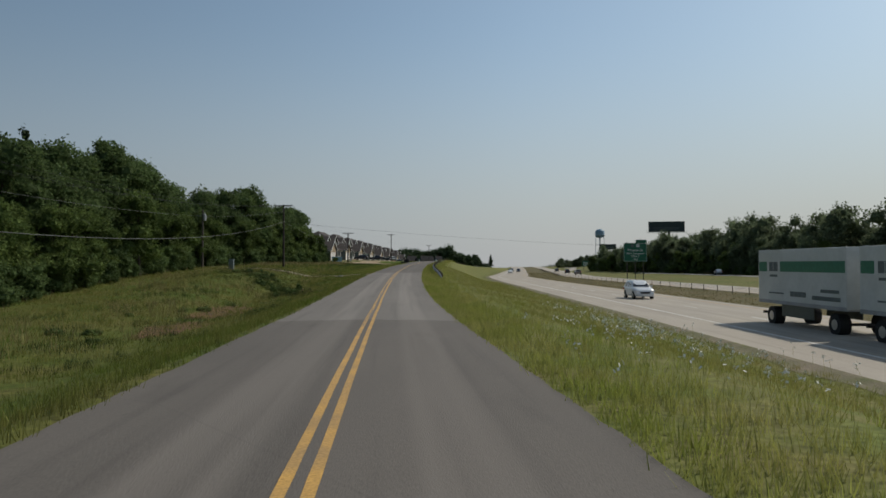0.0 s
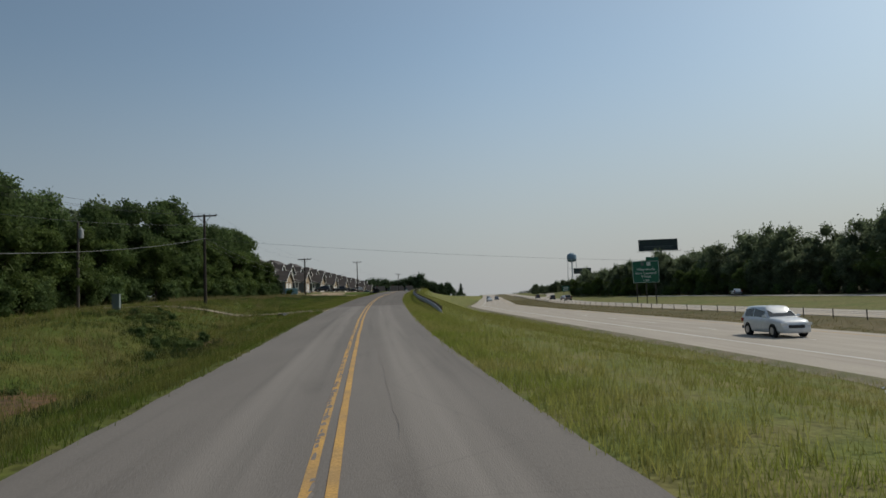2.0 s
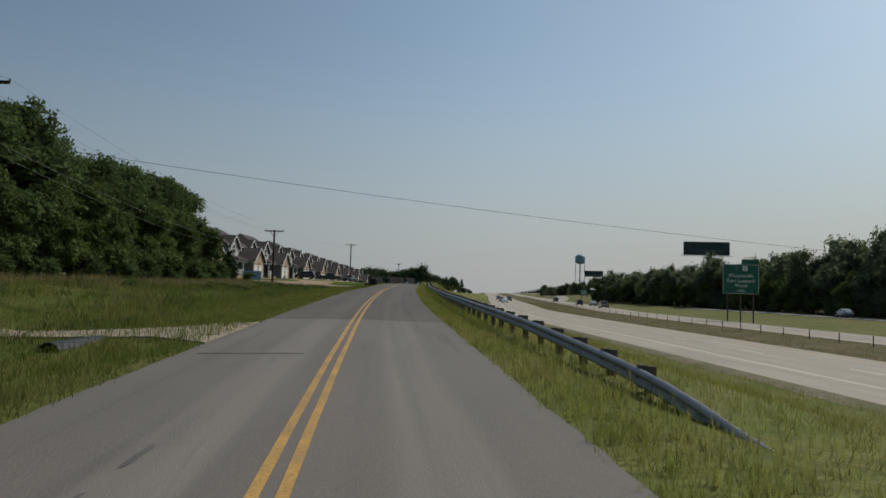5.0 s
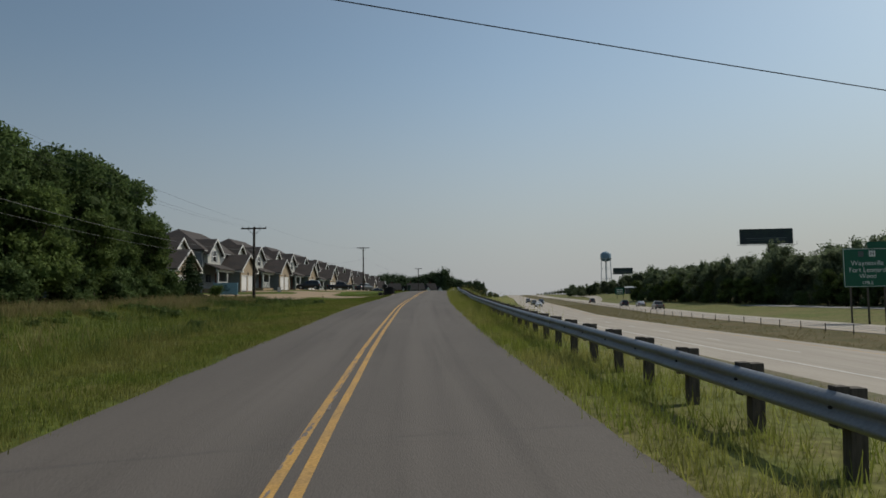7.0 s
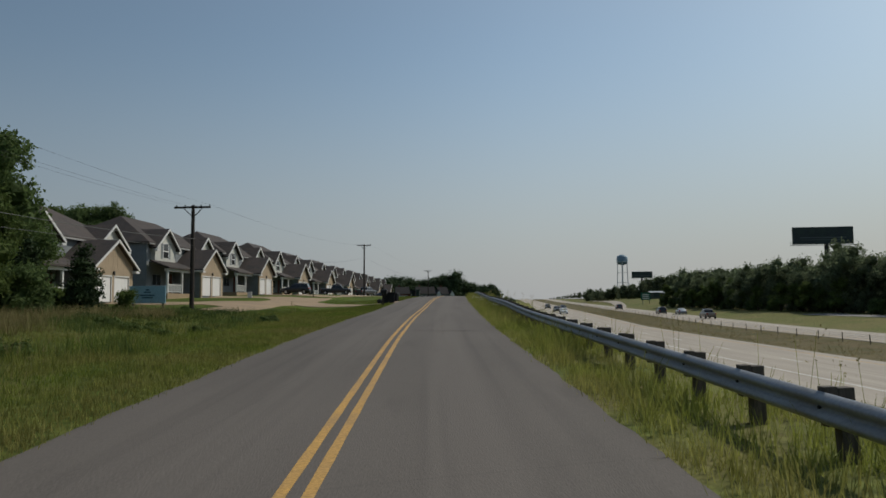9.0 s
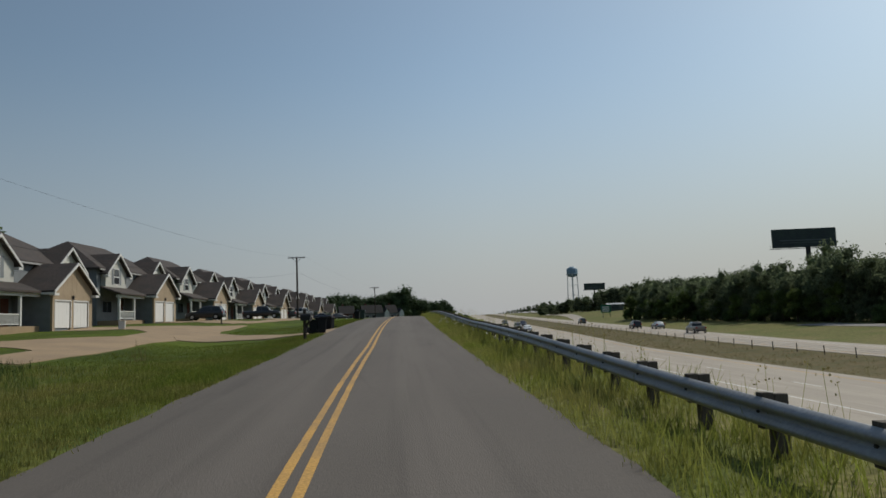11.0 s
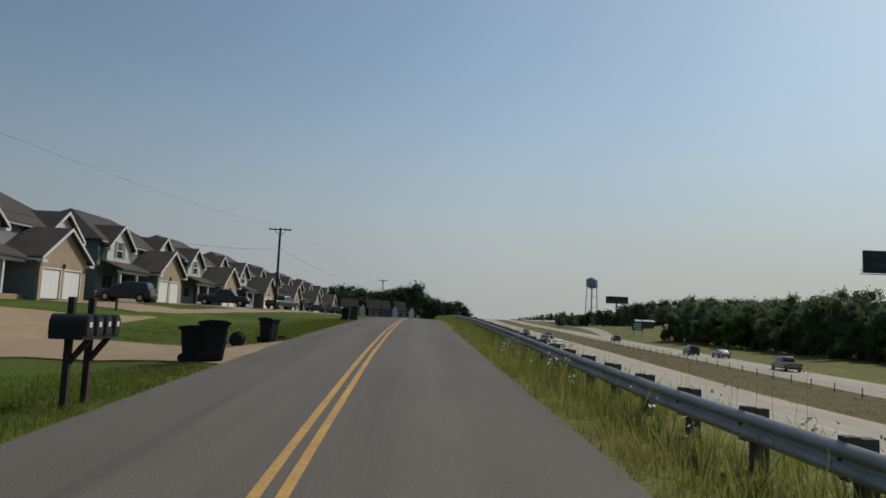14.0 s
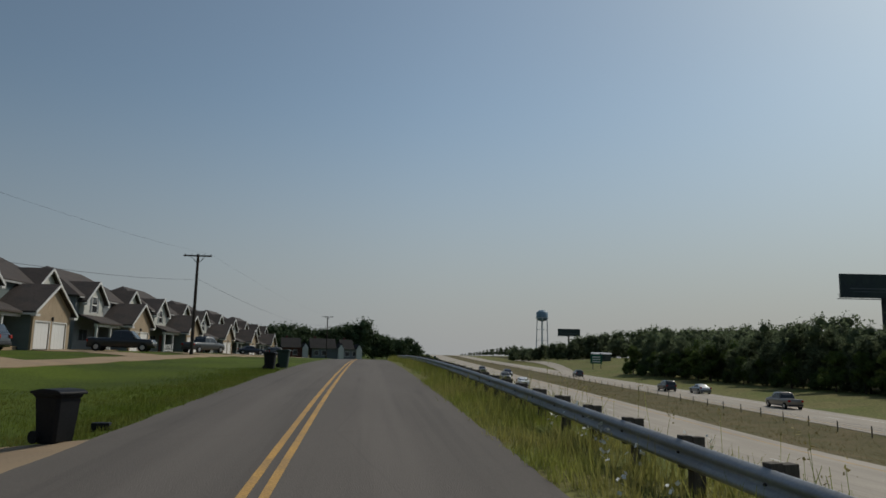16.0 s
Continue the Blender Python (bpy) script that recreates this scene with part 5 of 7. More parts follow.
slab("lane_entrance", [(-8.55, 179.0), (-10.05, 180.0), (-12.2, 181.9), (-14.4, 182.5), (-16.1, 181.7), (-17.7, 181.4), (-18.6, 184.0), (-18.4, 188.0), (-17.0, 189.6), (-15.8, 189.3), (-14.25, 188.75), (-11.8, 188.3), (-10.2, 188.0), (-8.3, 187.7)], M["drive"], "tan concrete entrance from the road to the lane", 0.052)
slab("field_entrance", [(-9.0, 86.4), (-11.0, 88.2), (-14.0, 89.0), (-17, 89.4), (-22, 90.2), (-29, 91.4), (-29, 92.4), (-22, 91.4), (-17, 90.7), (-14.0, 90.8), (-11.4, 91.6), (-9.2, 94.0)], M["gravel"], "pale gravel track into the wood", 0.05, "track")


# culvert under the track
cv = empty("culvert_pipe", pose(-12.3, 85.6, terrain(-12.3, 85.6) - 0.05, -90, 0, 0), label="dark steel culvert pipe end under the gravel track", category="pipe")
bm = bmesh.new()
for k in range(10):
    cyl(bm, (0, 0, k * 0.3), (0, 0, k * 0.3 + 0.15), 0.27, 0.285, 16, False)
    cyl(bm, (0, 0, k * 0.3 + 0.15), (0, 0, k * 0.3 + 0.3), 0.285, 0.27, 16, False)
cyl(bm, (0, 0, 0.0), (0, 0, 3.0), 0.24, None, 16, False)
cyl(bm, (0, 0, 2.9), (0, 0, 3.0), 0.24, 0.01, 16)
part("pipe", bm, M["dark_steel"], cv)
bm = bmesh.new()
cyl(bm, (0, 0, -0.03), (0, 0, 0.02), 0.30, None, 16, False)
cyl(bm, (0, 0, -0.03), (0, 0, 0.02), 0.24, None, 16, False)
part("rim", bm, M["dark_steel"], cv)

# bare dirt in the ditch, and old repairs in the road
for cx, cy, rx, ry in ((-13.7, 37.5, 1.1, 4.6), (-14.5, 48.5, 1.4, 5.6), (-13.1, 67.8, 0.9, 2.1)):
    pts = []
    for k in range(40):
        a = 2 * math.pi * k / 40
        f = 1 + 0.45 * noise.noise(Vector((math.cos(a) * 1.6 + cy, math.sin(a) * 1.6, 2))) + 0.3 * noise.noise(Vector((math.cos(a) * 5 + cy, math.sin(a) * 5, 6)))
        pts.append((cx + rx * f * math.cos(a), cy + ry * f * math.sin(a)))
    slab("bare_dirt", pts, M["dirt"], "bare reddish dirt washed out in the ditch", 0.02, "dirt", 0.8)


def repair(outline, tint):
    """A thin asphalt patch on the road: (offset from the centre line, distance along)."""
    bm = bmesh.new()
    vs = []
    for s, y in outline:
        w = float(wide_r(y)) if s > 0 else float(wide_l(y))
        vs.append(bm.verts.new((float(road_x(y)) + s, y, float(road_z(y)) - 0.06 * abs(s) / w + 0.007)))
    f = bm.faces.new(vs)
    bmesh.ops.triangulate(bm, faces=[f])
    part("road_repair", bm, tint, frontage)


M["patch"] = material("dark repair asphalt", (0.105, 0.097, 0.092), 0.9, 0, 0.18, 0.9, 40, 0.3, (0.13, 0.12, 0.112))
M["patch_mid"] = material("weathered repair asphalt", (0.170, 0.150, 0.134), 0.9, 0, 0.2, 0.9, 40, 0.3, (0.20, 0.176, 0.157))
M["patch_pale"] = material("worn joint filler", (0.20, 0.168, 0.135), 0.9, 0, 0.25, 1.5, 30, 0.4, (0.13, 0.105, 0.085))
rp = random.Random(9)
vs, fs = [], []
for lo, hi, s0, wide in ((22, 63, -0.12, 0.055), (36, 52, 0.82, 0.009), (96, 112, -0.1, 0.03)):
    y0 = lo
    while y0 < hi:
        step = rp.uniform(0.12, 0.4)
        if rp.random() < 0.72:
            n, w = len(vs), wide * rp.uniform(0.25, 1.0)
            c = s0 + 0.10 * noise.noise(Vector((y0 / 3.0, s0, 0))) + rp.uniform(-0.02, 0.02)
            for ds, dy in ((-w, 0.0), (w * rp.uniform(0.3, 1), 0.03), (w, step * 0.6), (w * 0.2, step), (-w * rp.uniform(0.4, 1), step * 0.7)):
                yy = y0 + dy
                vs.append((float(road_x(yy)) + c + ds, yy, float(road_z(yy)) - 0.06 * abs(c + ds) / 3.2 + 0.008))
            fs.append(tuple(range(n, n + 5)))
        y0 += step
mesh_part("crack_rubble", vs, fs, M["patch_mid"], frontage, kind="stuff")
for y0, y1, s0, s1, wide in ((69.9, 72.2, -1.66, -1.52, 0.11), (72.5, 74.3, -1.50, -1.40, 0.08), (75.0, 75.9, -1.38, -1.34, 0.05)):
    outline = []
    for side in (1, -1):
        for k in range(13):
            f = k / 12 if side > 0 else 1 - k / 12
            yy = y0 + (y1 - y0) * f
            w = wide * (0.55 + 0.9 * abs(noise.noise(Vector((yy * 2.3, side * 3.1, s0))))) * min(1.0, 4 * f + 0.25, 4 * (1 - f) + 0.25)
            outline.append((s0 + (s1 - s0) * f + side * w, yy + side * 0.01))
    repair(outline, M["patch"])
for y0, a, b in ((64.7, -2.0, -0.15), (84.0, -2.9, -0.7), (141.0, 0.3, 3.2)):
    c = (a + b) / 2
    repair([(a, y0), ((a + c) / 2, y0 + 0.06), (c, y0), ((b + c) / 2, y0 + 0.08), (b, y0 + 0.02), (b, y0 + 0.12), ((b + c) / 2, y0 + 0.2), (c, y0 + 0.11), ((a + c) / 2, y0 + 0.16), (a, y0 + 0.1)], M["patch"])

# ---- bins, mailboxes, signs ----
def bin_thing(mat, label):
    b = empty("trash_can", label=label, category="trash can", group="wheeled bins at the kerb")
    bm = bmesh.new()
    rings = []
    for z, w, d in ((0.0, 0.23, 0.24), (0.06, 0.25, 0.27), (0.5, 0.275, 0.32), (0.92, 0.30, 0.36), (0.96, 0.33, 0.39), (1.0, 0.33, 0.39)):
        rings.append([bm.verts.new((sx * w * a, sy * d * c, z)) for sx, sy, a, c in ((-1, -1, .8, 1), (1, -1, .8, 1), (1, -1, 1, .8), (1, 1, 1, .8), (1, 1, .8, 1), (-1, 1, .8, 1), (-1, 1, 1, .8), (-1, -1, 1, .8))])
    for a, c in zip(rings, rings[1:]):
        for i in range(8):
            bm.faces.new((a[i], a[(i + 1) % 8], c[(i + 1) % 8], c[i]))
    bm.faces.new(rings[0][::-1]); bm.faces.new(rings[-1])
    part("body", bm, mat, b)
    bm = bmesh.new()
    prism(bm, [(-0.43, 0.99), (0.42, 1.0), (0.42, 1.045), (0.1, 1.1), (-0.3, 1.09), (-0.43, 1.04)], 'x', -0.345, 0.345)
    bmesh.ops.bevel(bm, geom=list(bm.edges), offset=0.012, segments=1, affect='EDGES')
    part("lid", bm, mat, b)
    bm = bmesh.new()
    cyl(bm, (-0.24, 0.44, 0.98), (0.24, 0.44, 0.98), 0.018, None, 8)
    for s in (-0.24, 0.24):
        cyl(bm, (s, 0.36, 0.96), (s, 0.45, 0.985), 0.018, None, 6)
    part("grip_bar", bm, mat, b)
    for s in (-1, 1):
        bm = bmesh.new()
        cyl(bm, (s * 0.25, 0.27, 0.13), (s * 0.31, 0.27, 0.13), 0.13, None, 14)
        part("wheel", bm, M["rubber"], b)
    return b


black_bin = bin_thing(M["bin_black"], "black plastic wheeled bin with a closed lid, beside the drive")
black_bin.matrix_basis = pose(-8.9, 179.8, terrain(-8.9, 179.8) + 0.03, 0, 0, 102) @ Matrix.Scale(0.87, 4)
for x, y, r in ((-9.34, 179.75, 95), (-8.92, 187.85, 60), (-7.75, 213.0, 80)):
    copy_thing(black_bin, pose(x, y, terrain(x, y) + 0.03, 0, 0, r) @ Matrix.Scale(0.9, 4))
green_bin = bin_thing(M["bin_green"], "dark green plastic wheeled bin standing on the grass")
green_bin.matrix_basis = pose(-7.3, 216.0, terrain(-7.3, 216) + 0.03, 0, 0, 85) @ Matrix.Scale(0.9, 4)


def round_can(x, y, r):
    c = empty("round_trash_can", pose(x, y, terrain(x, y) + 0.255, 90, 0, r), label="black round trash can lying tipped on the lawn", category="trash can", group="tipped cans")
    bm = bmesh.new()
    cyl(bm, (0, 0, -0.32), (0, 0, 0.32), 0.21, 0.245, 18)
    cyl(bm, (0, 0, 0.30), (0, 0, 0.34), 0.26, 0.26, 18)
    for z in (-0.15, 0.05, 0.2):
        cyl(bm, (0, 0, z), (0, 0, z + 0.025), 0.243, 0.246, 18)
    part("body", bm, M["bin_black"], c)
    bm = bmesh.new()
    cyl(bm, (0, 0, 0.34), (0, 0, 0.40), 0.25, 0.17, 18)
    part("lid", bm, M["bin_black"], c)


round_can(-10.45, 187.0, 20)
round_can(-9.85, 187.3, 8)

mail = empty("mailbox_cluster", pose(-9.17, 172.9, terrain(-9.17, 172.9), 0, 0, 0), label="row of black mailboxes on two weathered wooden posts", category="mailbox")
for y0 in (-0.34, 0.34):
    boxed("post", (-0.045, 0.045, y0 - 0.045, y0 + 0.045, -0.4, 1.52), M["pole_wood"], mail, 0.012)
    bm = bmesh.new()
    cyl(bm, (0.02, y0, 0.62), (0.27, y0, 0.96), 0.045, None, 6)
    part("brace", bm, M["pole_wood"], mail)
boxed("shelf", (-0.14, 0.30, -0.66, 0.66, 0.95, 1.0), M["mail_black"], mail, 0.006)
for i in range(4):
    y0 = -0.495 + i * 0.33
    bm = bmesh.new()
    o = [(-0.13 + y0, 1.0), (0.13 + y0, 1.0)] + [(y0 + 0.13 * math.cos(a), 1.16 + 0.13 * math.sin(a)) for a in np.linspace(0, math.pi, 9)]
    prism(bm, o, 'x', -0.16, 0.32)
    b = part("mailbox", bm, M["mail_black"], mail)
    bm = bmesh.new()
    prism(bm, [(-0.112 + y0, 1.015), (0.112 + y0, 1.015)] + [(y0 + 0.112 * math.cos(a), 1.16 + 0.112 * math.sin(a)) for a in np.linspace(0, math.pi, 9)], 'x', 0.32, 0.335)
    d = part("flap", bm, M["mail_black"], b)
    boxed("plate", (0.336, 0.339, y0 - 0.04, y0 + 0.04, 1.12, 1.19), M["sign_white"], b)

small = empty("dark_reflector_stub", pose(-8.65, 189.3, terrain(-8.65, 189.3)), label="short dark stub beside the drive's edge", category="stub")
boxed("stub", (-0.16, 0.16, -0.1, 0.1, -0.1, 0.14), M["bin_black"], small, 0.03)

bs = empty("community_sign", pose(-23.8, 163.0, terrain(-23.8, 163.0), 0, 0, 4), label="glare-paled blue sign board on posts in tall grass", category="sign")
boxed("panel", (-1.15, 1.15, -0.05, 0.05, 0.42, 1.55), M["blue_board"], bs, 0.012)
for s in (-0.95, 0.95):
    boxed("post", (s - 0.06, s + 0.06, 0.05, 0.17, -0.4, 1.5), M["wood"], bs, 0.008)
bm = bmesh.new()
for a, b, z in ((-0.35, 0.35, 0.75), (-0.5, 0.45, 0.9), (-0.22, 0.22, 1.1), (-0.12, 0.12, 1.25)):
    box(bm, a, b, -0.056, -0.05, z, z + 0.09)
part("print_bar", bm, M["blue_dark"], bs)

ub = empty("utility_box", pose(-25.3, 86.7, terrain(-25.3, 86.7), 0, 0, 5), label="grey metal utility pedestal in the field", category="utility box")
boxed("cabinet", (-0.28, 0.28, -0.25, 0.25, -0.2, 1.2), M["siding_green"], ub, 0.03)
boxed("cap", (-0.31, 0.31, -0.28, 0.28, 1.2, 1.28), M["siding_green"], ub, 0.02)


def text_on(body, parent, x, y, z, size, mat, name="lettering"):
    row = empty(name + "_row", pose(x, y, z, 90, 0, 0))
    row.parent = parent
    glyphs = []
    for ch in body:
        cu = bpy.data.curves.new(name, 'FONT')
        cu.body, cu.size, cu.extrude = ch, size, 0.004
        ob = new(name, cu)
        me = bpy.data.meshes.new_from_object(ob.evaluated_get(bpy.context.evaluated_depsgraph_get()))
        bpy.data.objects.remove(ob)
        xs = [v.co.x for v in me.vertices]
        glyphs.append((ch, me, (min(xs), max(xs)) if xs else (0, size * 0.22)))
    gap = size * 0.07
    wide = sum(b - a for _, _, (a, b) in glyphs) + gap * (len(glyphs) - 1)
    at = -wide / 2
    for ch, me, (a, b) in glyphs:
        if ch != " ":
            me.materials.append(mat)
            ob = new(name, me)
            ob.parent = row
            ob.matrix_basis = pose(at - a, 0, 0)
        at += b - a + gap
    return row


# big green guide sign on the far shoulder
SX, SY = 44.3, 176.5
sz = terrain(SX + 2.8, SY)
gs = empty("highway_sign", pose(SX, SY, sz, 0, 0, -4), label="large green highway guide sign with white lettering on three posts", category="road sign")
W, Z0, Z1 = 5.5, 3.75 - sz, 8.3 - sz
boxed("panel", (0, W, -0.04, 0.04, Z0, Z1), M["sign_green"], gs, 0.01)
boxed("exit_tab", (W - 2.6, W, -0.04, 0.04, Z1 + 0.02, Z1 + 0.75), M["sign_green"], gs, 0.01)
bm = bmesh.new()
for a, b, c, d in ((0.06, W - 0.06, Z0 + 0.06, Z0 + 0.11), (0.06, W - 0.06, Z1 - 0.11, Z1 - 0.06), (0.06, 0.11, Z0 + 0.06, Z1 - 0.06), (W - 0.11, W - 0.06, Z0 + 0.06, Z1 - 0.06)):
    box(bm, a, b, -0.046, -0.04, c, d)
part("border", bm, M["sign_white"], gs)
boxed("route_marker", (W / 2 + 0.25, W / 2 + 1.0, -0.05, -0.041, Z1 - 1.0, Z1 - 0.3), M["sign_white"], gs)
text_on("H", gs, W / 2 + 0.625, -0.052, Z1 - 0.88, 0.65, M["board_dark"])
boxed("route_shield", (W / 2 - 1.0, W / 2 - 0.35, -0.05, -0.041, Z1 - 1.0, Z1 - 0.35), M["board_bar"], gs)
text_on("Waynesville", gs, W / 2, -0.047, Z0 + 2.55, 0.78, M["sign_white"])
text_on("Fort Leonard", gs, W / 2, -0.047, Z0 + 1.75, 0.78, M["sign_white"])
text_on("Wood", gs, W / 2, -0.047, Z0 + 1.05, 0.74, M["sign_white"])
text_on("1 MILE", gs, W / 2, -0.047, Z0 + 0.32, 0.55, M["sign_white"])
for x in (0.8, W / 2, W - 0.8):
    boxed("post", (x - 0.09, x + 0.09, 0.045, 0.2, -0.8, Z1 - 0.2), M["wood"], gs, 0.01)

# smaller green sign farther along
s2x, s2y = 78.5, 404.0
g2 = empty("highway_sign", pose(s2x, s2y, terrain(s2x, s2y), 0, 0, -8), label="green highway sign on two posts in the distance", category="road sign")
boxed("panel", (-0.4, 3.4, -0.05, 0.05, 2.0, 5.0), M["sign_green"], g2, 0.01)
bm = bmesh.new()
for z in (2.45, 3.2, 3.95):
    box(bm, 0.2, 2.8, -0.06, -0.05, z, z + 0.35)
part("print_bar", bm, M["sign_white"], g2)
for x in (0.4, 3.0):
    boxed("post", (x - 0.1, x + 0.1, 0.05, 0.2, -0.8, 5.5), M["wood"], g2, 0.01)


def billboard(x, y, z0, z1, w, turn, pole_x, label):
    g = terrain(x, y)
    b = empty("billboard", pose(x, y, 0, 0, 0, turn), label=label, category="billboard")
    boxed("panel", (0, w, -0.25, 0.25, z0, z1), M["board_dark"], b, 0.03)
    bm = bmesh.new()
    t = z1 - z0
    for a, c, f, e in ((0.12, 0.88, 0.36, 0.05), (0.16, 0.84, 0.24, 0.03)):
        box(bm, w * a, w * c, -0.262, -0.25, z0 + t * f, z0 + t * (f + e))
    part("print_bar", bm, M["board_bar"], b)
    bm = bmesh.new()
    box(bm, -0.8, w + 0.8, -0.95, -0.3, z0 - 0.32, z0 - 0.24)
    for k in range(9):
        xx = -0.75 + k * (w + 1.5) / 8
        box(bm, xx - 0.03, xx + 0.03, -0.95, -0.9, z0 - 0.24, z0 + (0.55 if k in (0, 8) else -0.05))
    box(bm, -0.8, -0.74, -0.95, -0.3, z0 + 0.5, z0 + 0.55)
    part("catwalk", bm, M["dark_steel"], b)
    bm = bmesh.new()
    cyl(bm, (pole_x, 0.5, g - 1), (pole_x, 0.5, z0 + 0.6), 0.55, 0.5, 16)
    part("column", bm, M["dark_steel"], b)
    bm = bmesh.new()
    for k in range(5):
        xx = w * (k + 0.5) / 5
        box(bm, xx - 0.1, xx + 0.1, 0.26, 0.5, z0, z1 - 0.3)
    box(bm, 0.3, w - 0.3, 0.3, 0.75, z0 + 0.4, z0 + 0.9)
    part("frame_beams", bm, M["dark_steel"], b)
    return b


billboard(83.0, 290.5, 16.9, 21.1, 14.0, -8, 8.0, "dark billboard on a steel column above the trees")
billboard(134.7, 620.0, 19.3, 23.8, 14.2, -6, 7.0, "distant dark billboard above the tree line")

# water tower
tx, ty = 168.2, 771.0
tg = terrain(tx, ty)
wt = empty("water_tower", pose(tx, ty, 0), label="pale blue water tower on tall steel legs", category="water tower")
bm = bmesh.new()
prof = [(0.0, 45.6), (2.2, 45.2), (4.2, 44.0), (4.9, 43.2), (4.9, 39.0), (4.7, 37.8), (3.4, 36.6), (1.2, 36.0), (0.0, 35.9)]
prev = None
for r_, z_ in prof:
    ring = [bm.verts.new((r_ * math.cos(a), r_ * math.sin(a), z_)) for a in np.linspace(0, 2 * math.pi, 28, endpoint=False)]
    if prev:
        for i in range(28):
            bm.faces.new((prev[i], ring[i], ring[(i + 1) % 28], prev[(i + 1) % 28]))
    prev = ring
bmesh.ops.remove_doubles(bm, verts=bm.verts, dist=0.001)
bmesh.ops.recalc_face_normals(bm, faces=bm.faces)
part("tank", bm, M["tank"], wt, smooth=True)
bm = bmesh.new()
cyl(bm, (0, 0, 38.6), (0, 0, 38.9), 5.4, 5.4, 28)
part("balcony", bm, M["tank_white"], wt)
bm = bmesh.new()
cyl(bm, (0, 0, tg - 1), (0, 0, 36.4), 0.7, 0.7, 12)
part("riser_pipe", bm, M["tank_white"], wt)
legs = [(math.cos(a) * 1.0, math.sin(a) * 1.0) for a in np.linspace(0.3, 0.3 + 2 * math.pi, 6, endpoint=False)]
for c, s in legs:
    bm = bmesh.new()
    cyl(bm, (c * 6.0, s * 6.0, tg - 1), (c * 4.75, s * 4.75, 38.5), 0.28, 0.25, 8)
    part("leg", bm, M["tank_white"], wt)
bm = bmesh.new()
for (c, s), (c2, s2) in zip(legs, legs[1:] + legs[:1]):
    for z in (20.0, 29.0):
        r_ = 6.0 - 1.25 * (z - tg) / (38.5 - tg)
        cyl(bm, (c * r_, s * r_, z), (c2 * r_, s2 * r_, z), 0.12, None, 5)
part("ring_brace", bm, M["tank_white"], wt)

# low building on the far bank
bx, by = 99.0, 449.0
bz = terrain(bx, by)
lb = empty("low_building", pose(bx, by, bz + 0.9, 0, 0, -12), label="low pale building on the grassy bank", category="building")
boxed("wall", (-3.5, 3.5, 0, 5, -2.2, 1.9), M["grey_box"], lb, 0.0)
bm = bmesh.new()
prism(bm, [(-0.4, 1.85), (5.4, 1.85), (2.5, 2.6)], 'x', -3.9, 3.9)
part("roof", bm, M["pale_roof"], lb)
boxed("door", (-1.8, 1.2, -0.06, 0.0, 0.0, 2.0), M["board_dark"], lb)


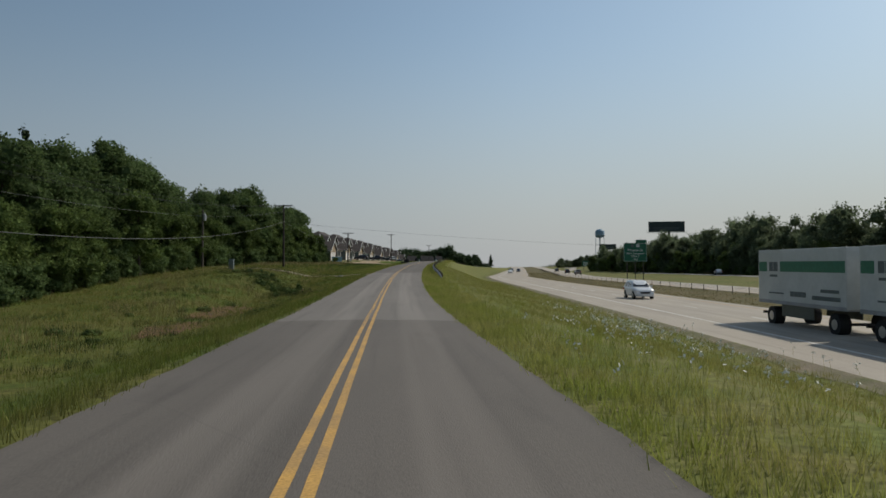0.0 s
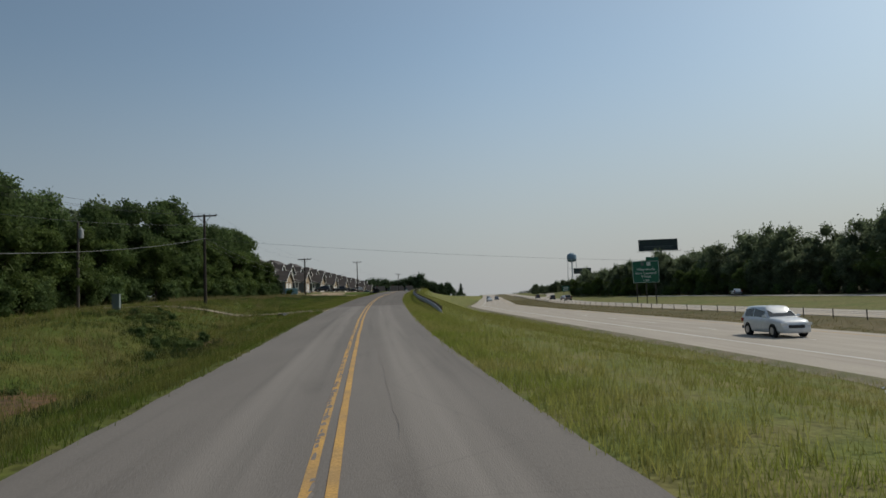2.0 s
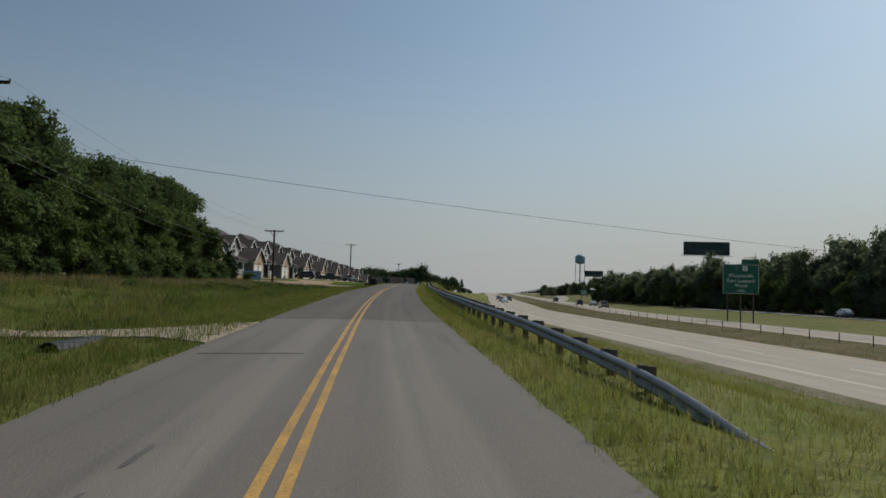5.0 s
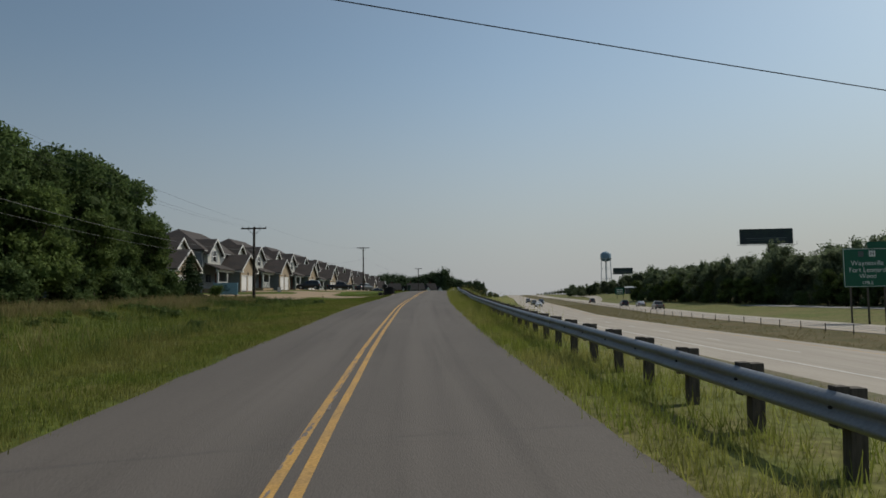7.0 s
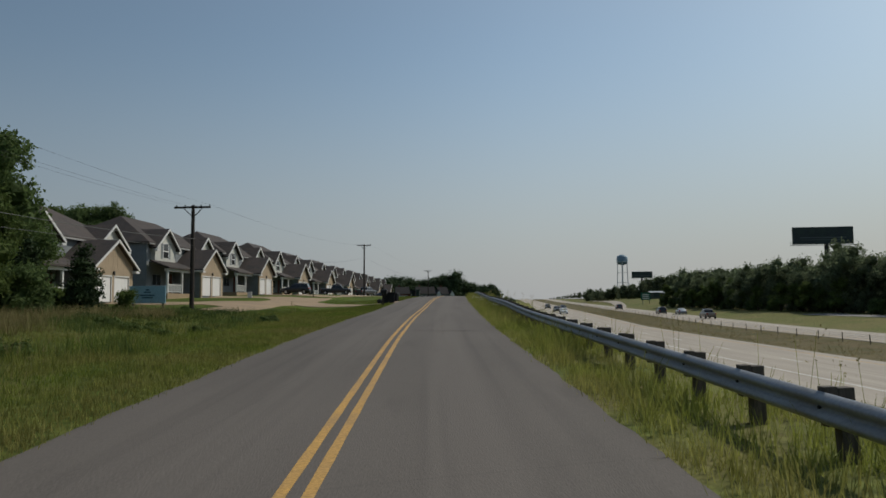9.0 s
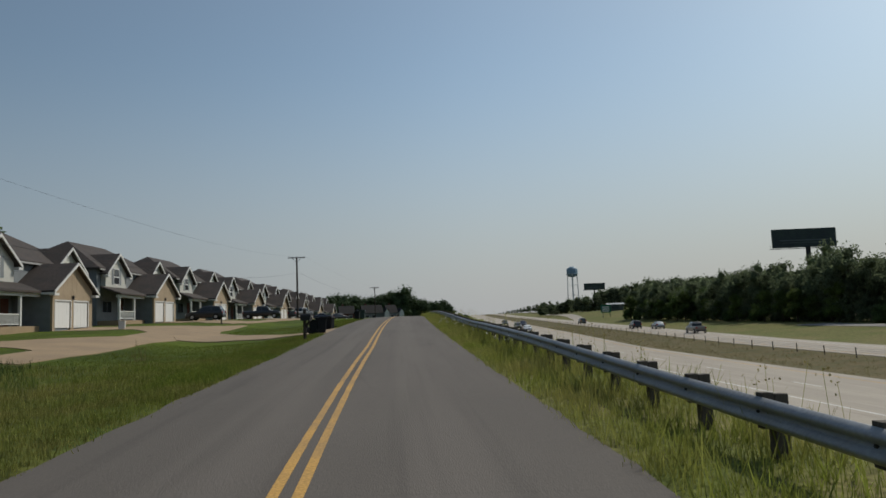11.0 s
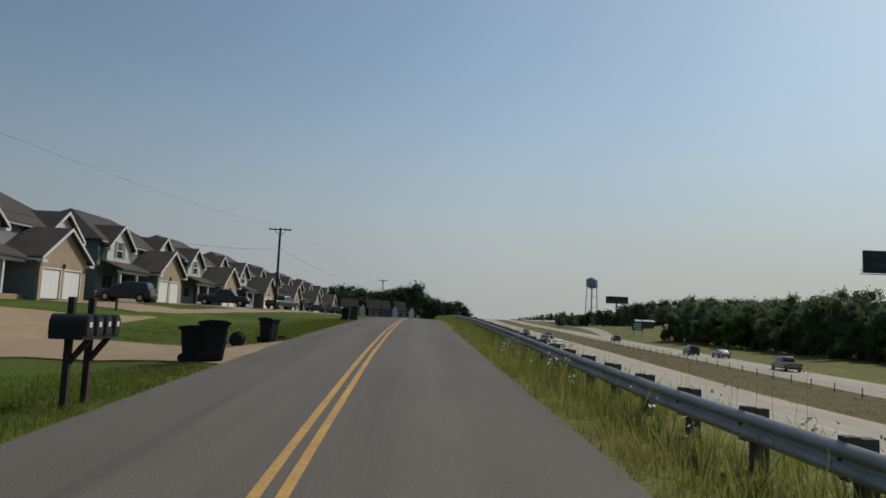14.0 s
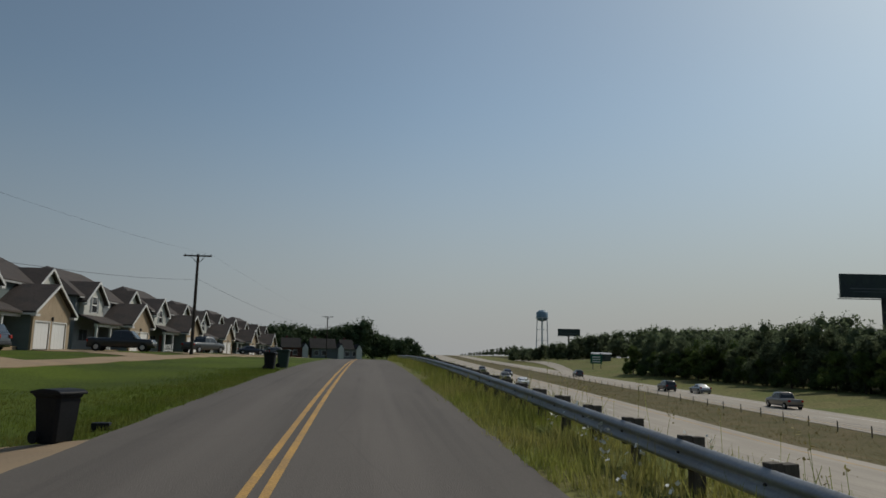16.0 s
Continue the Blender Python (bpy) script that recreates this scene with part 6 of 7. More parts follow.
# ---- vehicles ----
def vehicle(kind, body, label):
    """kind: suv, sedan, pickup. The nose points to local +y."""
    name = {"suv": "suv", "sedan": "sedan", "pickup": "pickup_truck"}[kind]
    v = empty(name, label=label, category={"suv": "car", "sedan": "car", "pickup": "pickup"}[kind])
    L, W, belt, top = {"suv": (4.7, 0.93, 1.08, 1.72), "sedan": (4.8, 0.91, 0.95, 1.45), "pickup": (5.7, 0.98, 1.12, 1.85)}[kind]
    h = L / 2
    # shell lofted from cross-sections: the height of the shoulder along the car, sides that curve in at sill and shoulder, corners drawn in at both ends
    tops = {"suv": [(-h, 0.62), (-h + 0.06, 0.98), (-h + 0.2, belt), (h - 1.35, belt), (h - 0.35, belt - 0.12), (h - 0.06, 0.78), (h, 0.55)],
            "sedan": [(-h, 0.6), (-h + 0.06, 0.88), (-h + 0.3, belt + 0.0), (-h + 1.0, belt + 0.03), (h - 1.4, belt), (h - 0.35, belt - 0.18), (h - 0.06, 0.66), (h, 0.48)],
            "pickup": [(-h, 0.9), (-h + 0.03, belt + 0.02), (-h + 1.95, belt + 0.02), (h - 1.35, belt), (h - 0.3, belt - 0.05), (h - 0.05, 0.9), (h, 0.6)]}[kind]
    ys_ = sorted({-h, -h + 0.03, -h + 0.1, -h + 0.25, h - 0.25, h - 0.1, h - 0.03, h, *np.linspace(-h + 0.45, h - 0.45, 11)})
    sill = 0.30 if kind == "pickup" else 0.24
    bm = bmesh.new()
    prev, loops = None, []
    for yy in ys_:
        lid = float(np.interp(yy, [p[0] for p in tops], [p[1] for p in tops]))
        wide = W * (1 - 0.16 * (abs(yy) / h) ** 6)
        ring = []
        for sx in (-1, 1):
            half_ring = [(wide * q, sill + (lid - sill) * f) for q, f in ((0.90, 0.0), (0.965, 0.12), (0.985, 0.35), (1.0, 0.62), (0.985, 0.85), (0.93, 0.97), (0.6, 1.015))]
            pts = [(sx * q, yy, z) for q, z in half_ring]
            ring += pts if sx < 0 else pts[::-1]
        loop = [bm.verts.new(p) for p in ring]
        if prev:
            for i in range(len(loop)):
                j = (i + 1) % len(loop)
                bm.faces.new((prev[i], prev[j], loop[j], loop[i]))
        else:
            bm.faces.new(loop)
        prev = loop
    bm.faces.new(prev[::-1])
    bmesh.ops.recalc_face_normals(bm, faces=bm.faces)
    part("body", bm, body, v, smooth=True)
    for sx in (-1, 1):
        for y0 in (-h + .85, h - .92):
            bm = bmesh.new()
            cyl(bm, (sx * (W * 0.8), y0, .36), (sx * (W - 0.004), y0, .36), .41, .40, 20)
            part("wheel_arch", bm, M["rubber"], v)
    cab = {"suv": (-h + .12, -h + .45, h - 2.15, h - 1.35), "sedan": (-h + .75, -h + 1.5, h - 2.2, h - 1.35), "pickup": (-h + 1.95, -h + 2.15, h - 2.05, h - 1.4)}[kind]
    ends = (cab[0], cab[1], cab[2], cab[3])
    rise = top - belt

    def shell(yy):
        """Half-width at the belt, half-width at the roof, and the roof's height at a station along the cabin."""
        if yy < ends[1]:
            f = (yy - ends[0]) / (ends[1] - ends[0])
        elif yy > ends[2]:
            f = (ends[3] - yy) / (ends[3] - ends[2])
        else:
            f = 1.0
        f = max(0.0, min(1.0, f))
        bow = 1 - 0.05 * ((yy - (ends[1] + ends[2]) / 2) / (ends[2] - ends[1]) * 2) ** 2 if f == 1.0 else 0.95
        return W - .05, W - .05 - 0.2 * f, belt - .05 + (rise + .05) * f * bow

    stations = [ends[0], ends[0] + (ends[1] - ends[0]) * 0.5, ends[1], *np.linspace(ends[1], ends[2], 6)[1:-1], ends[2], ends[2] + (ends[3] - ends[2]) * 0.5, ends[3]]
    bm = bmesh.new()
    prev = None
    for yy in stations:
        wb, wt, zt = shell(yy)
        half_ring = [(wb, belt - .08), (wb + (wt - wb) * 0.55, belt - .08 + (zt - belt + .08) * 0.55), (wt, belt - .08 + (zt - belt + .08) * 0.9), (wt - 0.1, zt - 0.005), (wt * 0.5, zt + 0.012)]
        loop = [bm.verts.new((-q, yy, z)) for q, z in half_ring] + [bm.verts.new((q, yy, z)) for q, z in reversed(half_ring)]
        if prev:
            for k in range(len(loop) - 1):
                bm.faces.new((prev[k], prev[k + 1], loop[k + 1], loop[k]))
        prev = loop
    bmesh.ops.recalc_face_normals(bm, faces=bm.faces)
    part("roof", bm, body, v, smooth=True)

    def pane(name, corners):
        """A dark pane a few millimetres proud of the shell."""
        g = bmesh.new()
        f = g.faces.new([g.verts.new(c) for c in corners])
        g.normal_update()
        out = bmesh.ops.extrude_face_region(g, geom=[f])
        bmesh.ops.translate(g, vec=f.normal * 0.012, verts=[q for q in out["geom"] if isinstance(q, bmesh.types.BMVert)])
        bmesh.ops.recalc_face_normals(g, faces=g.faces)
        part(name, g, M["glass"], v)

    def side(sx, yy, f):
        wb, wt, zt = shell(yy)
        return (sx * (wb + (wt - wb) * f + 0.004), yy, belt - .08 + (zt - belt + .08) * f)

    doors = [ends[0] + (ends[1] - ends[0]) * 0.75, (ends[1] + ends[2]) / 2 - 0.05, ends[2] + (ends[3] - ends[2]) * 0.35]
    for sx in (-1, 1):
        for ya, yb in zip(doors, doors[1:]):
            pane("side_window", [side(sx, ya + 0.05, 0.16), side(sx, yb - 0.05, 0.16), side(sx, yb - 0.05, 0.82), side(sx, ya + 0.05, 0.82)])
    for name, ya, yb in (("rear_window", ends[0], ends[1]), ("windscreen", ends[3], ends[2])):
        wb, wt, zt = shell(yb)
        lift = 0.006 if name == "windscreen" else 0.006
        d = 1 if name == "windscreen" else -1
        pane(name, [(-wb + 0.1, ya + (yb - ya) * 0.14 + d * 0.01, belt - .05 + (zt - belt) * 0.16), (wb - 0.1, ya + (yb - ya) * 0.14 + d * 0.01, belt - .05 + (zt - belt) * 0.16), (wt - 0.06, ya + (yb - ya) * 0.9 + d * 0.01, belt - .05 + (zt - belt) * 0.9 + lift), (-wt + 0.06, ya + (yb - ya) * 0.9 + d * 0.01, belt - .05 + (zt - belt) * 0.9 + lift)])
    for sx in (-1, 1):
        for y0 in (-h + .85, h - .92):
            bm = bmesh.new()
            cyl(bm, (sx * (W - .2), y0, .34), (sx * (W + .015), y0, .34), .335, None, 20)
            wh = part("wheel", bm, M["rubber"], v)
            bm = bmesh.new()
            cyl(bm, (sx * (W - .02), y0, .34), (sx * (W + .03), y0, .34), .22, .2, 14)
            part("rim", bm, M["rim"], wh)
        boxed("headlight", (min(sx * .5, sx * .88), max(sx * .5, sx * .88), h - .12, h - .015, .66, .8), M["lamp_clear"], v, 0.02)
        boxed("tail_light", (min(sx * .62, sx * .9), max(sx * .62, sx * .9), -h - .01, -h + .1, .8, 1.02), M["lamp_red"], v, 0.02)
        boxed("mirror", (min(sx * (W - .02), sx * (W + .16)), max(sx * (W - .02), sx * (W + .16)), cab[3] - .35, cab[3] - .2, belt, belt + .14), body, v, 0.03)
    boxed("grille", (-.45, .45, h - .04, h + .005, .5, .68), M["dark_steel"], v, 0.01)
    boxed("bumper", (-.85, .85, -h - .04, -h + .06, .38, .55), M["dark_steel"], v, 0.03)
    return v


def drive_to(v, x, y, turn, lift=0.0, slope=0.0):
    v.matrix_basis = pose(x, y, terrain(x, y) + lift, slope, 0, turn)


def on_high(v, y, lateral, turn_back):
    x = float(high_x(y)) + lateral
    a = math.degrees(math.atan2(float(high_x(y + 4)) - float(high_x(y - 4)), 8))
    v.matrix_basis = pose(x, y, float(high_z(y)) + 0.01, 0, 0, -a + (180 if turn_back else 0))


cars = [
    ("suv", "white", "white crossover car driving on the highway", 'h', 69.5, -5.1, True),
    ("suv", "grey", "dark grey crossover car on the highway", 'h', 322.0, -7.4, True),
    ("suv", "grey", "dark grey car on the highway", 'h', 372.0, -7.4, True),
    ("pickup", "tan", "bronze pickup on the far carriageway", 'h', 255.0, MEDIAN + 6.6, False),
    ("suv", "black", "dark sport utility car on the far carriageway", 'h', 290.0, MEDIAN + 4.6, False),
    ("sedan", "silver", "silver sedan on the far carriageway", 'h', 284.0, MEDIAN + 8.0, False),
    ("sedan", "white", "white sedan on the highway in the distance", 'h', 300.0, -7.2, True),
    ("suv", "blue", "dark car on the highway in the distance", 'h', 345.0, -3.8, True),
    ("suv", "grey", "dark car far along the highway", 'h', 350.0, MEDIAN + 3.6, False),
    ("suv", "black", "black car parked before a garage", 'd', (-24.6, 218.6), 0.12, 88),
    ("pickup", "black", "black pickup parked on a drive", 'd', (-21.2, 236.1), 0.12, -88),
    ("pickup", "grey", "dark pickup parked on the lane", 'd', (-17.7, 252.0), 0.12, -28),
    ("sedan", "blue", "dark sedan parked on the lane", 'd', (-17.4, 292.0), 0.12, -75),
    ("suv", "black", "black car parked at the end of the lane", 'd', (-14.5, 308.0), 0.12, -60),
]
for kind, col, lab, where, a, b, c in cars:
    v = vehicle(kind, PAINT[col], lab)
    if where == 'h':
        on_high(v, a, b, c)
    else:
        drive_to(v, a[0], a[1], c, b)
        v.matrix_basis = v.matrix_basis @ Matrix.Scale(0.87, 4)
v = vehicle("sedan", PAINT["silver"], "silver sedan parked on the road before the woods")
x = float(high_x(192)) + MEDIAN + FAR_W + 28
v.matrix_basis = pose(x, 192, terrain(x, 192) + 0.13, 0, 0, -15)


def freight_truck():
    """A tractor with two short box trailers; the nose points to local -y and the rear end stands at local y = 0."""
    t = empty("freight_truck", label="white freight truck with two green-striped box trailers", category="truck")
    W, Z0, Z1 = 1.28, 1.22, 4.05

    def axle(y, owner, dual=True):
        for sx in (-1, 1):
            bm = bmesh.new()
            cyl(bm, (sx * (0.72 if dual else 0.98), y, 0.5), (sx * 1.24, y, 0.5), 0.5, None, 22)
            wh = part("wheel", bm, M["rubber"], owner)
            bm = bmesh.new()
            cyl(bm, (sx * 1.2, y, 0.5), (sx * 1.255, y, 0.5), 0.27, 0.24, 14)
            part("rim", bm, M["rim"], wh)
        bm = bmesh.new()
        cyl(bm, (-1.1, y, 0.5), (1.1, y, 0.5), 0.07, None, 8)
        part("axle", bm, M["dark_steel"], owner)

    for y1 in (0.0, -9.9):
        y0 = y1 - 8.9
        body = boxed("trailer", (-W, W, y0, y1, Z0, Z1), M["trailer_white"], t, 0.03)
        for sx in (-1, 1):
            boxed("green_stripe", (min(sx * W, sx * (W + .006)), max(sx * W, sx * (W + .006)), y0 + 0.1, y1 - 0.1, 2.88, 3.42), M["stripe_green"], body, label="green painted stripe")
            for a, b, c, d in ((6.3, 7.8, 2.82, 3.48),):
                boxed("emblem_panel", (min(sx * W, sx * (W + .010)), max(sx * W, sx * (W + .010)), y0 + a, y0 + b, c, d), M["trailer_white"], body)
            for a, b, c, d in ((6.55, 7.05, 2.9, 3.4), (7.1, 7.55, 2.9, 3.4), (6.6, 7.5, 2.6, 2.72), (0.6, 2.2, 1.92, 2.08), (0.5, 3.0, 1.55, 1.75), (3.6, 5.2, 1.62, 1.88), (5.9, 7.6, 1.70, 1.78)):
                boxed("print_bar", (min(sx * W, sx * (W + .014)), max(sx * W, sx * (W + .014)), y0 + a, y0 + b, c, d), M["board_bar"], body)
            bm = bmesh.new()
            for k in range(12):
                yy = y0 + 0.35 + k * 0.745
                box(bm, min(sx * W, sx * (W + .004)), max(sx * W, sx * (W + .004)), yy, yy + 0.03, Z0 + 0.16, Z1 - 0.12)
            part("side_ribs", bm, M["trailer_white"], body)
            boxed("skirt", (min(sx * 1.16, sx * 1.2), max(sx * 1.16, sx * 1.2), y0 + 3.0, y1 - 2.6, 0.55, Z0), M["grey_box"], body, 0.01)
        boxed("bottom_rail", (-W - .008, W + .008, y0 + .02, y1 - .02, Z0 - 0.06, Z0 + 0.13), M["galv"], body, 0.01)
        bm = bmesh.new()
        for sx in (-1, 1):
            box(bm, sx * 0.62 - 0.58, sx * 0.62 + 0.58, y1, y1 + 0.03, Z0 + 0.15, Z1 - 0.12)
        part("rear_doors", bm, M["trailer_white"], body)
        boxed("bumper_bar", (-1.1, 1.1, y1 - 0.25, y1 - 0.13, 0.55, 0.68), M["dark_steel"], body, 0.01)
        axle(y1 - 1.5, body)
        axle(y0 + 1.1, body)
    cab = boxed("cab", (-1.2, 1.2, -22.6, -20.4, 0.95, 3.5), PAINT["white"], t, 0.08)
    bm = bmesh.new()
    prism(bm, [(-24.2, 0.8), (-22.55, 0.8), (-22.55, 2.15), (-24.0, 1.85), (-24.2, 1.65)], 'x', -1.0, 1.0)
    part("hood", bm, PAINT["white"], cab)
    boxed("windscreen", (-1.05, 1.05, -22.63, -22.59, 2.25, 3.1), M["glass"], cab)
    for sx in (-1, 1):
        boxed("side_window", (min(sx * 1.2, sx * 1.212), max(sx * 1.2, sx * 1.212), -22.3, -21.3, 2.2, 3.0), M["glass"], cab)
    boxed("chassis", (-0.5, 0.5, -24.0, -18.2, 0.62, 0.95), M["dark_steel"], t, 0.02)
    axle(-23.2, t, False)
    axle(-19.6, t)
    return t


truck = freight_truck()
truck.matrix_basis = pose(19.2, 41.0, float(high_z(32)) + 0.01, math.degrees(math.atan2(float(high_z(45)) - float(high_z(25)), 20)), 0, 0)


# ---- grass and weeds ----
def tufts(name, rows, mat, label, seed):
    """Blades of grass: rows of (x, y, tall, blades)."""
    r = np.random.RandomState(seed)
    vs, fs, n = [], [], 0
    for x, y, tall, blades in rows:
        z = terrain(x, y)
        for _ in range(blades):
            a = r.uniform(0, 6.28)
            ox, oy = x + r.normal() * 0.10, y + r.normal() * 0.10
            h = tall * r.uniform(0.55, 1.2)
            lean = r.normal() * 0.3 * h, r.normal() * 0.3 * h
            w = 0.005 + 0.004 * r.rand() + 0.004 * tall
            cx, cy = math.cos(a) * w, math.sin(a) * w
            vs += [(ox - cx, oy - cy, z - 0.03), (ox + cx, oy + cy, z - 0.03), (ox + lean[0] + cx * 0.25, oy + lean[1] + cy * 0.25, z + h), (ox + lean[0] - cx * 0.25, oy + lean[1] - cy * 0.25, z + h)]
            fs.append((n, n + 1, n + 2, n + 3))
            n += 4
    return tagged(mesh_part(name, vs, fs, mat), label, "grass", "", "stuff")


gr = random.Random(77)
rows = []
for _ in range(15000):
    y = gr.uniform(2, 205)
    s = float(wide_r(y)) + 0.05 + abs(gr.gauss(0, 1.5))
    rows.append((float(road_x(y)) + s, y, gr.uniform(0.10, 0.24) if s < 4.4 or gr.random() < 0.8 else gr.uniform(0.2, 0.42), 7))
tufts("verge_grass", rows, M["blade"], "tall green verge grass along the road and guardrail", 3)
rows = []
for _ in range(5200):
    y = gr.uniform(120, 268)
    s = gr.uniform(float(wide_r(y)) + 0.35, RAIL_S + 1.6)
    if noise.noise(Vector((s / 0.9, y / 2.6, 7.7))) > -0.02 - 0.25 * (y > 190):
        rows.append((float(road_x(y)) + s, y, gr.uniform(0.25, 0.62), 6))
tufts("rail_weeds", rows, M["blade"], "tall yellow-green weeds growing under the guardrail", 33)
rows = []
for _ in range(11000):
    y = gr.uniform(2, 162)
    s = float(wide_l(y)) + 0.05 + abs(gr.gauss(0, 2.6))
    rows.append((float(road_x(y)) - s, y, gr.uniform(0.08, 0.24) * (0.55 if y > 94 else 1.0), 7))
tufts("meadow_grass", rows, M["field_blade"], "uneven green grass of the roadside meadow", 4)
rows = []
for _ in range(15000):
    y = gr.uniform(92, 161.5)
    x = float(road_x(y)) - float(wide_l(y)) - 0.3 - 18.5 * gr.random() ** 1.3
    near = float(road_x(y)) - float(wide_l(y)) - x < 3.2 + 1.2 * noise.noise(Vector((y / 6, 0, 0)))
    rows.append((x, y, gr.uniform(0.12, 0.30) * (0.5 if near else 1.3 if y < 140 else 0.8), 6))
tufts("field_grass", rows, M["field_blade"], "uncut green grass of the field before the houses", 25)
rows = []
for _ in range(9000):
    y = gr.uniform(94, 161)
    s = float(wide_l(y)) + 0.05 + 4.6 * gr.random() ** 1.2
    rows.append((float(road_x(y)) - s, y, gr.uniform(0.05, 0.13), 7))
tufts("mown_verge", rows, M["blade"], "mown bright green grass beside the road", 29)
rows = []
for _ in range(900):
    y = gr.uniform(150, 163)
    rows.append((gr.uniform(-28, -17), y, gr.uniform(0.12, 0.38), 7))
tufts("tall_weeds", rows, M["weed"], "tall weeds round the sign and pole", 26)
rows = []
for _ in range(15000):
    y = gr.uniform(20, 94)
    rows.append((float(road_x(y)) - gr.uniform(6.0, 25.0), y, gr.uniform(0.08, 0.26), 5))
tufts("rough_grass", rows, M["field_blade"], "rough olive grass between ditch and wood", 27)
rows = []
for _ in range(10000):
    y = gr.uniform(161, 201)
    x = gr.uniform(-18.0, float(road_x(y)) - float(wide_l(y)) - 0.2)
    if y < 178.5 or (y > 189.5 and x > -16.6):
        rows.append((x, y, gr.uniform(0.03, 0.075), 6))
tufts("short_lawn", rows, M["lawn_blade"], "short mown lawn before the houses", 28)
rows = []
for _ in range(17000):
    y = gr.uniform(12, 150)
    a = float(road_x(y)) + 6.4
    x = a + (float(high_x(y)) - NEAR_W - 0.6 - a) * gr.random()
    rows.append((x, y, gr.uniform(0.07, 0.2), 5))
tufts("slope_grass", rows, M["slope_blade"], "yellow-green grass on the slope down to the highway", 23)
rows = []
for _ in range(6000):
    y = gr.uniform(40, 330)
    rows.append((float(high_x(y)) + 0.5 + gr.random() * (MEDIAN - 1), y, gr.uniform(0.08, 0.26), 6))
tufts("median_grass", rows, M["straw"], "dry brown grass of the highway median", 24)
rows = []
for _ in range(2600):
    y = gr.uniform(20, 166)
    x = float(road_x(y)) - gr.uniform(9, 22)
    if noise.noise(Vector((x / 5, y / 7, 0))) > (0.0 if y < 90 else 0.22):
        rows.append((x, y, gr.uniform(0.35, 0.8), 7))
for _ in range(4200):
    y = gr.uniform(100, 156)
    x = float(wood_edge(y)) + gr.uniform(4.0, 8.5)
    if noise.noise(Vector((x / 3, y / 5, 3))) > -0.05:
        rows.append((x, y, gr.uniform(0.3, 0.65), 7))
tufts("dry_weeds", rows, M["straw"], "pale dry stems standing in the meadow", 5)


rows = []
for _ in range(9000):
    y = gr.uniform(24, 92)
    x = float(road_x(y)) - gr.uniform(8.5, 25)
    if noise.noise(Vector((x / 4.0, y / 6.0, 12.3))) + 0.3 * noise.noise(Vector((x / 1.2, y / 1.2, 4))) > -0.05:
        rows.append((x, y, gr.uniform(0.10, 0.28), 5))
for _ in range(5200):
    y = gr.uniform(52, 87)
    s = float(wide_l(y)) + 0.6 + 7.0 * gr.random()
    if noise.noise(Vector((s / 2.0, y / 5.0, 21.0))) > -0.15:
        rows.append((float(road_x(y)) - s, y, gr.uniform(0.06, 0.17), 5))
tufts("golden_grass", rows, M["golden"], "golden seeding grass over the meadow and ditch slope", 36)
rows = []
for _ in range(7000):
    y = gr.uniform(150, 214)
    s = float(wide_l(y)) + 0.05 + abs(gr.gauss(0, 1.6))
    if not 178.8 < y < 188.0:
        rows.append((float(road_x(y)) - s, y, gr.uniform(0.05, 0.12), 7))
tufts("lawn_grass", rows, M["lawn_blade"], "short bright lawn grass along the road's edge", 6)
small = empty("marker_box", pose(-24.3, 191.4, terrain(-24.3, 191.4), 0, 0, 10), label="small white marker box on the grass", category="marker")
boxed("box", (-0.22, 0.22, -0.15, 0.15, -0.1, 0.55), M["trim"], small, 0.02)
boxed("cap", (-0.25, 0.25, -0.18, 0.18, 0.55, 0.62), M["trim"], small, 0.01)
small = empty("short_post", pose(-19.6, 203.0, terrain(-19.6, 203.0), 0, 0, 10), label="short weathered post by the lane", category="post")
boxed("shaft", (-0.06, 0.06, -0.06, 0.06, -0.3, 0.62), M["wood"], small, 0.01)
boxed("cap", (-0.075, 0.075, -0.075, 0.075, 0.62, 0.66), M["wood"], small, 0.01)

# weed clumps in the ditch and on the slope
WEED = "clumps of roadside weeds"
for _ in range(8):
    y = gr.uniform(30, 80)
    plant(10, float(road_x(y)) - gr.uniform(9.5, 14.5), y, gr.uniform(0.3, 0.6), gr.uniform(0, 360), WEED, 0.06)
rows = []
for _ in range(8500):
    y = gr.uniform(22, 110)
    s = gr.uniform(7.0, 20)
    x = float(road_x(y)) - s
    if noise.noise(Vector((x / 2.6, y / 4.0, 4.1))) + 0.45 * noise.noise(Vector((x, y, 1))) > 0.10:
        rows.append((x, y, gr.uniform(0.12, 0.34), 6))
tufts("dark_weeds", rows, M["weed"], "low dark weeds in patches along the ditch", 15)
for _ in range(10):
    y = gr.uniform(150, 166)
    plant(10, -21.5 + gr.uniform(-3, 4), y, gr.uniform(0.3, 0.55), gr.uniform(0, 360), WEED, 0.08)
for _ in range(26):
    y = gr.uniform(108, 152)
    plant(10, float(wood_edge(y)) + gr.uniform(3.6, 10.5), y, gr.uniform(0.28, 0.6), gr.uniform(0, 360), WEED, 0.06)
for _ in range(46):
    y = gr.uniform(116, 156)
    plant(10, float(road_x(y)) - 6.5 - 14 * gr.random(), y, gr.uniform(0.3, 0.75), gr.uniform(0, 360), WEED, 0.07)
rows = []
for _ in range(5200):
    y = gr.uniform(108, 160)
    x = float(road_x(y)) - gr.uniform(6.5, 20)
    if noise.noise(Vector((x / 2.4, y / 4.2, 9.1))) + 0.3 * noise.noise(Vector((x, y, 2))) > 0.1:
        rows.append((x, y, gr.uniform(0.22, 0.55), 6))
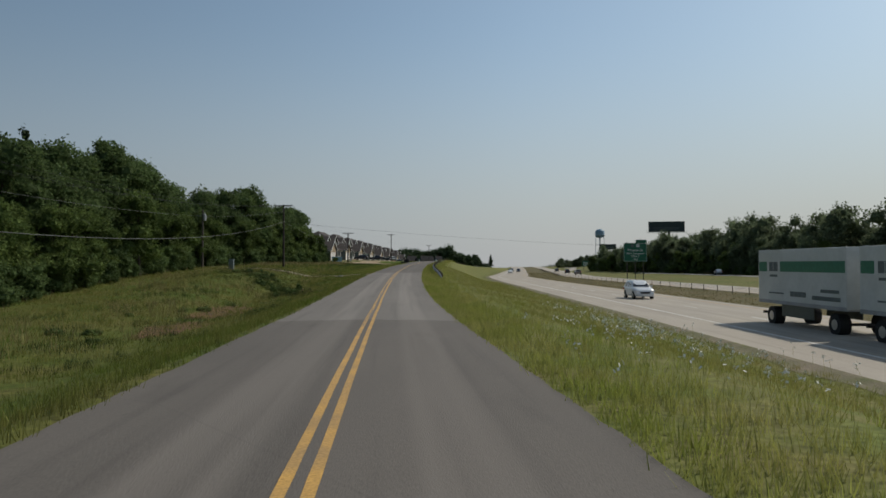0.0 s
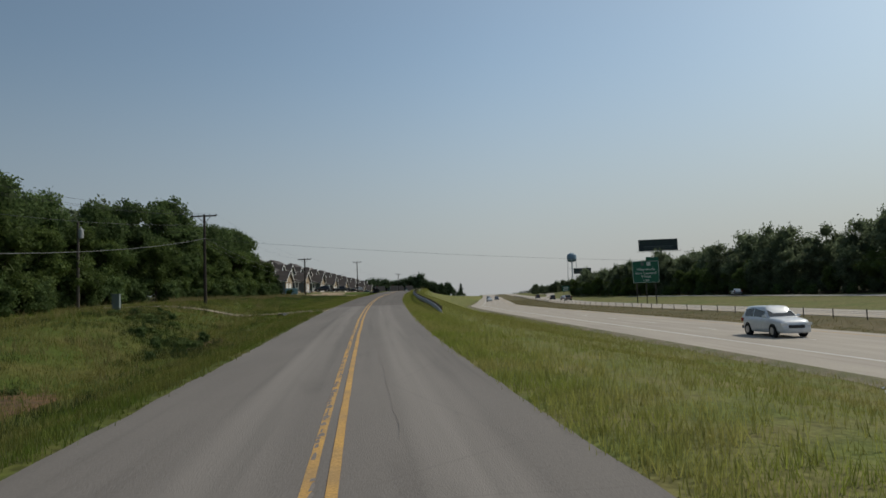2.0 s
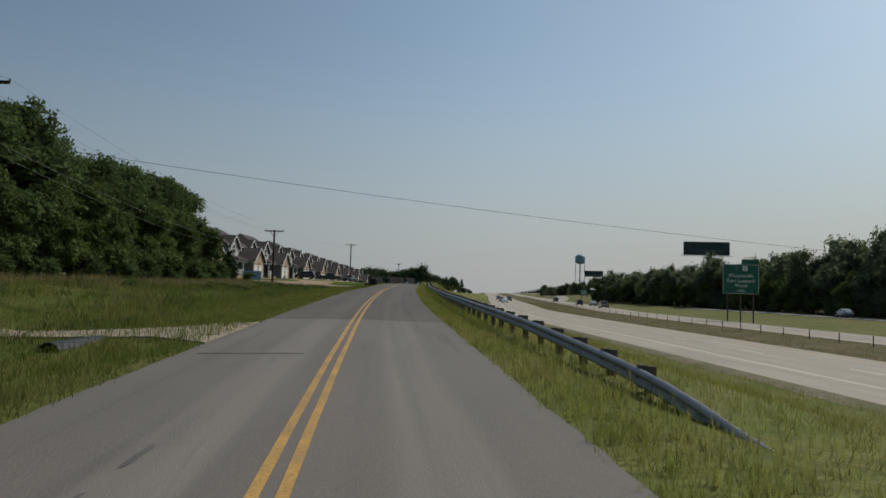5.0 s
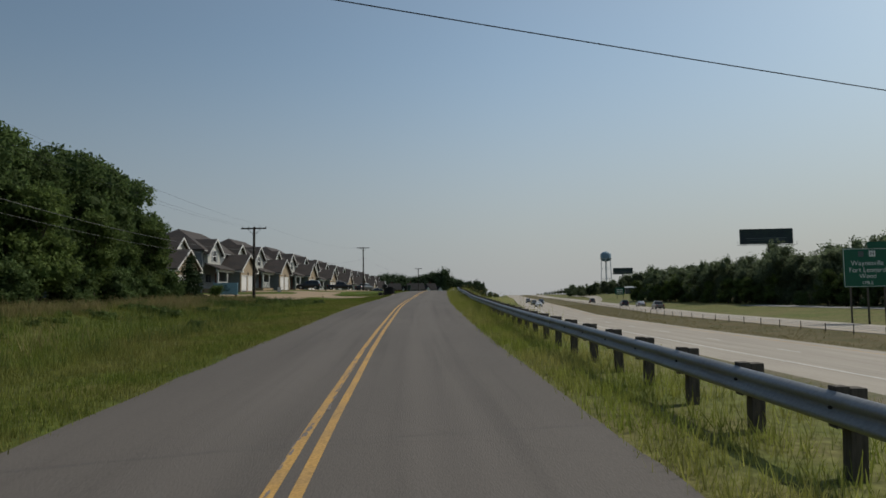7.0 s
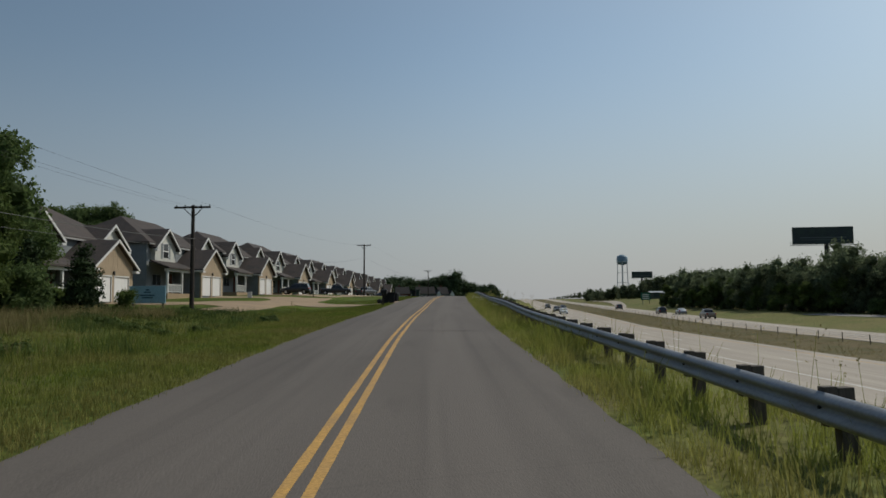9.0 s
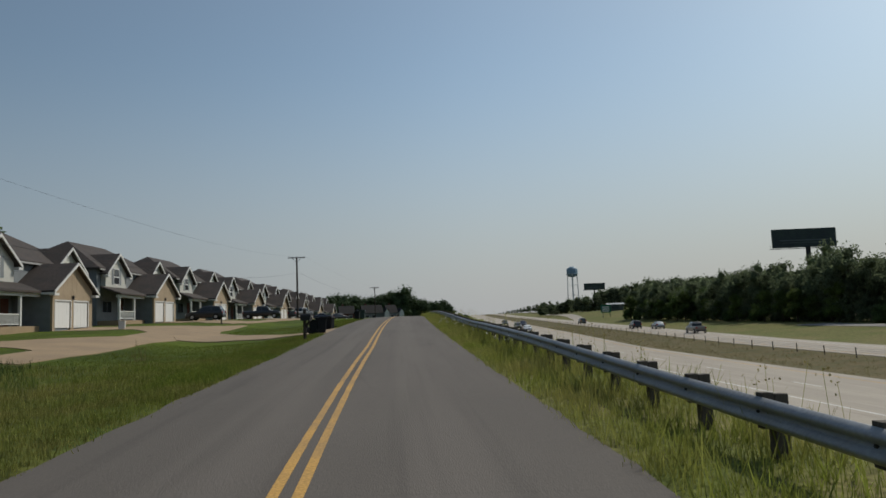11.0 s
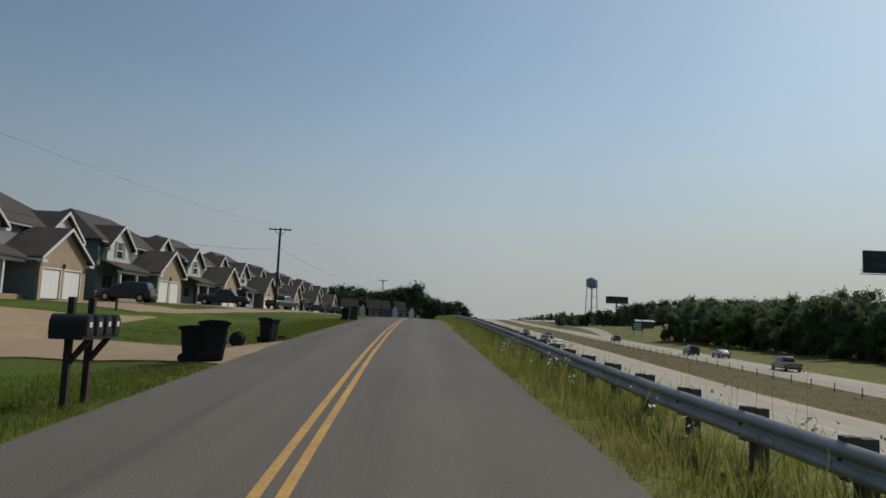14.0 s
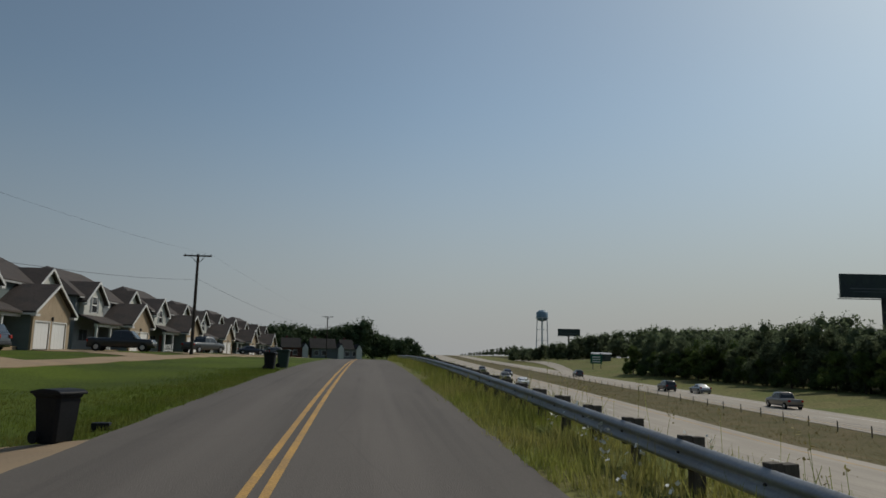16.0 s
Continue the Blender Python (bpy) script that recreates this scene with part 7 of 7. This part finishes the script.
tufts("leafy_weeds", rows, M["leaf_light"], "leafy green weeds in patches over the field", 35)
# scrub round the dip before the wood
for k in range(30):
    u = gr.random()
    x, y = -14.2 - 7.5 * u + gr.uniform(-1.6, 1.6), 66.5 + 15.5 * u + gr.uniform(-2, 2)
    if k % 4 == 0:
        plant(5, x, y, gr.uniform(0.14, 0.24), gr.uniform(0, 360), WEED, 0.1)
    else:
        plant(10, x, y, gr.uniform(0.3, 0.58), gr.uniform(0, 360), WEED, 0.06)
rows = []
for _ in range(1700):
    u = gr.uniform(-0.35, 1.05)
    x, y = -14.6 - 7.0 * u + gr.gauss(0, 1.1), 66.5 + 15.5 * u + gr.gauss(0, 1.6)
    if noise.noise(Vector((x / 1.6, y / 2.4, 6.6))) > -0.12:
        rows.append((x, y, gr.uniform(0.12, 0.34), 6))
tufts("scrub_weeds", rows, M["weed"], "dark knee-high weeds filling the dip", 44)
for x, y, s in ((-14.6, 63.5, 0.16),):
    plant(5, x, y, s, gr.uniform(0, 360), WEED, 0.1)


def stalks(name, places, head, head_mat, label, seed):
    """Tall thin weed stalks with small flower heads."""
    r = np.random.RandomState(seed)
    vs, fs, mi = [], [], []
    for x, y, tall in places:
        z = terrain(x, y)
        tx, ty = x + r.normal() * 0.08, y + r.normal() * 0.08
        n = len(vs)
        vs += [(x - 0.004, y, z - 0.02), (x + 0.004, y, z - 0.02), (tx + 0.003, ty, z + tall), (tx - 0.003, ty, z + tall)]
        fs.append((n, n + 1, n + 2, n + 3)); mi.append(0)
        for _ in range(6):
            c = np.array([tx, ty, z + tall]) + r.normal(size=3) * np.array([0.05, 0.05, 0.06])
            u, w = r.normal(size=3), r.normal(size=3)
            u, w = u / np.linalg.norm(u) * head, w / np.linalg.norm(w) * head
            n = len(vs)
            vs += [tuple(c - u), tuple(c - w), tuple(c + u), tuple(c + w)]
            fs.append((n, n + 1, n + 2, n + 3)); mi.append(1)
    return tagged(mesh_part(name, vs, fs, [M["blade"], head_mat], mats=mi), label, "wild flowers", "", "stuff")


pts = []
for cx, cy, n in ((6.5, 26, 40), (5.0, 19, 34), (9.0, 33, 40), (8.4, 30, 34), (4.8, 13, 26), (7.5, 40, 18), (10.2, 24, 26), (-0.6, 178, 26), (-0.2, 186, 26), (-0.3, 170, 14), (-0.5, 160, 8)):
    for _ in range(n):
        pts.append((cx + gr.gauss(0, 0.6 if cy > 100 else 1.1), cy + gr.gauss(0, 2.2), gr.uniform(0.3, 0.55)))
stalks("white_flowers", pts, 0.031, M["petal"], "white wild flowers in the verge grass", 8)
pts = []
for _ in range(90):
    y = gr.uniform(118, 200)
    pts.append((float(road_x(y)) + RAIL_S + 0.5 + abs(gr.gauss(0, 0.8)), y, gr.uniform(0.6, 1.15)))
stalks("seed_stalks", pts, 0.02, M["straw"], "brown seed stalks standing behind the guardrail", 9)
